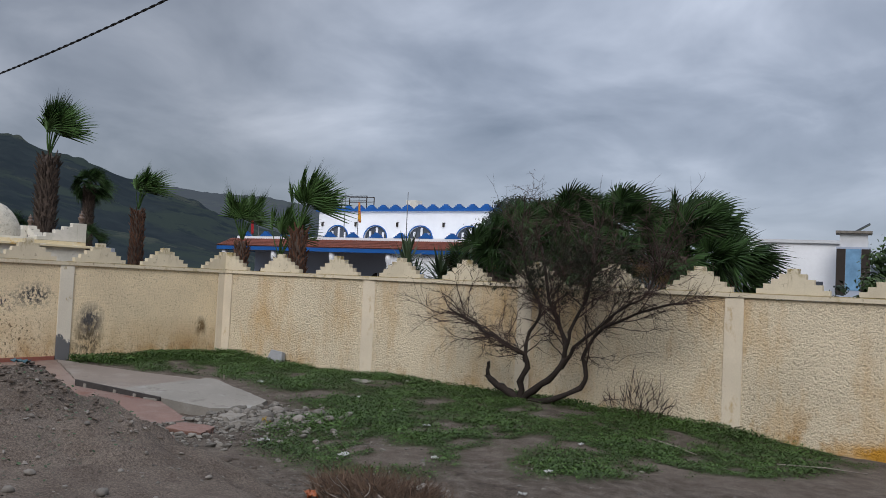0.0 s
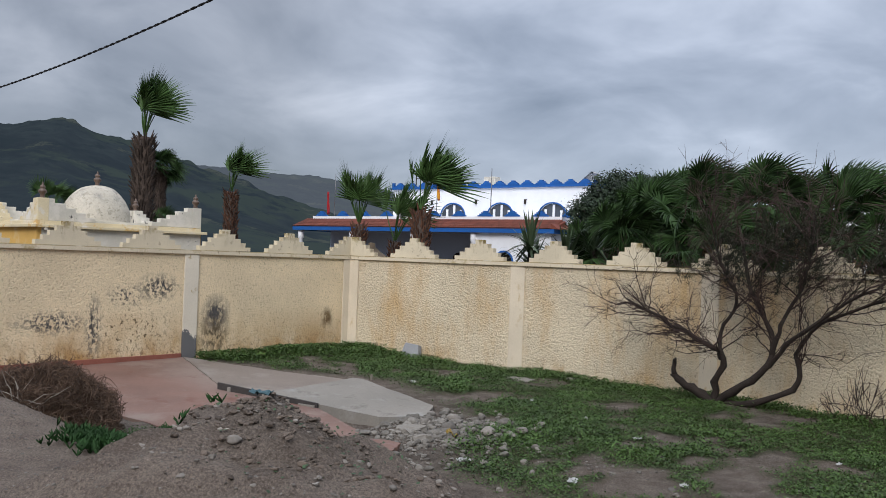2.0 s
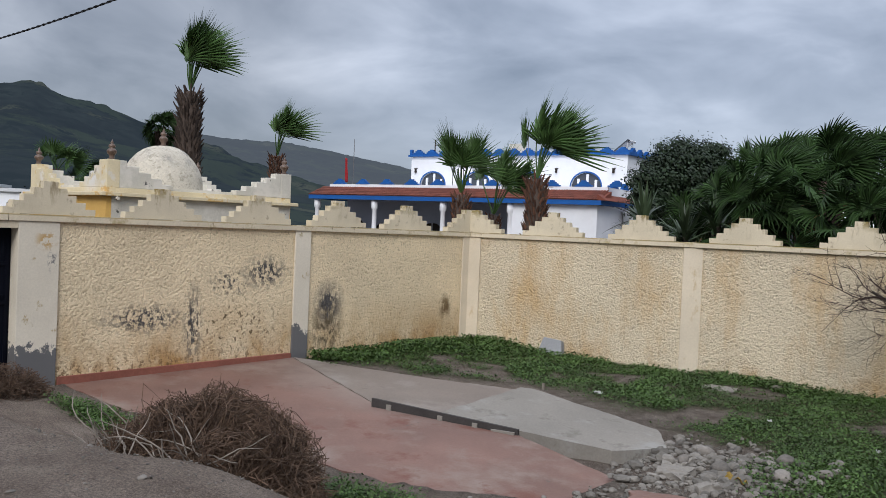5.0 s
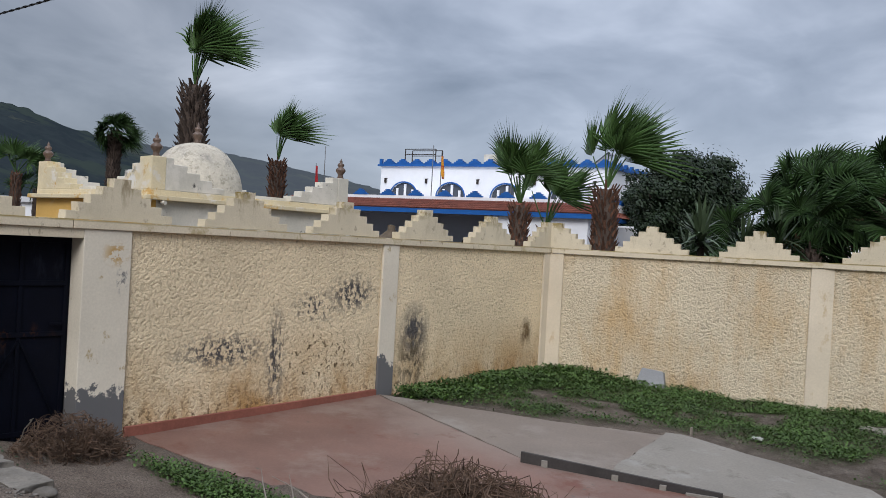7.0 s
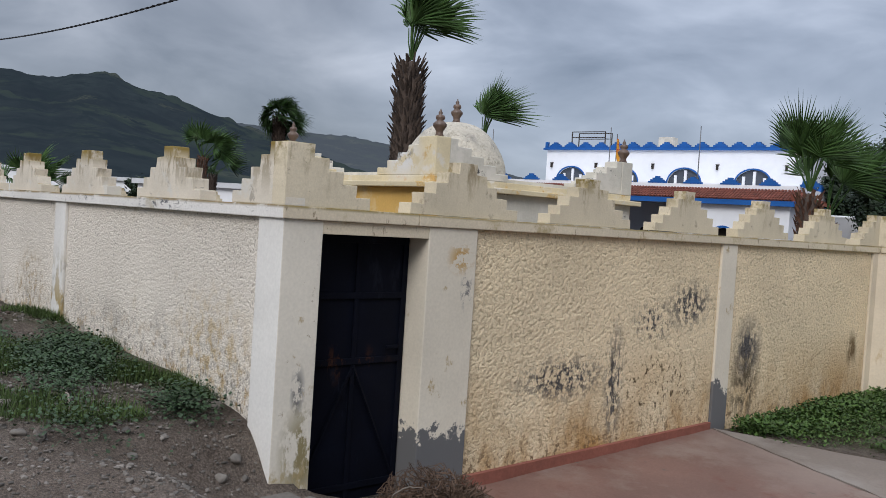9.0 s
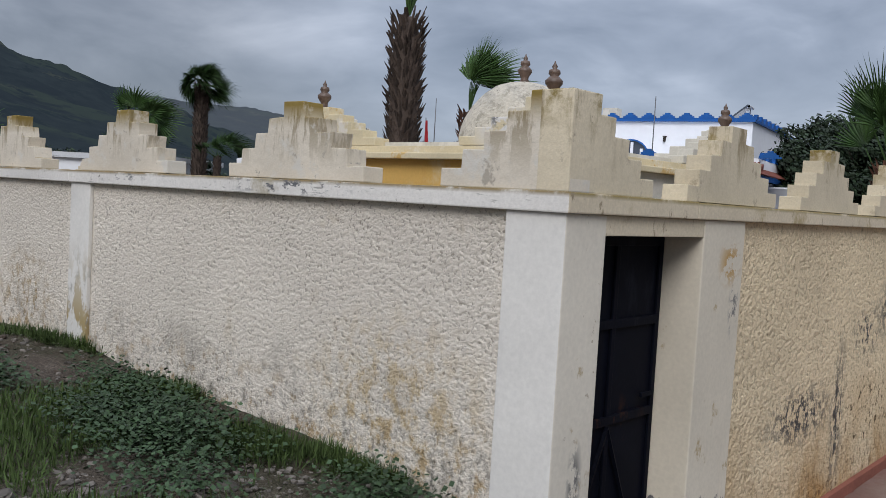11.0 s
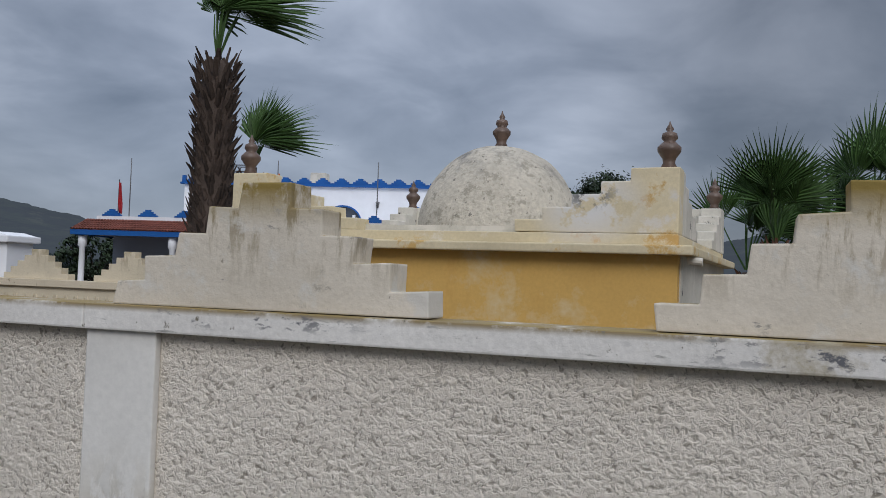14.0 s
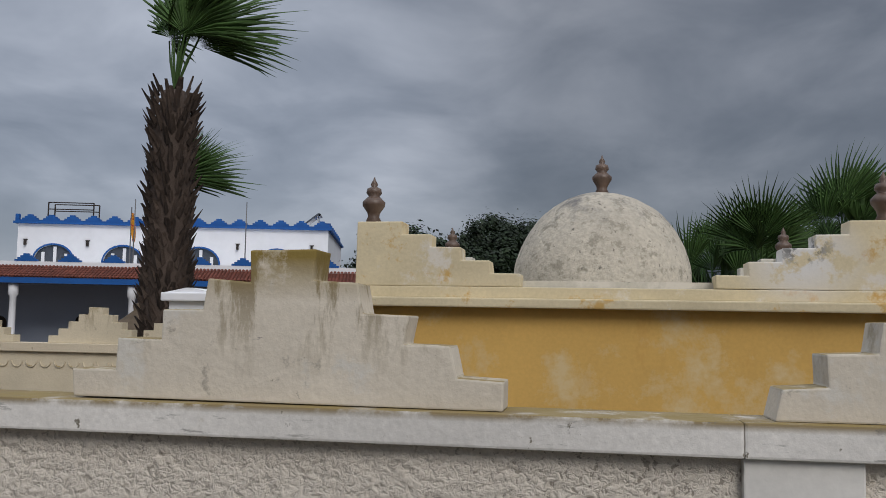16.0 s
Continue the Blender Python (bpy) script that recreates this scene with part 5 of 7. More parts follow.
# cable across the sky
cab = Soup()
for ph in (0, math.pi):
    pts = []
    for i in range(704):
        x = 24.3 - i * 0.13
        a = x * 9.0 + ph
        pts.append((x, 9.3 + 0.016 * math.cos(a), 7.10 + 0.0021 * (x + 33) ** 2 + 0.016 * math.sin(a)))
    cab.tube(pts, [0.017] * len(pts), 5)
cable = tagged(cab.make("overhead_cable", m_black, None, True), "black twisted overhead power cable", "cable")
for x in (24.2, -67.2):
    z1 = 7.10 + 0.0021 * (x + 33) ** 2
    s = Soup()
    s.tube([(0, 0, 0), (0, 0, z1 + 0.7)], [0.16, 0.11], 12)
    p_ = s.make("utility_pole", m_bark, None, True)
    p_.matrix_world = pose(x, 9.3, gz(x, 9.3) - 0.1)
    tagged(p_, "wooden utility pole carrying the cable", "utility pole")

# ---- palms ----
WIND = Vector((0.86, 0.50, 0.0))


def fan_leaf(name, parent, material, base, d, petiole, R, bend=0.35, droop=0.25, nseg=24, spread=185, tilt=0.0, hang=None):
    """A palmate leaf: a curved stalk, a pleated web and free pointed tips that the wind bends."""
    s = Soup()
    d = d.normalized()
    hub = base + d * petiole + WIND * petiole * bend * 0.35
    mid = base + d * petiole * 0.55 + WIND * petiole * bend * 0.08
    s.tube([base, mid, hub], [0.022, 0.016, 0.012], 4)
    t = (d + WIND * bend * 0.75 + Vector((0, 0, -droop * 0.3))).normalized()
    side = (WIND * (0.55 if bend > 0.2 else 0.2) + Vector((random.gauss(0, 0.6), random.gauss(0, 0.6), random.uniform(-0.7, 0.1))))
    if hang is not None:
        side = hang + Vector((random.gauss(0, 0.25), random.gauss(0, 0.25), random.gauss(0, 0.25)))
    side = side - t * side.dot(t)
    side = side.normalized() if side.length > 0.05 else Vector((1, 0, 0))
    n = side.cross(t).normalized()
    ca, sa = math.cos(tilt), math.sin(tilt)
    side, n = side * ca + n * sa, n * ca - side * sa
    half = radians(spread / 2)
    jig = [random.random() for _ in range(26)]

    def at(th, q, lift):
        r = t * math.cos(th) + side * math.sin(th)
        k = q * q
        return hub + r * (R * q) + WIND * (R * bend * 1.25 * k * (0.7 + 0.6 * jig[int((th + half) / (2 * half) * 23.99) % 26])) - Vector((0, 0, 1)) * (R * droop * k * (0.6 + 0.6 * abs(th) / half)) + n * (lift + 0.10 * R * math.sin(3 * th) * q * 0.5)

    dth = 2 * half / nseg
    for i in range(nseg):
        th = -half + (i + 0.5) * dth
        q1 = random.uniform(0.80, 1.08) * (0.78 + 0.22 * math.cos(th * 0.8))
        w = dth * 0.5
        a, b = at(th - w, 0.42, 0), at(th + w, 0.42, 0)
        c0, c1 = at(th, 0.05, 0), at(th, 0.42, 0.03 * R)
        e0, e1 = at(th - w * 0.30, 0.74, 0.01 * R), at(th + w * 0.30, 0.74, 0.01 * R)
        tip = at(th + random.uniform(-0.3, 0.3) * w, q1, -0.02 * R)
        k = len(s.v)
        s.v += [c0, a, c1, b, e0, e1, tip]
        s.f += [(k, k + 1, k + 2), (k, k + 2, k + 3), (k + 1, k + 4, k + 2), (k + 2, k + 5, k + 3), (k + 2, k + 4, k + 5), (k + 4, k + 6, k + 5)]
    return s.make(name, material, parent)


def palm(at, neck, r, nleaf, petiole, R, el, bend, label, leafm, bootm, lean=(0, 0), group="", dead=0, boots=1.0, az=None, droop=0.14, taper=0.8, blown=False):
    x, y = at
    z0 = gz(x, y) - 0.1 if abs(x) < 60 else -0.35
    p = tagged(empty("palm_tree", (x, y, z0)), label, "palm tree", group)
    h = neck - z0
    bm = bmesh.new()
    rings = []
    for i in range(13):
        t = i / 12
        rr = r * (1.12 - (1 - taper) * t) * (1.15 if i == 0 else 1) * 0.78 * (0.55 if i == 12 else 1)
        c = Vector((lean[0] * t * t, lean[1] * t * t, h * t))
        rings.append([bm.verts.new(c + Vector((math.cos(k * math.pi / 6), math.sin(k * math.pi / 6), 0)) * rr * (1 + 0.06 * noise.noise(Vector((k * 1.3, i * 2.1, x))))) for k in range(12)])
    for a, b in zip(rings, rings[1:]):
        for k in range(12):
            bm.faces.new((a[k], a[(k + 1) % 12], b[(k + 1) % 12], b[k])).smooth = True
    bm.faces.new(rings[-1])
    trunk = part("trunk", bm, m_boot, p)
    s = Soup()
    nb = int(h * 120 * boots)
    for i in range(nb):
        t = (i + random.random() * 0.6) / nb
        a = i * 2.39996 + random.uniform(-0.15, 0.15)
        rr = r * (1.12 - (1 - taper) * t) * 0.76
        c = Vector((lean[0] * t * t + math.cos(a) * rr, lean[1] * t * t + math.sin(a) * rr, h * t))
        o, tg = Vector((math.cos(a), math.sin(a), 0)), Vector((-math.sin(a), math.cos(a), 0))
        L, w = random.uniform(0.10, 0.22) * (r / 0.33), random.uniform(0.022, 0.05) * (r / 0.33)
        if t > 0.86:
            L *= 1.25
        up = Vector((0, 0, 1))
        k = len(s.v)
        tip = c + o * L * random.uniform(0.4, 0.75) + up * L * random.uniform(0.55, 0.95)
        s.v += [c - tg * w, c + tg * w, c - up * 0.06 + o * 0.03, tip - tg * w * 0.55, tip + tg * w * 0.55, tip - o * 0.02 - up * 0.05]
        s.f += [(k, k + 1, k + 4, k + 3), (k + 2, k, k + 3, k + 5), (k + 1, k + 2, k + 5, k + 4), (k + 3, k + 4, k + 5)]
    bt = s.make("trunk_sheath", bootm, p)
    top = Vector((lean[0], lean[1], h))
    for i in range(nleaf):
        a = (i * 2.39996 + random.uniform(-0.3, 0.3)) if az is None else radians(az[i % len(az)] + random.uniform(-12, 12))
        e = radians(random.uniform(*el))
        d = Vector((math.cos(a) * math.cos(e), math.sin(a) * math.cos(e), math.sin(e)))
        if blown:
            # some leaves stand up like plumes, others stream out like flags
            up_ = i % 2 == 0
            hang = Vector((-0.86, 0.5, -0.25)) if up_ else Vector((0.1, 0.1, -1))
            fan_leaf("leaf", p, leafm, top + d * 0.05, d, petiole * random.uniform(0.85, 1.1) * (1.0 if up_ else 0.8), R * random.uniform(0.85, 1.1), bend * (random.uniform(0.15, 0.5) if up_ else random.uniform(0.4, 0.95)), 0.05 if up_ else 0.18, spread=120 if up_ else 150, hang=hang)
            continue
        fan_leaf("leaf", p, leafm, top + d * 0.05 - Vector((0, 0, random.uniform(0, 0.15))), d, petiole * random.uniform(0.8, 1.15), R * random.uniform(0.85, 1.12), bend * random.uniform(0.8, 1.2), droop, tilt=random.uniform(-0.6, 0.6))
    for i in range(dead):
        a = i * 2.4 + 1
        d = Vector((math.cos(a) * 0.8, math.sin(a) * 0.8, -0.5))
        fan_leaf("dry_leaf", p, m_deadfrond, top - Vector((0, 0, 0.15)), d, petiole * 0.5, R * 0.6, 0.1, 0.7, 14)
    return p


random.seed(21)
palm((-30.36, 12.85), 5.70, 0.40, 17, 1.05, 1.22, (70, 88), 0.42, "tall fan palm with shaggy trunk, leaves blown sideways", m_frond, m_boot, az=[-20, 60, 150, 230, 20, 100, -60, 40, 0], blown=True)
palm((-32.39, 17.35), 4.30, 0.30, 12, 0.90, 1.1, (66, 87), 0.46, "fan palm with reddish trunk, leaves blown sideways", m_frond, m_boot_r, az=[-20, 60, 150, 20, 100, -60, 30, 0], blown=True)
palm((-21.47, 14.83), 2.92, 0.23, 11, 0.75, 1.0, (56, 84), 0.2, "young fan palm with shaggy brown trunk", m_frond, m_boot_r, az=[200, 160, 250, 20, 75, 330, 110], blown=True)
palm((-21.9, 16.5), 2.5, 0.20, 9, 0.95, 1.0, (58, 84), 0.3, "young fan palm with shaggy brown trunk", m_frond, m_boot_r, az=[20, 75, 330, 110, 190], blown=True)
palm((-19.95, 15.7), 3.32, 0.29, 13, 0.85, 1.15, (58, 84), 0.42, "young fan palm with thick reddish trunk", m_frond, m_boot_r, az=[200, 30, 60, 0, 90, 330, 120, 20], blown=True)
palm((-45.8, 15.5), 3.9, 0.22, 9, 0.8, 0.95, (15, 80), 0.2, "small fan palm beside a low roof", m_frond, m_boot_r)
palm((-31.9, 5.0), 2.2, 0.2, 10, 0.45, 0.6, (5, 75), 0.2, "low bushy fan palm behind the wall", m_frond, m_boot_r)
palm((-56.5, 21.5), 3.7, 0.25, 10, 0.9, 1.0, (10, 75), 0.2, "small fan palm beside a low roof", m_frond_d, m_boot)
palm((-58.0, 27.0), 3.6, 0.22, 9, 0.9, 1.0, (10, 75), 0.3, "small fan palm beside a low roof", m_frond_d, m_boot)
palm((-66.3, 31.25), 8.35, 0.5, 40, 0.75, 1.1, (-45, 80), 0.25, "tall dark palm with a dense crown", m_frond_d, m_boot, droop=0.5)
random.seed(5)
spots = [(-17.6, 26.8, 3.6), (-18.4, 23.0, 2.6), (-18.3, 25.4, 3.7), (-17.2, 23.2, 3.2), (-16.2, 25.0, 3.9), (-15.2, 22.8, 3.2), (-14.2, 24.8, 3.9), (-13.0, 23.2, 3.3),
         (-12.2, 25.4, 3.7), (-11.2, 23.6, 3.1), (-10.9, 25.0, 3.0), (-10.3, 24.0, 2.3), (-16.8, 21.6, 2.4), (-13.8, 21.8, 2.3), (-18.6, 28.0, 4.2), (-16.0, 27.4, 3.9)]
for x, y, z in spots:
    palm((x - 0.85, y), z, 0.25, 17, 1.0, 1.15, (-20, 84), 0.18, "dense dark green fan palm in a grove", m_frond_d, m_boot, group="fan palm grove", dead=2, boots=0.5, droop=0.4)

# sword-leaved yucca
def yucca(x, y, z, n, L):
    z0 = gz(x, y) - 0.05
    yq = tagged(empty("yucca", (x, y, z0)), "yucca with stiff sword-shaped dark leaves", "yucca")
    s = Soup()
    s.tube([(0, 0, 0), (0.03, 0, (z - z0) * 0.5), (0, 0.02, z - z0)], [0.11, 0.10, 0.08], 8)
    s.make("stem", m_bark, yq)
    s = Soup()
    for i in range(n):
        a, e = i * 2.4, radians(random.uniform(-35, 85))
        d = Vector((math.cos(a) * math.cos(e), math.sin(a) * math.cos(e), math.sin(e)))
        sd = d.cross(Vector((0, 0, 1)))
        sd = sd.normalized() if sd.length > 0.05 else Vector((1, 0, 0))
        l = L * random.uniform(0.75, 1.1)
        o = Vector((0, 0, z - z0 - random.uniform(0, 0.4)))
        g = Vector((0, 0, -0.18 * l * math.cos(e)))
        p1, p2, p3 = o + d * l * 0.35, o + d * l * 0.7 + g * 0.4, o + d * l + g
        k = len(s.v)
        w = 0.035
        s.v += [o - sd * w, o + sd * w, p1 - sd * w * 1.3, p1 + sd * w * 1.3, p2 - sd * w, p2 + sd * w, p3]
        s.f += [(k, k + 1, k + 3, k + 2), (k + 2, k + 3, k + 5, k + 4), (k + 4, k + 5, k + 6)]
    s.make("foliage", m_sword, yq)


random.seed(8)
yucca(-19.7, 19.9, 2.65, 80, 1.15)
yucca(-18.9, 20.6, 2.3, 80, 1.2)
yucca(-20.4, 20.9, 2.1, 60, 1.05)
yucca(-18.2, 21.0, 2.6, 60, 1.1)

# ---- broadleaf trees ----
def leafy_tree(at, zc, radii, n_clump, per, size, material, label, trunk_r=0.3):
    x, y = at
    z0 = -0.35
    tr = tagged(empty("tree", (x, y, z0)), label, "tree")
    s = Soup()
    h = zc - z0
    s.tube([(0, 0, 0), (0.1, 0.05, h * 0.4), (0.0, 0.1, h * 0.8)], [trunk_r, trunk_r * 0.8, trunk_r * 0.5], 9)
    cents = []
    for i in range(n_clump):
        while True:
            v = Vector((random.uniform(-1, 1), random.uniform(-1, 1), random.uniform(-0.9, 1)))
            if 0.3 < v.length < 0.92:
                break
        k = 1 + 0.18 * noise.noise(v * 2.3 + Vector((x, y, 0)))
        cents.append(Vector((v.x * radii[0], v.y * radii[1], v.z * radii[2])) * k + Vector((0, 0, h)))
    for c in cents[:26]:
        s.tube([(0, 0, h * 0.45), (c * 0.5 + Vector((0, 0, h * 0.25)))[:], c[:]], [trunk_r * 0.4, trunk_r * 0.22, 0.03], 5)
    s.make("trunk", m_bark, tr, True)
    f = Soup()
    for c in cents:
        cr_ = random.uniform(0.35, 0.7) * min(radii) * 0.30
        for j in range(per):
            v = Vector((random.gauss(0, 1), random.gauss(0, 1), random.gauss(0, 0.8)))
            p = c + v * cr_ * 0.55
            nrm = (v + Vector((0, 0, 0.8))).normalized()
            a = nrm.cross(Vector((random.random(), random.random(), random.random() + 0.1))).normalized()
            b = nrm.cross(a)
            l = size * random.uniform(0.6, 1.3)
            f.poly([p - a * l, p + b * l * 0.45, p + a * l, p - b * l * 0.45])
    f.make("crown", material, tr)
    return tr


random.seed(31)
leafy_tree((-26.9, 34.9), 4.0, (2.55, 2.5, 2.55), 560, 130, 0.08, m_crown, "dense dark round-crowned evergreen tree", 0.3)
leafy_tree((-32.6, 45.0), 4.3, (3.0, 2.9, 3.1), 420, 70, 0.14, m_crown, "dense dark round-crowned evergreen tree", 0.35)
leafy_tree((-5.6, 24.6), 2.6, (1.8, 1.7, 2.0), 190, 60, 0.085, m_crown_l, "bushy green broadleaf tree behind the wall", 0.15)
leafy_tree((-7.6, 27.0), 1.6, (1.5, 1.5, 1.2), 60, 50, 0.085, m_crown, "low dark shrub behind the wall", 0.1)
leafy_tree((-70.0, 33.0), 2.0, (4.5, 3.0, 1.9), 110, 45, 0.17, m_crown, "dark hedge-like trees before the hill", 0.2)
leafy_tree((-82.0, 30.0), 2.2, (5.5, 3.0, 2.0), 110, 45, 0.19, m_crown, "dark hedge-like trees before the hill", 0.2)
leafy_tree((-68.0, 54.0), 2.6, (4.0, 3.0, 2.4), 110, 45, 0.18, m_crown, "dark hedge-like trees before the hill", 0.2)

# ---- tamarisk against the north wall ----
random.seed(77)
tam = tagged(empty("tamarisk_tree", (-10.38, 13.95, gz(-10.38, 13.95) - 0.04)), "half-bare tamarisk with crooked stems and feathery top", "tree")
UA, VA = Vector((0.98, 0.10, 0)), Vector((0.10, -0.98, 0))
stems = [
    [(0, 0, 0), (0.05, 0.05, 0.40), (0.18, 0.10, 0.86), (-0.25, 0.25, 1.12), (-0.85, 0.35, 1.42), (-1.55, 0.40, 1.75)],
    [(0.15, 0.09, 0.80), (0.05, -0.10, 1.25), (0.30, -0.15, 1.75), (0.05, -0.10, 2.45), (-0.20, 0.0, 3.3)],
    [(0, 0, 0), (0.35, 0.10, 0.25), (0.80, 0.15, 0.55), (1.05, 0.15, 0.95), (0.95, 0.10, 1.45), (0.60, 0.05, 2.1), (0.40, 0.05, 3.1)],
    [(1.05, 0.15, 0.95), (1.25, 0.30, 1.5), (1.60, 0.30, 2.2), (1.75, 0.30, 3.3)],
    [(0.05, 0, 0.05), (0.55, 0.05, 0.05), (1.30, 0.05, 0.36), (1.48, 0.05, 0.62), (1.45, 0.10, 1.0), (1.75, 0.2, 1.45), (2.5, 0.3, 1.85), (3.4, 0.35, 2.1)],
    [(1.0, 0.12, 0.75), (1.5, 0.35, 1.3), (2.1, 0.45, 1.75), (2.9, 0.5, 2.3), (3.2, 0.5, 3.0)],
    [(0, 0.02, 0), (-0.25, 0.1, 0.18), (-0.62, 0.15, 0.40), (-0.70, 0.15, 0.50), (-0.66, 0.15, 0.72)],
]
thick = [0.072, 0.042, 0.080, 0.045, 0.064, 0.042, 0.10]


def curve_pts(ctrl, n=14):
    pts = []
    m = len(ctrl) - 1
    for i in range(n + 1):
        t = i / n * m
        k = min(int(t), m - 1)
        u = t - k
        p = [Vector(ctrl[max(0, min(m, k + j))]) for j in (-1, 0, 1, 2)]
        q = 0.5 * ((2 * p[1]) + (p[2] - p[0]) * u + (2 * p[0] - 5 * p[1] + 4 * p[2] - p[3]) * u * u + (3 * p[1] - p[0] - 3 * p[2] + p[3]) * u ** 3)
        pts.append(UA * q.x + VA * q.y + Vector((0, 0, q.z)))
    return pts


def wander(p, d, L, n, wob, up):
    out = [p]
    for i in range(n):
        d = (d + Vector((random.gauss(0, wob), random.gauss(0, wob), random.gauss(0, wob) + up))).normalized()
        p = p + d * (L / n)
        out.append(p)
    return out, d


tw = Soup()
tips = []
for st, th in zip(stems, thick):
    pts = curve_pts(st, 16)
    pts = [pts[0]] + [q + Vector((random.gauss(0, 0.016), random.gauss(0, 0.016), random.gauss(0, 0.016))) for q in pts[1:]]
    s = Soup()
    rad = [max(0.012, th * (1 - 0.72 * i / (len(pts) - 1))) * (1 + 0.12 * math.sin(i * 2.7)) for i in range(len(pts))]
    s.tube(pts, rad, 8)
    s.make("stem", m_bark, tam, True)
    if st is stems[-1]:
        continue
    for j in range(34 if st is stems[0] else 20):
        t = random.uniform(0.45, 1.0)
        k = min(len(pts) - 2, int(t * (len(pts) - 1)))
        d = (pts[k + 1] - pts[k]).normalized()
        d = (d * 0.7 + Vector((random.gauss(0, 0.55), random.gauss(0, 0.45), random.uniform(-0.25, 0.55)))).normalized()
        bp, bd = wander(pts[k], d, random.uniform(0.55, 1.15), 6, 0.16, 0.03)
        tw.tube(bp, [0.014, 0.012, 0.010, 0.009, 0.008, 0.006, 0.004], 4)
        for q in range(7):
            m_ = random.randint(1, 6)
            d2 = (bd + Vector((random.gauss(0, 0.6), random.gauss(0, 0.6), random.gauss(0.05, 0.45)))).normalized()
            b2, e2 = wander(bp[m_], d2, random.uniform(0.25, 0.62), 4, 0.2, 0.0)
            tw.tube(b2, [0.006, 0.005, 0.004, 0.003, 0.002], 3)
            for w in range(4):
                d3 = (e2 + Vector((random.gauss(0, 0.7), random.gauss(0, 0.7), random.gauss(0, 0.5)))).normalized()
                b3, _ = wander(b2[random.randint(1, 4)], d3, random.uniform(0.12, 0.32), 2, 0.2, 0.0)
                tw.tube(b3, [0.0035, 0.0025, 0.0015], 3)
            tips.append(b2[-1])
tw.make("twig_tangle", m_twig, tam)
nd = Soup()
for i in range(230):
    u, v, zz_ = random.gauss(0.95, 0.95), random.gauss(0.1, 0.45), random.uniform(1.95, 3.0)
    if abs(u - 1.15) > 2.1 or zz_ > 3.4 - 0.32 * (u - 1.15) ** 2 * 0.6:
        continue
    c = UA * u + VA * v + Vector((0, 0, zz_))
    d = Vector((random.gauss(0.25, 0.4), random.gauss(0, 0.4), random.uniform(0.2, 1.0))).normalized()
    st_, _ = wander(c, d, random.uniform(0.35, 0.6), 4, 0.15, 0.0)
    nd.tube(st_, [0.004, 0.003, 0.003, 0.002, 0.001], 3)
    for j in range(46):
        p = st_[random.randint(0, 4)] + Vector((random.gauss(0, 0.02), random.gauss(0, 0.02), random.gauss(0, 0.02)))
        e = (d + Vector((random.gauss(0, 0.6), random.gauss(0, 0.6), random.gauss(-0.1, 0.6)))).normalized()
        w = e.cross(Vector((0.3, 0.5, 0.8))).normalized() * 0.0055
        L = random.uniform(0.06, 0.15)
        nd.poly([p - w, p + w, p + e * L])
nd.make("feathery_foliage", m_needle, tam)
for i in range(26):
    a = UA * random.gauss(1.0, 0.9) + VA * random.gauss(0.1, 0.3) + Vector((0, 0, random.uniform(2.8, 3.3)))
    b, _ = wander(a, Vector((random.gauss(0.2, 0.25), random.gauss(0, 0.2), 1)).normalized(), random.uniform(0.5, 1.05), 6, 0.14, 0.0)
    s = Soup()
    s.tube(b, [0.008, 0.007, 0.006, 0.005, 0.004, 0.003, 0.002], 4)
    for q in range(5):
        b2, _ = wander(b[random.randint(2, 6)], Vector((random.gauss(0, 0.6), random.gauss(0, 0.6), 0.7)).normalized(), random.uniform(0.15, 0.35), 3, 0.2, 0)
        s.tube(b2, [0.003, 0.002, 0.002, 0.001], 3)
    s.make("shoot", m_twig, tam)


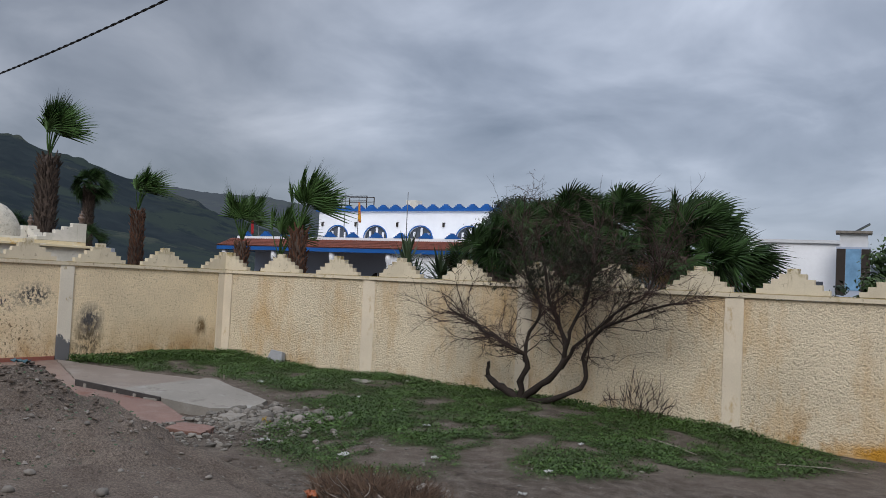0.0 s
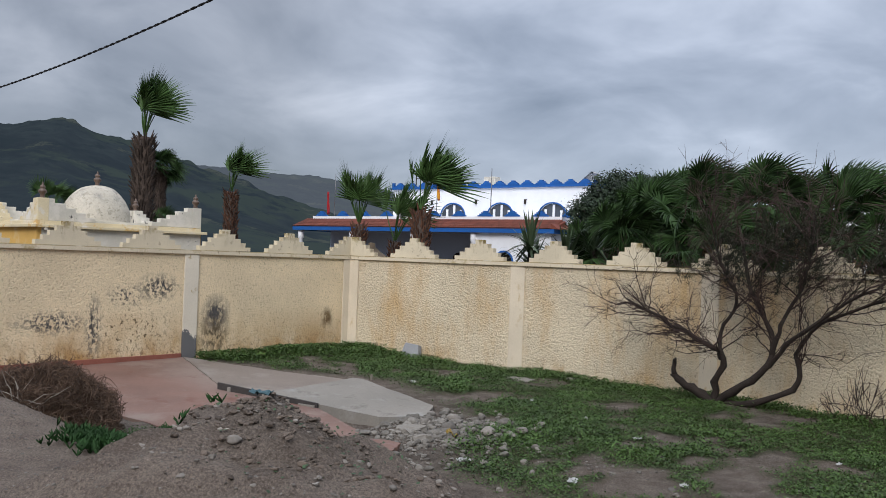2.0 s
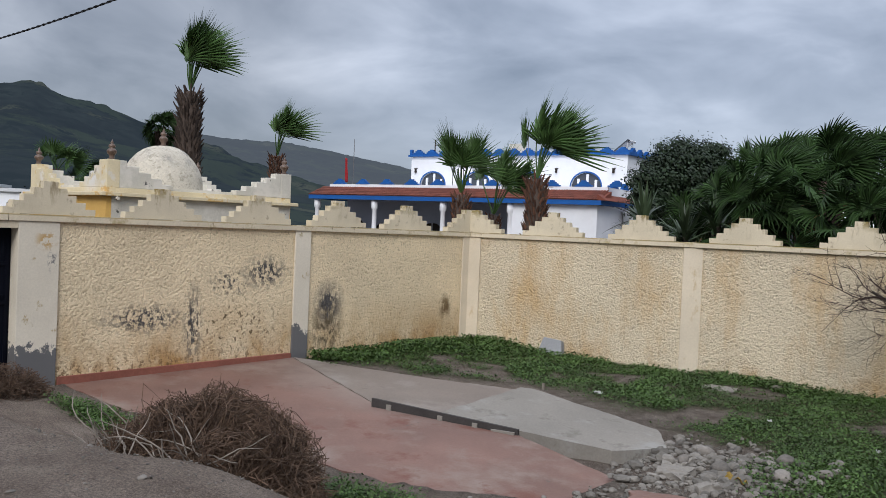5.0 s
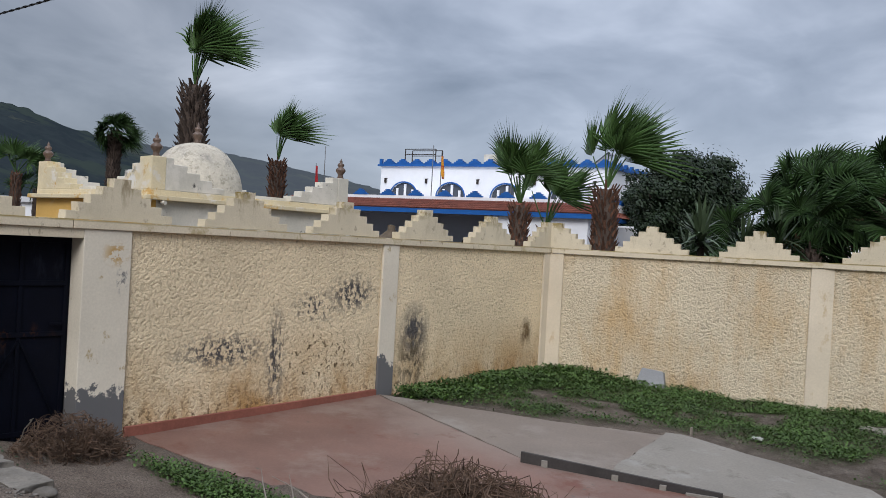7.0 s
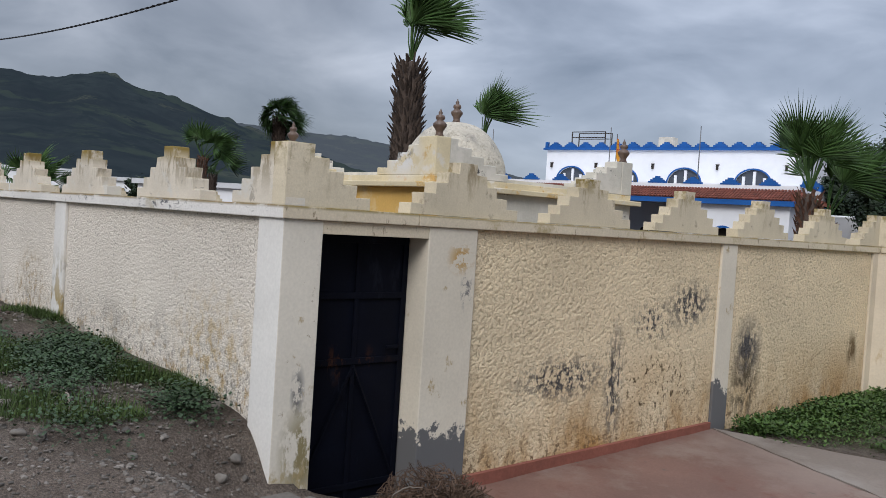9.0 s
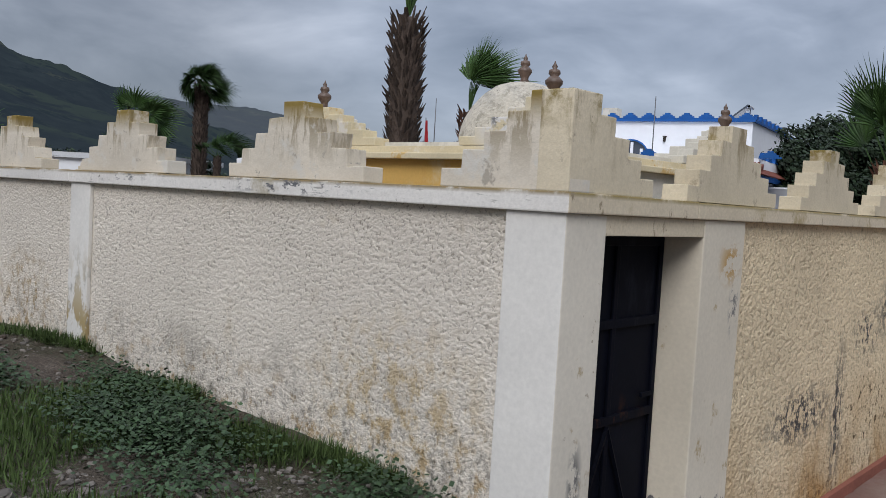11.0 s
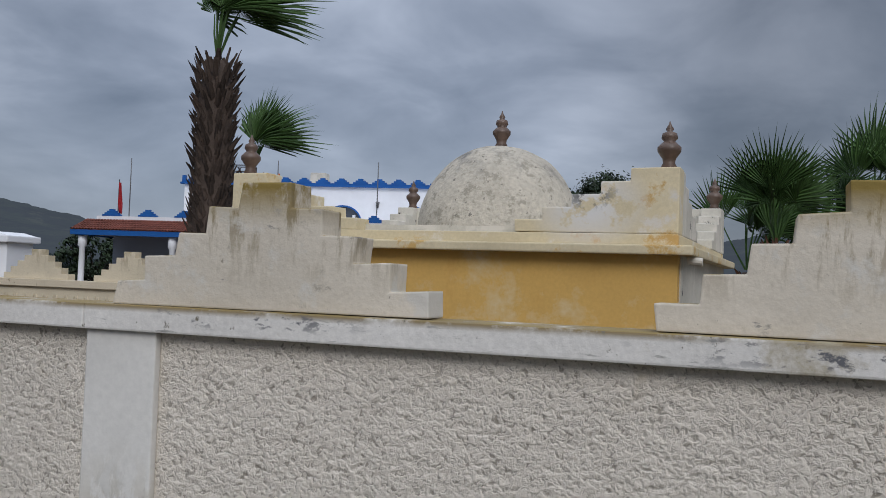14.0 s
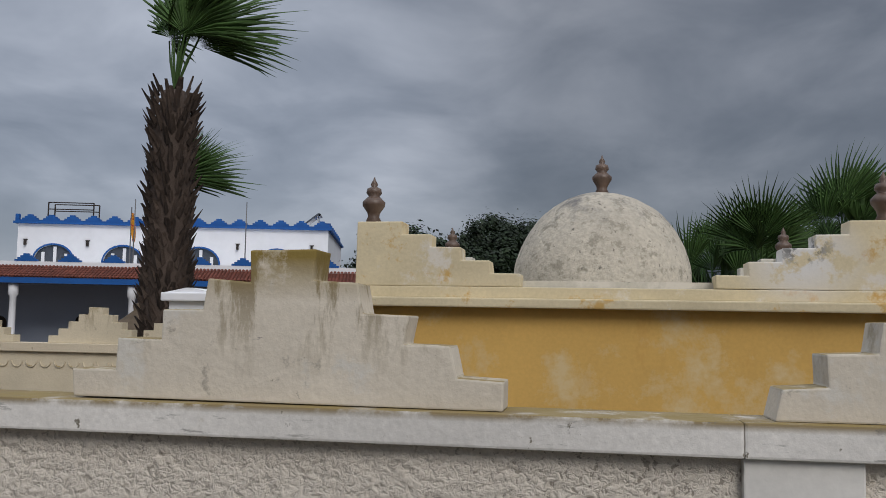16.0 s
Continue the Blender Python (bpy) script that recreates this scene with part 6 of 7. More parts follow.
# ---- shrubs and dry brush ----
def brush(name, at, radii, n, label, material, grey=0, up=0.5, thick=0.006, turns=0.5):
    x, y = at
    b = tagged(empty(name, (x, y, gz(x, y) - 0.04)), label, "bush")
    s = Soup()
    for i in range(n):
        a, rr = random.uniform(0, 6.283), math.sqrt(random.random())
        p = Vector((math.cos(a) * rr * radii[0] * 0.75, math.sin(a) * rr * radii[1] * 0.75, random.uniform(0.02, 0.55) * radii[2] * (1 - 0.5 * rr)))
        if turns > 1:
            # a rolled tangle: twigs curl through the whole mound
            w = Vector((random.gauss(0, 1), random.gauss(0, 1), abs(random.gauss(0, 1)))).normalized() * (random.random() ** 0.4) * 0.93
            p = Vector((w.x * radii[0], w.y * radii[1], w.z * radii[2]))
        d = Vector((random.gauss(0, 1), random.gauss(0, 1), random.gauss(0, 0.55))).normalized() if turns > 1 else Vector((math.cos(a) * 0.6 + random.gauss(0, 0.6), math.sin(a) * 0.6 + random.gauss(0, 0.6), random.gauss(up, 0.45))).normalized()
        pts, axis_ = [p], Vector((random.gauss(0, 1), random.gauss(0, 1), random.gauss(0, 1))).normalized()
        L = random.uniform(0.25, 0.75) * radii[2]
        for j in range(5):
            d = (Matrix.Rotation(random.uniform(0, turns), 3, axis_) @ d).normalized()
            q = pts[-1] + d * L / 5
            e = (q.x / radii[0]) ** 2 + (q.y / radii[1]) ** 2 + (q.z / radii[2]) ** 2
            lim = (0.80 + 0.42 * noise.noise(q * 2.1 + Vector((x, y, 0))) + random.uniform(0, 0.18)) ** 2 if turns > 1 else 1.0
            if e > lim:
                q = q * math.sqrt(lim / e)
            q.z = max(q.z, 0.0)
            pts.append(q)
        s.tube(pts, [thick, thick, thick * 0.8, thick * 0.7, thick * 0.5, thick * 0.3], 3)
    s.make("twig_tangle", material, b)
    if grey:
        s = Soup()
        for i in range(grey):
            a = random.uniform(3.6, 6.0)
            p = Vector((math.cos(a) * radii[0] * 0.55, math.sin(a) * radii[1] * 0.75, random.uniform(0.2, 0.6) * radii[2]))
            pts, _ = wander(p, Vector((random.gauss(0, 1), random.gauss(-0.3, 0.5), random.gauss(0.15, 0.5))).normalized(), random.uniform(0.3, 0.8), 6, 0.22, 0)
            s.tube(pts, [0.007, 0.007, 0.006, 0.006, 0.005, 0.004, 0.002], 4)
        s.make("bleached_tangle", m_drygrey, b)
    return b


random.seed(13)
brush("dry_bush", (-14.32, 4.02), (1.22, 1.15, 1.18), 8500, "rounded dry brown tumbleweed bush beside the slab", m_dry, 150, 0.05, 0.0048, 1.3)
brush("dry_bush", (-18.82, 3.86), (0.48, 0.68, 0.44), 1300, "small dry brown bush before the gate", m_dry, 1, 0.3, 0.0045, 1.1)
brush("dry_brush_patch", (-7.2, 7.2), (1.35, 0.80, 0.42), 1700, "low sprawling dry brown brush in the grass", m_dry, 10, 0.7, 0.0045, 0.4)
brush("bare_shrub", (-8.0, 14.45), (0.75, 0.6, 1.1), 90, "thin bare shrub standing against the wall", m_twig, 0, 0.9, 0.007, 0.25)


def leaf_cloud(name, pts, size, material, label, up=0.55, kind="stuff", lift=(0.0, 0.1), cat="ground cover", long=1.0, wide=0.42):
    """Small leaves, each a tilted diamond, over given ground points."""
    n = len(pts)
    L = size * rng.uniform(0.55, 1.35, n)
    az = rng.uniform(0, 2 * np.pi, n)
    tl = rng.uniform(-0.2, 1.0, n) * up
    z = ground_z(pts[:, 0], pts[:, 1]) + rng.uniform(lift[0], lift[1], n)
    c = np.stack([pts[:, 0], pts[:, 1], z], -1)
    d = np.stack([np.cos(az) * np.cos(tl), np.sin(az) * np.cos(tl), np.sin(tl)], -1)
    sd = np.stack([-np.sin(az), np.cos(az), rng.uniform(-0.5, 0.5, n)], -1)
    a, b = c, c + d * L[:, None] * long
    m1 = c + d * (L * 0.5 * long)[:, None] + sd * (L * wide)[:, None]
    m2 = c + d * (L * 0.5 * long)[:, None] - sd * (L * wide)[:, None]
    V = np.stack([a, m1, b, m2], 1).reshape(-1, 3)
    me = bpy.data.meshes.new(name)
    me.vertices.add(4 * n)
    me.vertices.foreach_set("co", V.astype(np.float32).ravel())
    me.loops.add(4 * n)
    me.loops.foreach_set("vertex_index", np.arange(4 * n, dtype=np.int32))
    me.polygons.add(n)
    me.polygons.foreach_set("loop_start", np.arange(0, 4 * n, 4, dtype=np.int32))
    me.update(calc_edges=True)
    me.materials.append(material)
    return tagged(new(name, me), label, cat, kind=kind)


def sample(n, x0, x1, y0, y1, weight):
    P = np.stack([rng.uniform(x0, x1, n), rng.uniform(y0, y1, n)], -1)
    return P[rng.random(n) < weight(P[:, 0], P[:, 1])]


P = sample(800000, -19.4, -3.5, 6.5, 15.2, lambda x, y: grass_mask(x, y) ** 1.4 * 0.75 * (y < wall_line(x) - 0.03) * (1 - in_poly(x, y, SLAB_ALL)) * (0.35 + 0.65 * vnoise(x, y, 1.3, 40)))
leaf_cloud("yard_weeds", P, 0.026, m_weed, "low green weeds covering the yard", 1.1, lift=(0, 0.04))
P = sample(190000, -19.4, -4.0, 7.0, 15.2, lambda x, y: grass_mask(x, y) * (y < wall_line(x) - 0.03) * (1 - in_poly(x, y, SLAB_ALL)) * smooth(0.55, 0.75, vnoise(x, y, 0.9, 41)))
leaf_cloud("yard_tufts", P, 0.034, m_weed, "taller leafy tufts of weeds in the yard", 1.1, lift=(0, 0.09))
P = sample(190000, -19.3, -5.2, 10.5, 15.2, lambda x, y: np.exp(-((wall_line(x) - 0.35 - y) / 0.45) ** 2) * (y < wall_line(x) - 0.04) * 0.8 * smooth(0.38, 0.6, vnoise(x, y, 0.9, 44)))
leaf_cloud("wall_foot_weeds", P, 0.040, m_weed, "leafy weeds along the foot of the wall", 1.1, lift=(0, 0.10))
P = sample(45000, -19.35, -17.6, 8.9, 13.3, lambda x, y: np.exp(-((x + 19.2) / 0.35) ** 2) + 0.9 * np.exp(-(((x + 18.9) / 0.7) ** 2 + ((y - 12.5) / 0.8) ** 2)))
leaf_cloud("corner_weeds", P, 0.042, m_weed, "thick leafy weeds in the wall corner", 1.1, lift=(0, 0.15))
P = sample(170000, -19.2, -9.0, 3.6, 6.0, lambda x, y: smooth(0.3, 0.8, np.exp(-(((x + 17.2) / 1.4) ** 2 + ((y - 4.5 - 0.1 * (x + 17)) / 0.30) ** 2)) + np.exp(-(((x + 13.0) / 1.3) ** 2 + ((y - 5.22) / 0.48) ** 2))) * (1 - in_poly(x, y, SLAB_ALL)))
leaf_cloud("slab_edge_weeds", P, 0.030, m_weed, "bright weeds along the edge of the slab", 1.0, lift=(0, 0.10))


def clumps(name, spec, size, material, label, h):
    pts, lifts = [], []
    for cx, cy, rx, ry, n in spec:
        q = rng.normal(0, 0.48, (n, 2)).clip(-1.1, 1.1) * [rx, ry] + [cx, cy]
        pts.append(q[q[:, 1] < np.where(q[:, 0] < -19.5, 2.82, 99)])
    P = np.concatenate(pts)
    ob = leaf_cloud(name, P, size, material, label, 0.75, lift=(0.01, h))
    return ob


clumps("mallow_weeds", [(-21.75, 2.22, 0.75, 0.40, 6500), (-23.3, 1.95, 0.55, 0.20, 1300), (-20.15, 2.50, 0.35, 0.28, 1500), (-24.9, 1.75, 0.5, 0.2, 700), (-22.6, 2.55, 0.6, 0.22, 1500), (-20.9, 1.85, 0.5, 0.3, 900), (-19.9, 1.7, 0.4, 0.4, 500), (-26.6, 1.9, 0.6, 0.3, 600), (-29.0, 2.0, 0.8, 0.4, 400)],
       0.030, m_weed_b, "leafy grey-green mallow weeds at the wall foot", 0.15)
P = sample(260000, -26.5, -20.0, 1.3, 2.84, lambda x, y: smooth(0.40, 0.62, vnoise(x, y, 1.6, 52)) * (0.22 + np.exp(-((2.75 - y) / 0.3) ** 2)) * smooth(-25.2, -23.8, x))
leaf_cloud("bank_grass", P, 0.075, m_grass, "short yellow-green grass on the bank", 1.5, lift=(-0.02, 0.01), long=1.3, wide=0.045)
P = sample(9000, -20.0, 1.0, 0.8, 4.5, lambda x, y: smooth(0.66, 0.85, vnoise(x, y, 0.9, 60)) * 0.9)
leaf_cloud("track_weeds", P, 0.030, m_weed_b, "sparse small weeds on the sandy track", 0.7, lift=(0, 0.03))


# fleshy groundcover at the edge of the track
random.seed(17)
suc = Soup()
for i in range(2800):
    cx, cy = random.gauss(-9.85, 0.33), random.gauss(3.22, 0.20)
    base = Vector((cx, cy, gz(cx, cy) + random.uniform(0.0, 0.07)))
    for j in range(4):
        a = random.uniform(0, 6.283)
        d = Vector((math.cos(a) * 0.6, math.sin(a) * 0.6, random.uniform(0.4, 1.1))).normalized()
        L = random.uniform(0.05, 0.10)
        suc.tube([base, base + d * L * 0.6, base + d * L], [0.006, 0.008, 0.002], 3)
o = suc.make("succulent_mat", m_succ, None)
tagged(o, "dark green fleshy-leaved succulent mat", "succulent", kind="stuff")

# ---- slabs ----
def slab(name, outline, z_at, thick, material, label):
    bm = bmesh.new()
    n = len(outline)
    fine = []
    for i in range(n):
        a, b = outline[i], outline[(i + 1) % n]
        k = max(1, int(math.hypot(b[0] - a[0], b[1] - a[1]) / 0.18))
        for j in range(k):
            t = j / k
            w = 0.0 if j == 0 else 0.02
            fine.append((a[0] + (b[0] - a[0]) * t + random.uniform(-w, w), a[1] + (b[1] - a[1]) * t + random.uniform(-w, w)))
    top = [bm.verts.new((x, y, z_at(x, y))) for x, y in fine]
    bot = [bm.verts.new((x, y, z_at(x, y) - thick)) for x, y in fine]
    bm.faces.new(top)
    m = len(fine)
    for i in range(m):
        bm.faces.new((bot[i], bot[(i + 1) % m], top[(i + 1) % m], top[i]))
    bmesh.ops.recalc_face_normals(bm, faces=bm.faces)
    return tagged(link(name, bm, material), label, "slab", kind="structure")


random.seed(3)
slab("paving_red", SLAB_RED, lambda x, y: -0.19 - 0.048 * (x + 19.4) + 0.023 * (y - 7.7), 0.34, m_redslab, "worn red-oxide concrete slab with broken edge")
slab("paving_path", SLAB_PATH, lambda x, y: -0.183 - 0.048 * (x + 19.4) + 0.023 * (y - 7.7), 0.34, m_path, "grey-brown concrete path along the yard")
slab("paving_grey", SLAB_GREY, lambda x, y: -0.14 - 0.048 * (x + 19.4) + 0.023 * (y - 7.7), 0.40, m_conc, "pale grey concrete slab with a cracked edge")
kerb = tagged(empty("plank_edging", (-16.32, 7.74, -0.335), math.degrees(math.atan2(0.62, 2.02))), "dark weathered plank edging with short pegs", "edging")
part("plank", prism([(0, -0.03), (2.14, -0.14), (2.14, -0.012), (0, 0.115)], -0.03, 0.012, "xz", 0.004), m_plank, kerb)
for u in (0.28, 1.05, 1.55):
    part("peg", boxed((u - 0.035, -0.055, -0.08 - u * 0.05), (u + 0.035, -0.031, 0.075 - u * 0.055), 0.004), m_conc, kerb)
part("end_block", boxed((1.78, -0.06, -0.12), (2.1, -0.031, -0.05), 0.004), m_conc, kerb)

# ---- stones ----
_ico = bmesh.new()
bmesh.ops.create_icosphere(_ico, subdivisions=2, radius=1.0)
ICO_V = np.array([v.co[:] for v in _ico.verts])
_ico.faces.ensure_lookup_table()
ICO_F = np.array([[v.index for v in f.verts] for f in _ico.faces])
_ico.free()
_ico = bmesh.new()
bmesh.ops.create_icosphere(_ico, subdivisions=1, radius=1.0)
CHIP_V = np.array([v.co[:] for v in _ico.verts])
CHIP_F = np.array([[v.index for v in f.verts] for f in _ico.faces])
_ico.free()


def gravel(name, P, size, material, label):
    """Angular chips of stone strewn over the ground."""
    n, m = len(P), len(CHIP_V)
    r = size[0] + (size[1] - size[0]) * rng.random(n) ** 2.6
    a = rng.uniform(0, 6.283, n)
    v = CHIP_V[None] * rng.uniform(0.62, 1.2, (n, m, 1)) * np.stack([r * rng.uniform(0.8, 1.3, n), r * rng.uniform(0.6, 1.0, n), r * rng.uniform(0.4, 0.8, n)], -1)[:, None, :]
    c, q = np.cos(a)[:, None], np.sin(a)[:, None]
    z = ground_z(P[:, 0], P[:, 1]) + r * 0.22
    V = np.stack([v[..., 0] * c - v[..., 1] * q + P[:, :1], v[..., 0] * q + v[..., 1] * c + P[:, 1:], v[..., 2] + z[:, None]], -1).reshape(-1, 3)
    F = (CHIP_F[None] + (np.arange(n) * m)[:, None, None]).reshape(-1, 3)
    return tagged(quick(name, V.tolist(), F.tolist(), material), label, "gravel", kind="stuff")


def stones(name, P, size, material, label, flat=0.65, sink=0.3, kind="stuff"):
    vs, fs = [], []
    for i, (x, y) in enumerate(P):
        r = size[0] + (size[1] - size[0]) * rng.random() ** 2.4
        sc = np.array([1, rng.uniform(0.6, 1.0), flat * rng.uniform(0.6, 1.1)]) * r
        v = ICO_V * rng.uniform(0.84, 1.10, (len(ICO_V), 1)) * (1 + 0.3 * np.sin(ICO_V @ rng.normal(0, 1.6, (3, 1)) + rng.uniform(0, 6))) * sc
        a = rng.uniform(0, 6.283)
        t = rng.uniform(-0.4, 0.4)
        R = np.array([[math.cos(a), -math.sin(a), 0], [math.sin(a), math.cos(a), 0], [0, 0, 1]]) @ np.array([[1, 0, 0], [0, math.cos(t), -math.sin(t)], [0, math.sin(t), math.cos(t)]])
        v = v @ R.T + [x, y, gz(x, y) + sc[2] * (1 - 2 * sink) * 0.9]
        k = len(vs)
        vs.extend(v.tolist())
        fs.extend((ICO_F + k).tolist())
    return tagged(quick(name, vs, fs, material), label, "stones", kind=kind)


P = np.stack([rng.normal(-7.4, 1.0, 420), rng.normal(2.7, 0.8, 420)], -1)
stones("heap_pebbles", P, (0.006, 0.026), m_stone, "pebbles and clods on the sand heap")
P = np.stack([rng.normal(-7.95, 0.62, 700), rng.normal(3.36, 0.36, 700)], -1)
stones("heap_clods", P, (0.006, 0.034), m_clod, "brown earth clods on top of the heap")
P = sample(26000, -29.0, -15.5, -0.5, 2.82, lambda x, y: (0.25 + 0.75 * smooth(0.35, 0.65, vnoise(x, y, 1.1, 71))) * np.where(x < -19.5, 1.0, 0.7))
gravel("bank_chips", P, (0.005, 0.024), m_gravel, "fine grey gravel and chips on the bank")
P = sample(9000, -15.5, 2.0, -0.5, 4.6, lambda x, y: smooth(0.4, 0.7, vnoise(x, y, 0.8, 72)))
gravel("track_chips", P, (0.004, 0.016), m_gravel, "small chips of stone on the sandy track")
P = sample(9000, -12.5, -2.0, 4.6, 9.5, lambda x, y: smooth(0.42, 0.7, vnoise(x, y, 0.9, 73)) * (1 - in_poly(x, y, SLAB_ALL)))
gravel("yard_chips", P, (0.005, 0.026), m_gravel, "chips of stone and earth in the yard")
P = sample(5000, -13.6, -10.6, 6.0, 10.6, lambda x, y: np.exp(-(((x + 12.0) / 0.8) ** 2 + ((y - 8.7) / 1.1) ** 2)) * (1 - in_poly(x, y, SLAB_ALL)))
gravel("rubble_grit", P, (0.012, 0.06), m_rubble, "broken concrete grit round the slab edge")
P = np.stack([rng.uniform(-29, 1, 700), rng.uniform(-1.0, 2.7, 700)], -1)
stones("track_pebbles", P, (0.006, 0.03), m_stone, "small pebbles on the track")
P = np.stack([rng.normal(-20.6, 0.9, 70), rng.normal(1.6, 0.45, 70)], -1)
stones("bank_gravel", P[P[:, 1] < 2.7], (0.012, 0.06), m_stone, "loose stones on the bank by the gate")
P = np.stack([rng.uniform(-25, -16.5, 500), rng.uniform(0.3, 2.7, 500)], -1)
stones("bank_pebbles", P, (0.008, 0.034), m_stone, "fine gravel on the bank and track edge")
P = np.stack([rng.normal(-26.0, 1.3, 160), rng.normal(2.3, 0.25, 160)], -1)
stones("bank_clods", P[P[:, 1] < 2.75], (0.015, 0.06), m_brown_l, "dark clods of soil along the wall foot")
P = np.stack([rng.uniform(-13, -4, 220), rng.uniform(6.5, 11, 220)], -1)
stones("yard_pebbles", P, (0.012, 0.045), m_stone, "scattered pebbles among the weeds")
P = np.stack([rng.normal(-12.0, 0.6, 460), rng.normal(9.1, 0.5, 460)], -1)
stones("rubble_chips", P, (0.022, 0.095), m_rubble, "broken concrete rubble beside the slab", sink=0.22)
P = np.stack([rng.normal(-11.6, 0.55, 240), rng.normal(7.1, 0.6, 240)], -1)
stones("edge_rubble", P, (0.02, 0.085), m_rubble, "broken rubble along the slab edge", sink=0.25)
P = np.stack([rng.normal(-10.2, 0.8, 110), rng.normal(6.2, 0.5, 110)], -1)
stones("yard_clods", P, (0.02, 0.08), m_brown_l, "brown clods of earth near the slab")


def stone(x, y, r, flat, label="rounded pale grey stone", material=None, z=None):
    bm = bmesh.new()
    bmesh.ops.create_icosphere(bm, subdivisions=3, radius=r)
    o = Vector((x * 3.1, y * 2.7, r * 9))
    for v in bm.verts:
        k = 1 + 0.28 * noise.noise(v.co / r * 0.9 + o) + 0.06 * noise.noise(v.co / r * 3.5 + o)
        v.co = Vector((v.co.x * k, v.co.y * k * 0.78, v.co.z * k * flat))
    for f in bm.faces:
        f.smooth = True
    ob = link("stone", bm, material or m_stone)
    ob.matrix_world = pose(x, y, (gz(x, y) if z is None else z) + r * flat * 0.55, 0, 0, random.uniform(0, 360))
    return tagged(ob, label, "stone", "loose stones")


random.seed(41)
for x, y, r, fl in ((-5.3, 2.8, 0.055, 0.6), (-5.6, 2.3, 0.045, 0.6), (-6.0, 2.6, 0.04, 0.6), (-4.9, 2.2, 0.05, 0.6), (-6.9, 2.3, 0.035, 0.6), (-7.8, 2.9, 0.05, 0.6), (-8.6, 3.3, 0.06, 0.5),
                    (-19.60, 2.66, 0.055, 0.7), (-19.50, 2.50, 0.045, 0.8), (-19.9, 2.45, 0.035, 0.6), (-20.6, 1.4, 0.07, 0.5), (-19.9, 1.3, 0.05, 0.5), (-21.0, 1.0, 0.08, 0.4), (-20.1, 2.75, 0.06, 0.8),
                    (-6.9, 7.6, 0.09, 1.3), (-6.6, 7.75, 0.055, 1.3), (-11.3, 9.2, 0.13, 0.6), (-11.9, 9.0, 0.12, 0.7), (-12.4, 9.6, 0.11, 0.7), (-11.5, 9.8, 0.12, 0.6), (-11.0, 9.6, 0.10, 0.6), (-12.3, 8.9, 0.09, 0.7),
                    (-10.4, 9.2, 0.06, 0.7), (-10.1, 8.6, 0.07, 0.7), (-9.7, 8.3, 0.05, 0.7), (-24.8, 2.4, 0.05, 0.6), (-25.6, 2.2, 0.06, 0.6), (-13.4, 13.85, 0.10, 0.4), (-17.8, 3.1, 0.10, 0.5), (-17.2, 3.0, 0.13, 0.5)):
    stone(x, y, r, fl)

# broken pieces of slab
def chunk(x, y, w, d, h, turn, tilt, material, label):
    ob = link("slab_fragment", boxed((-w / 2, -d / 2, 0), (w / 2, d / 2, h), 0.012), material)
    bm = bmesh.new()
    bm.from_mesh(ob.data)
    bmesh.ops.subdivide_edges(bm, edges=[e for e in bm.edges if e.calc_length() > 0.06], cuts=4, use_grid_fill=True)
    for v in bm.verts:
        o = Vector((x, y, 0))
        v.co += Vector((noise.noise(v.co * 9 + o), noise.noise(v.co * 9 + o.yxz), 0.5 * noise.noise(v.co * 12 + o))) * 0.06
    bm.to_mesh(ob.data)
    bm.free()
    ob.matrix_world = pose(x, y, gz(x, y) - 0.02, tilt, tilt * 0.5, turn)
    return tagged(ob, label, "rubble", "slab fragments")


chunk(-11.75, 7.45, 0.62, 0.42, 0.10, 30, 6, m_redslab, "broken red concrete slab fragment")
chunk(-11.4, 6.7, 0.40, 0.30, 0.09, 70, -8, m_redslab, "broken red concrete slab fragment")
chunk(-12.2, 8.5, 0.35, 0.30, 0.09, 10, 9, m_conc, "broken grey concrete fragment")
chunk(-11.7, 8.3, 0.30, 0.22, 0.10, 55, -10, m_conc, "broken grey concrete fragment")
chunk(-17.0, 2.75, 0.75, 0.42, 0.12, 20, 6, m_conc, "broken grey concrete fragment")
for x, y, w, d, h, turn, tilt in ((-19.12, 2.98, 0.42, 0.36, 0.08, 12, 4), (-18.66, 2.99, 0.46, 0.34, 0.09, -6, -5), (-18.12, 3.02, 0.58, 0.32, 0.09, 5, 3),
                                  (-18.35, 2.66, 0.24, 0.20, 0.11, 40, 11), (-18.95, 2.62, 0.22, 0.16, 0.09, 65, -9), (-17.70, 2.80, 0.20, 0.17, 0.10, 25, 14)):
    chunk(x, y, w, d, h, turn, tilt, m_rubble, "broken dirty concrete fragment beside the gate")
chunk(-16.4, 2.85, 0.50, 0.36, 0.10, 50, -6, m_conc, "broken grey concrete fragment")
chunk(-13.9, 12.9, 0.50, 0.28, 0.05, 10, 3, m_conc, "flat grey concrete fragment in the grass")

blk = link("stone_block", prism([(-0.24, 0), (0.26, 0), (0.22, 0.30), (-0.16, 0.33)], -0.07, 0.07, "xz", 0.012, 0.006), m_granite)
blk.matrix_world = pose(-17.58, 13.33, gz(-17.58, 13.33) - 0.02, -16, 0, 12)
tagged(blk, "grey cut stone block leaning at the wall foot", "stone block")

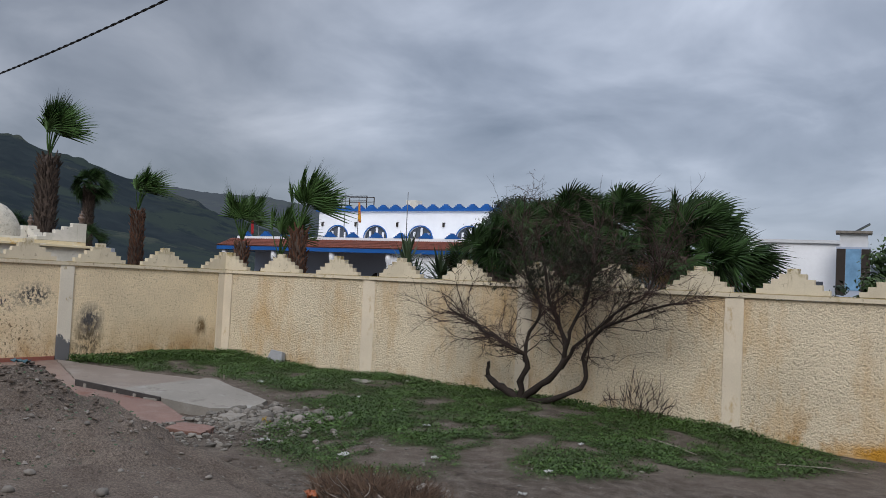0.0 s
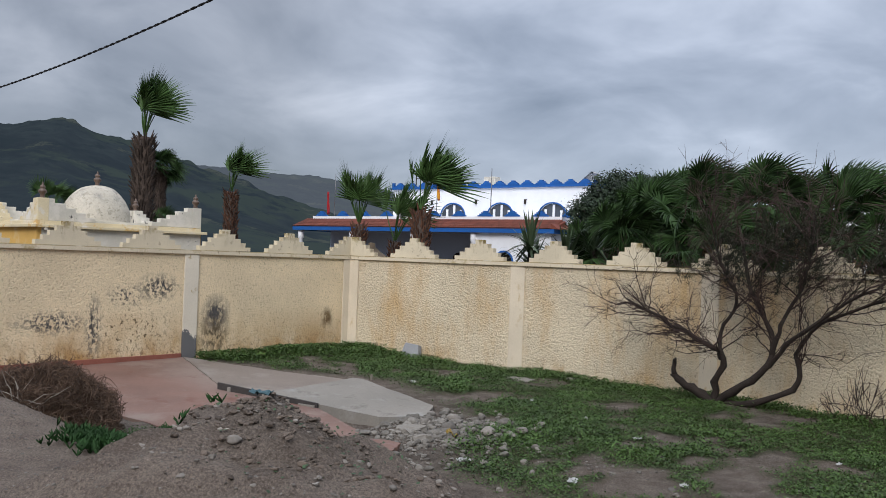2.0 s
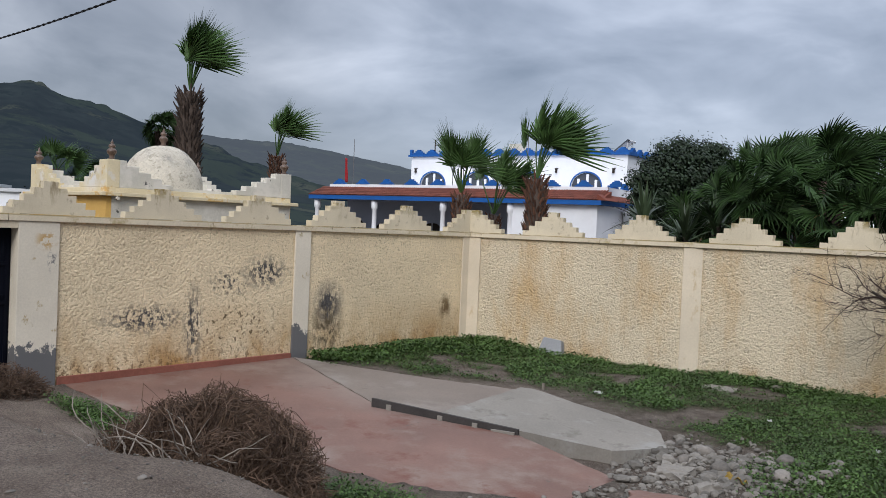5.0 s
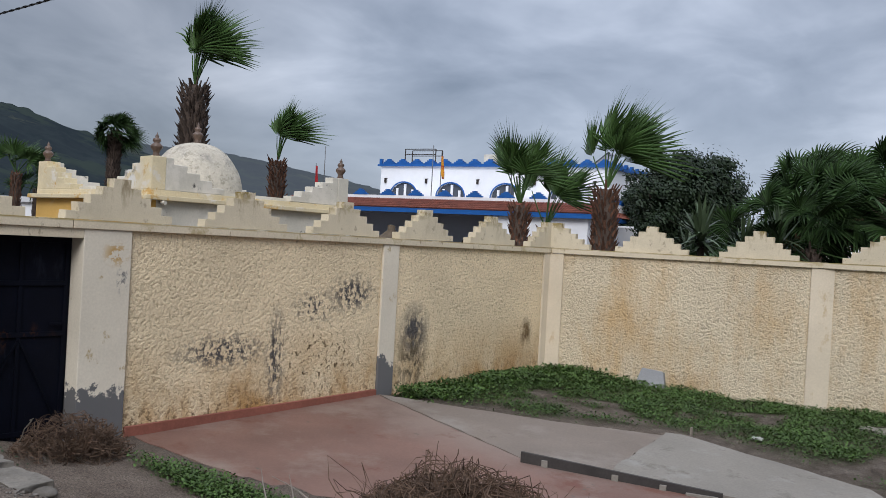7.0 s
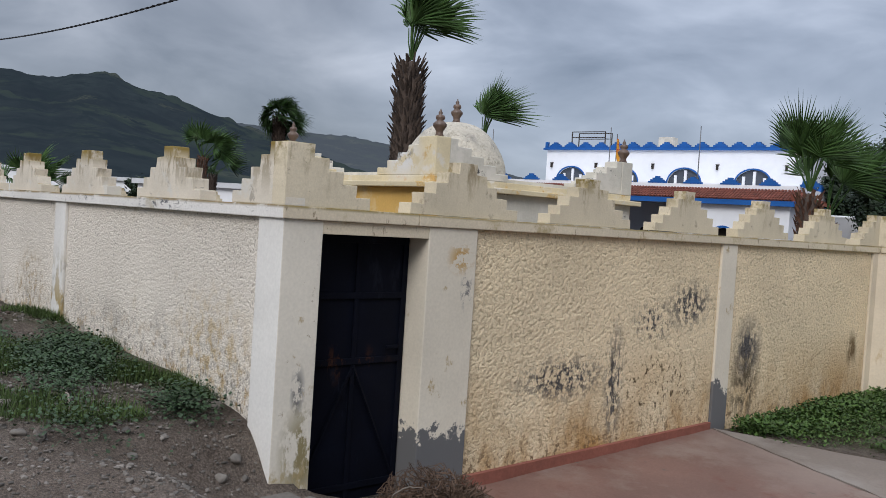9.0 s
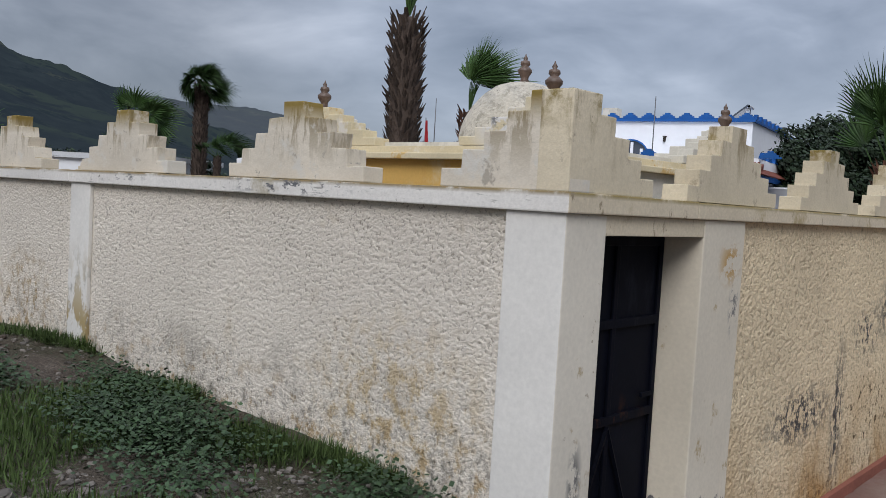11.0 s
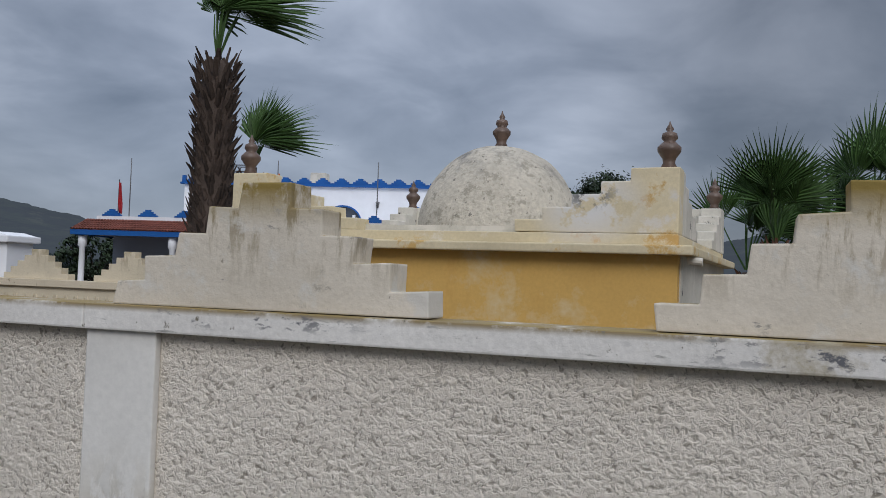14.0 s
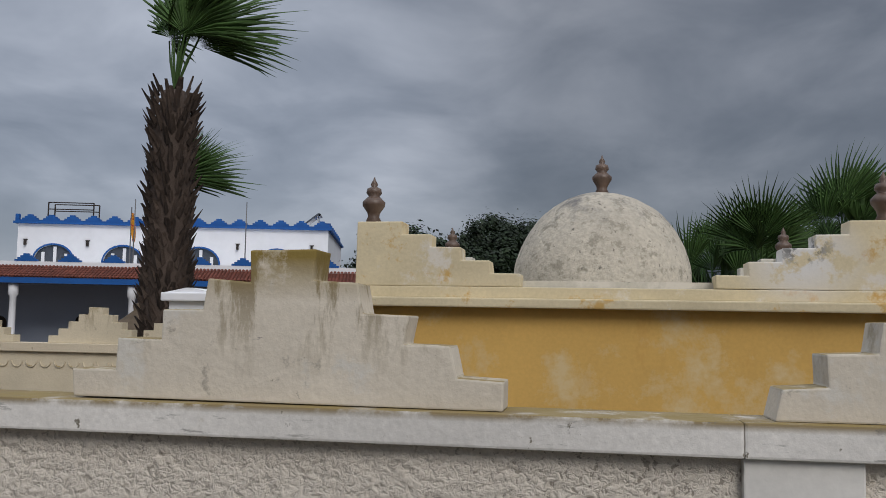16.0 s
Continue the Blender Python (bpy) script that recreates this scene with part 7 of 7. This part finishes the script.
# ---- litter ----
def scrap(name, x, y, w, d, material, label, z=None, amp=0.04):
    bm = bmesh.new()
    bmesh.ops.create_grid(bm, x_segments=7, y_segments=5, size=0.5)
    for v in bm.verts:
        v.co = Vector((v.co.x * w, v.co.y * d, 0.02 + amp * (0.6 + noise.noise(Vector((v.co.x * 5 + x, v.co.y * 5 + y, 2))))))
    ob = link(name, bm, material)
    ob.matrix_world = pose(x, y, gz(x, y) if z is None else z, 0, 0, random.uniform(0, 180))
    m_ = ob.modifiers.new("thickness", "SOLIDIFY")
    m_.thickness = 0.006
    return tagged(ob, label, "litter")


scrap("plastic_bag", -8.30, 3.42, 0.16, 0.10, m_bluebag, "crumpled blue plastic scrap on the heap", amp=0.05)
scrap("plastic_bag", -11.67, 8.8, 0.36, 0.11, m_yelbag, "torn yellow plastic strip on the rubble", amp=0.07)
scrap("plastic_bag", -7.6, 6.5, 0.26, 0.12, m_orange, "crushed orange plastic in the dry brush", amp=0.08)
for x, y, w in ((-9.7, 10.6, 0.12), (-8.0, 9.0, 0.10), (-9.0, 8.2, 0.22), (-10.6, 8.0, 0.18), (-12.5, 11.6, 0.10), (-7.2, 11.4, 0.10), (-6.5, 9.6, 0.12), (-14.9, 11.0, 0.14), (-6.0, 8.4, 0.11), (-18.0, 2.2, 0.16), (-10.9, 11.0, 0.09), (-24.0, 1.5, 0.07)):
    scrap("paper_scrap", x, y, w, w * 0.5, m_paper, "small scrap of pale paper litter", amp=0.04)
for p, q in (((-4.9, 13.2), (-3.9, 14.1)), ((-6.9, 13.0), (-5.9, 12.6)), ((-20.9, 1.9), (-20.3, 1.75))):
    s = Soup()
    mid = ((p[0] + q[0]) / 2 + 0.05, (p[1] + q[1]) / 2)
    s.tube([(p[0], p[1], gz(*p) + 0.03), (mid[0], mid[1], gz(*mid) + 0.05), (q[0], q[1], gz(*q) + 0.03)], [0.012, 0.012, 0.007], 6)
    tagged(s.make("stick", m_drygrey, None, True), "thin bleached stick lying on the ground", "stick", "fallen sticks")
peg = tagged(link("marker_peg", boxed((-15.62, 10.56, -0.5), (-15.59, 10.59, -0.18), 0.004), m_drygrey), "thin wooden peg at the slab corner", "peg")
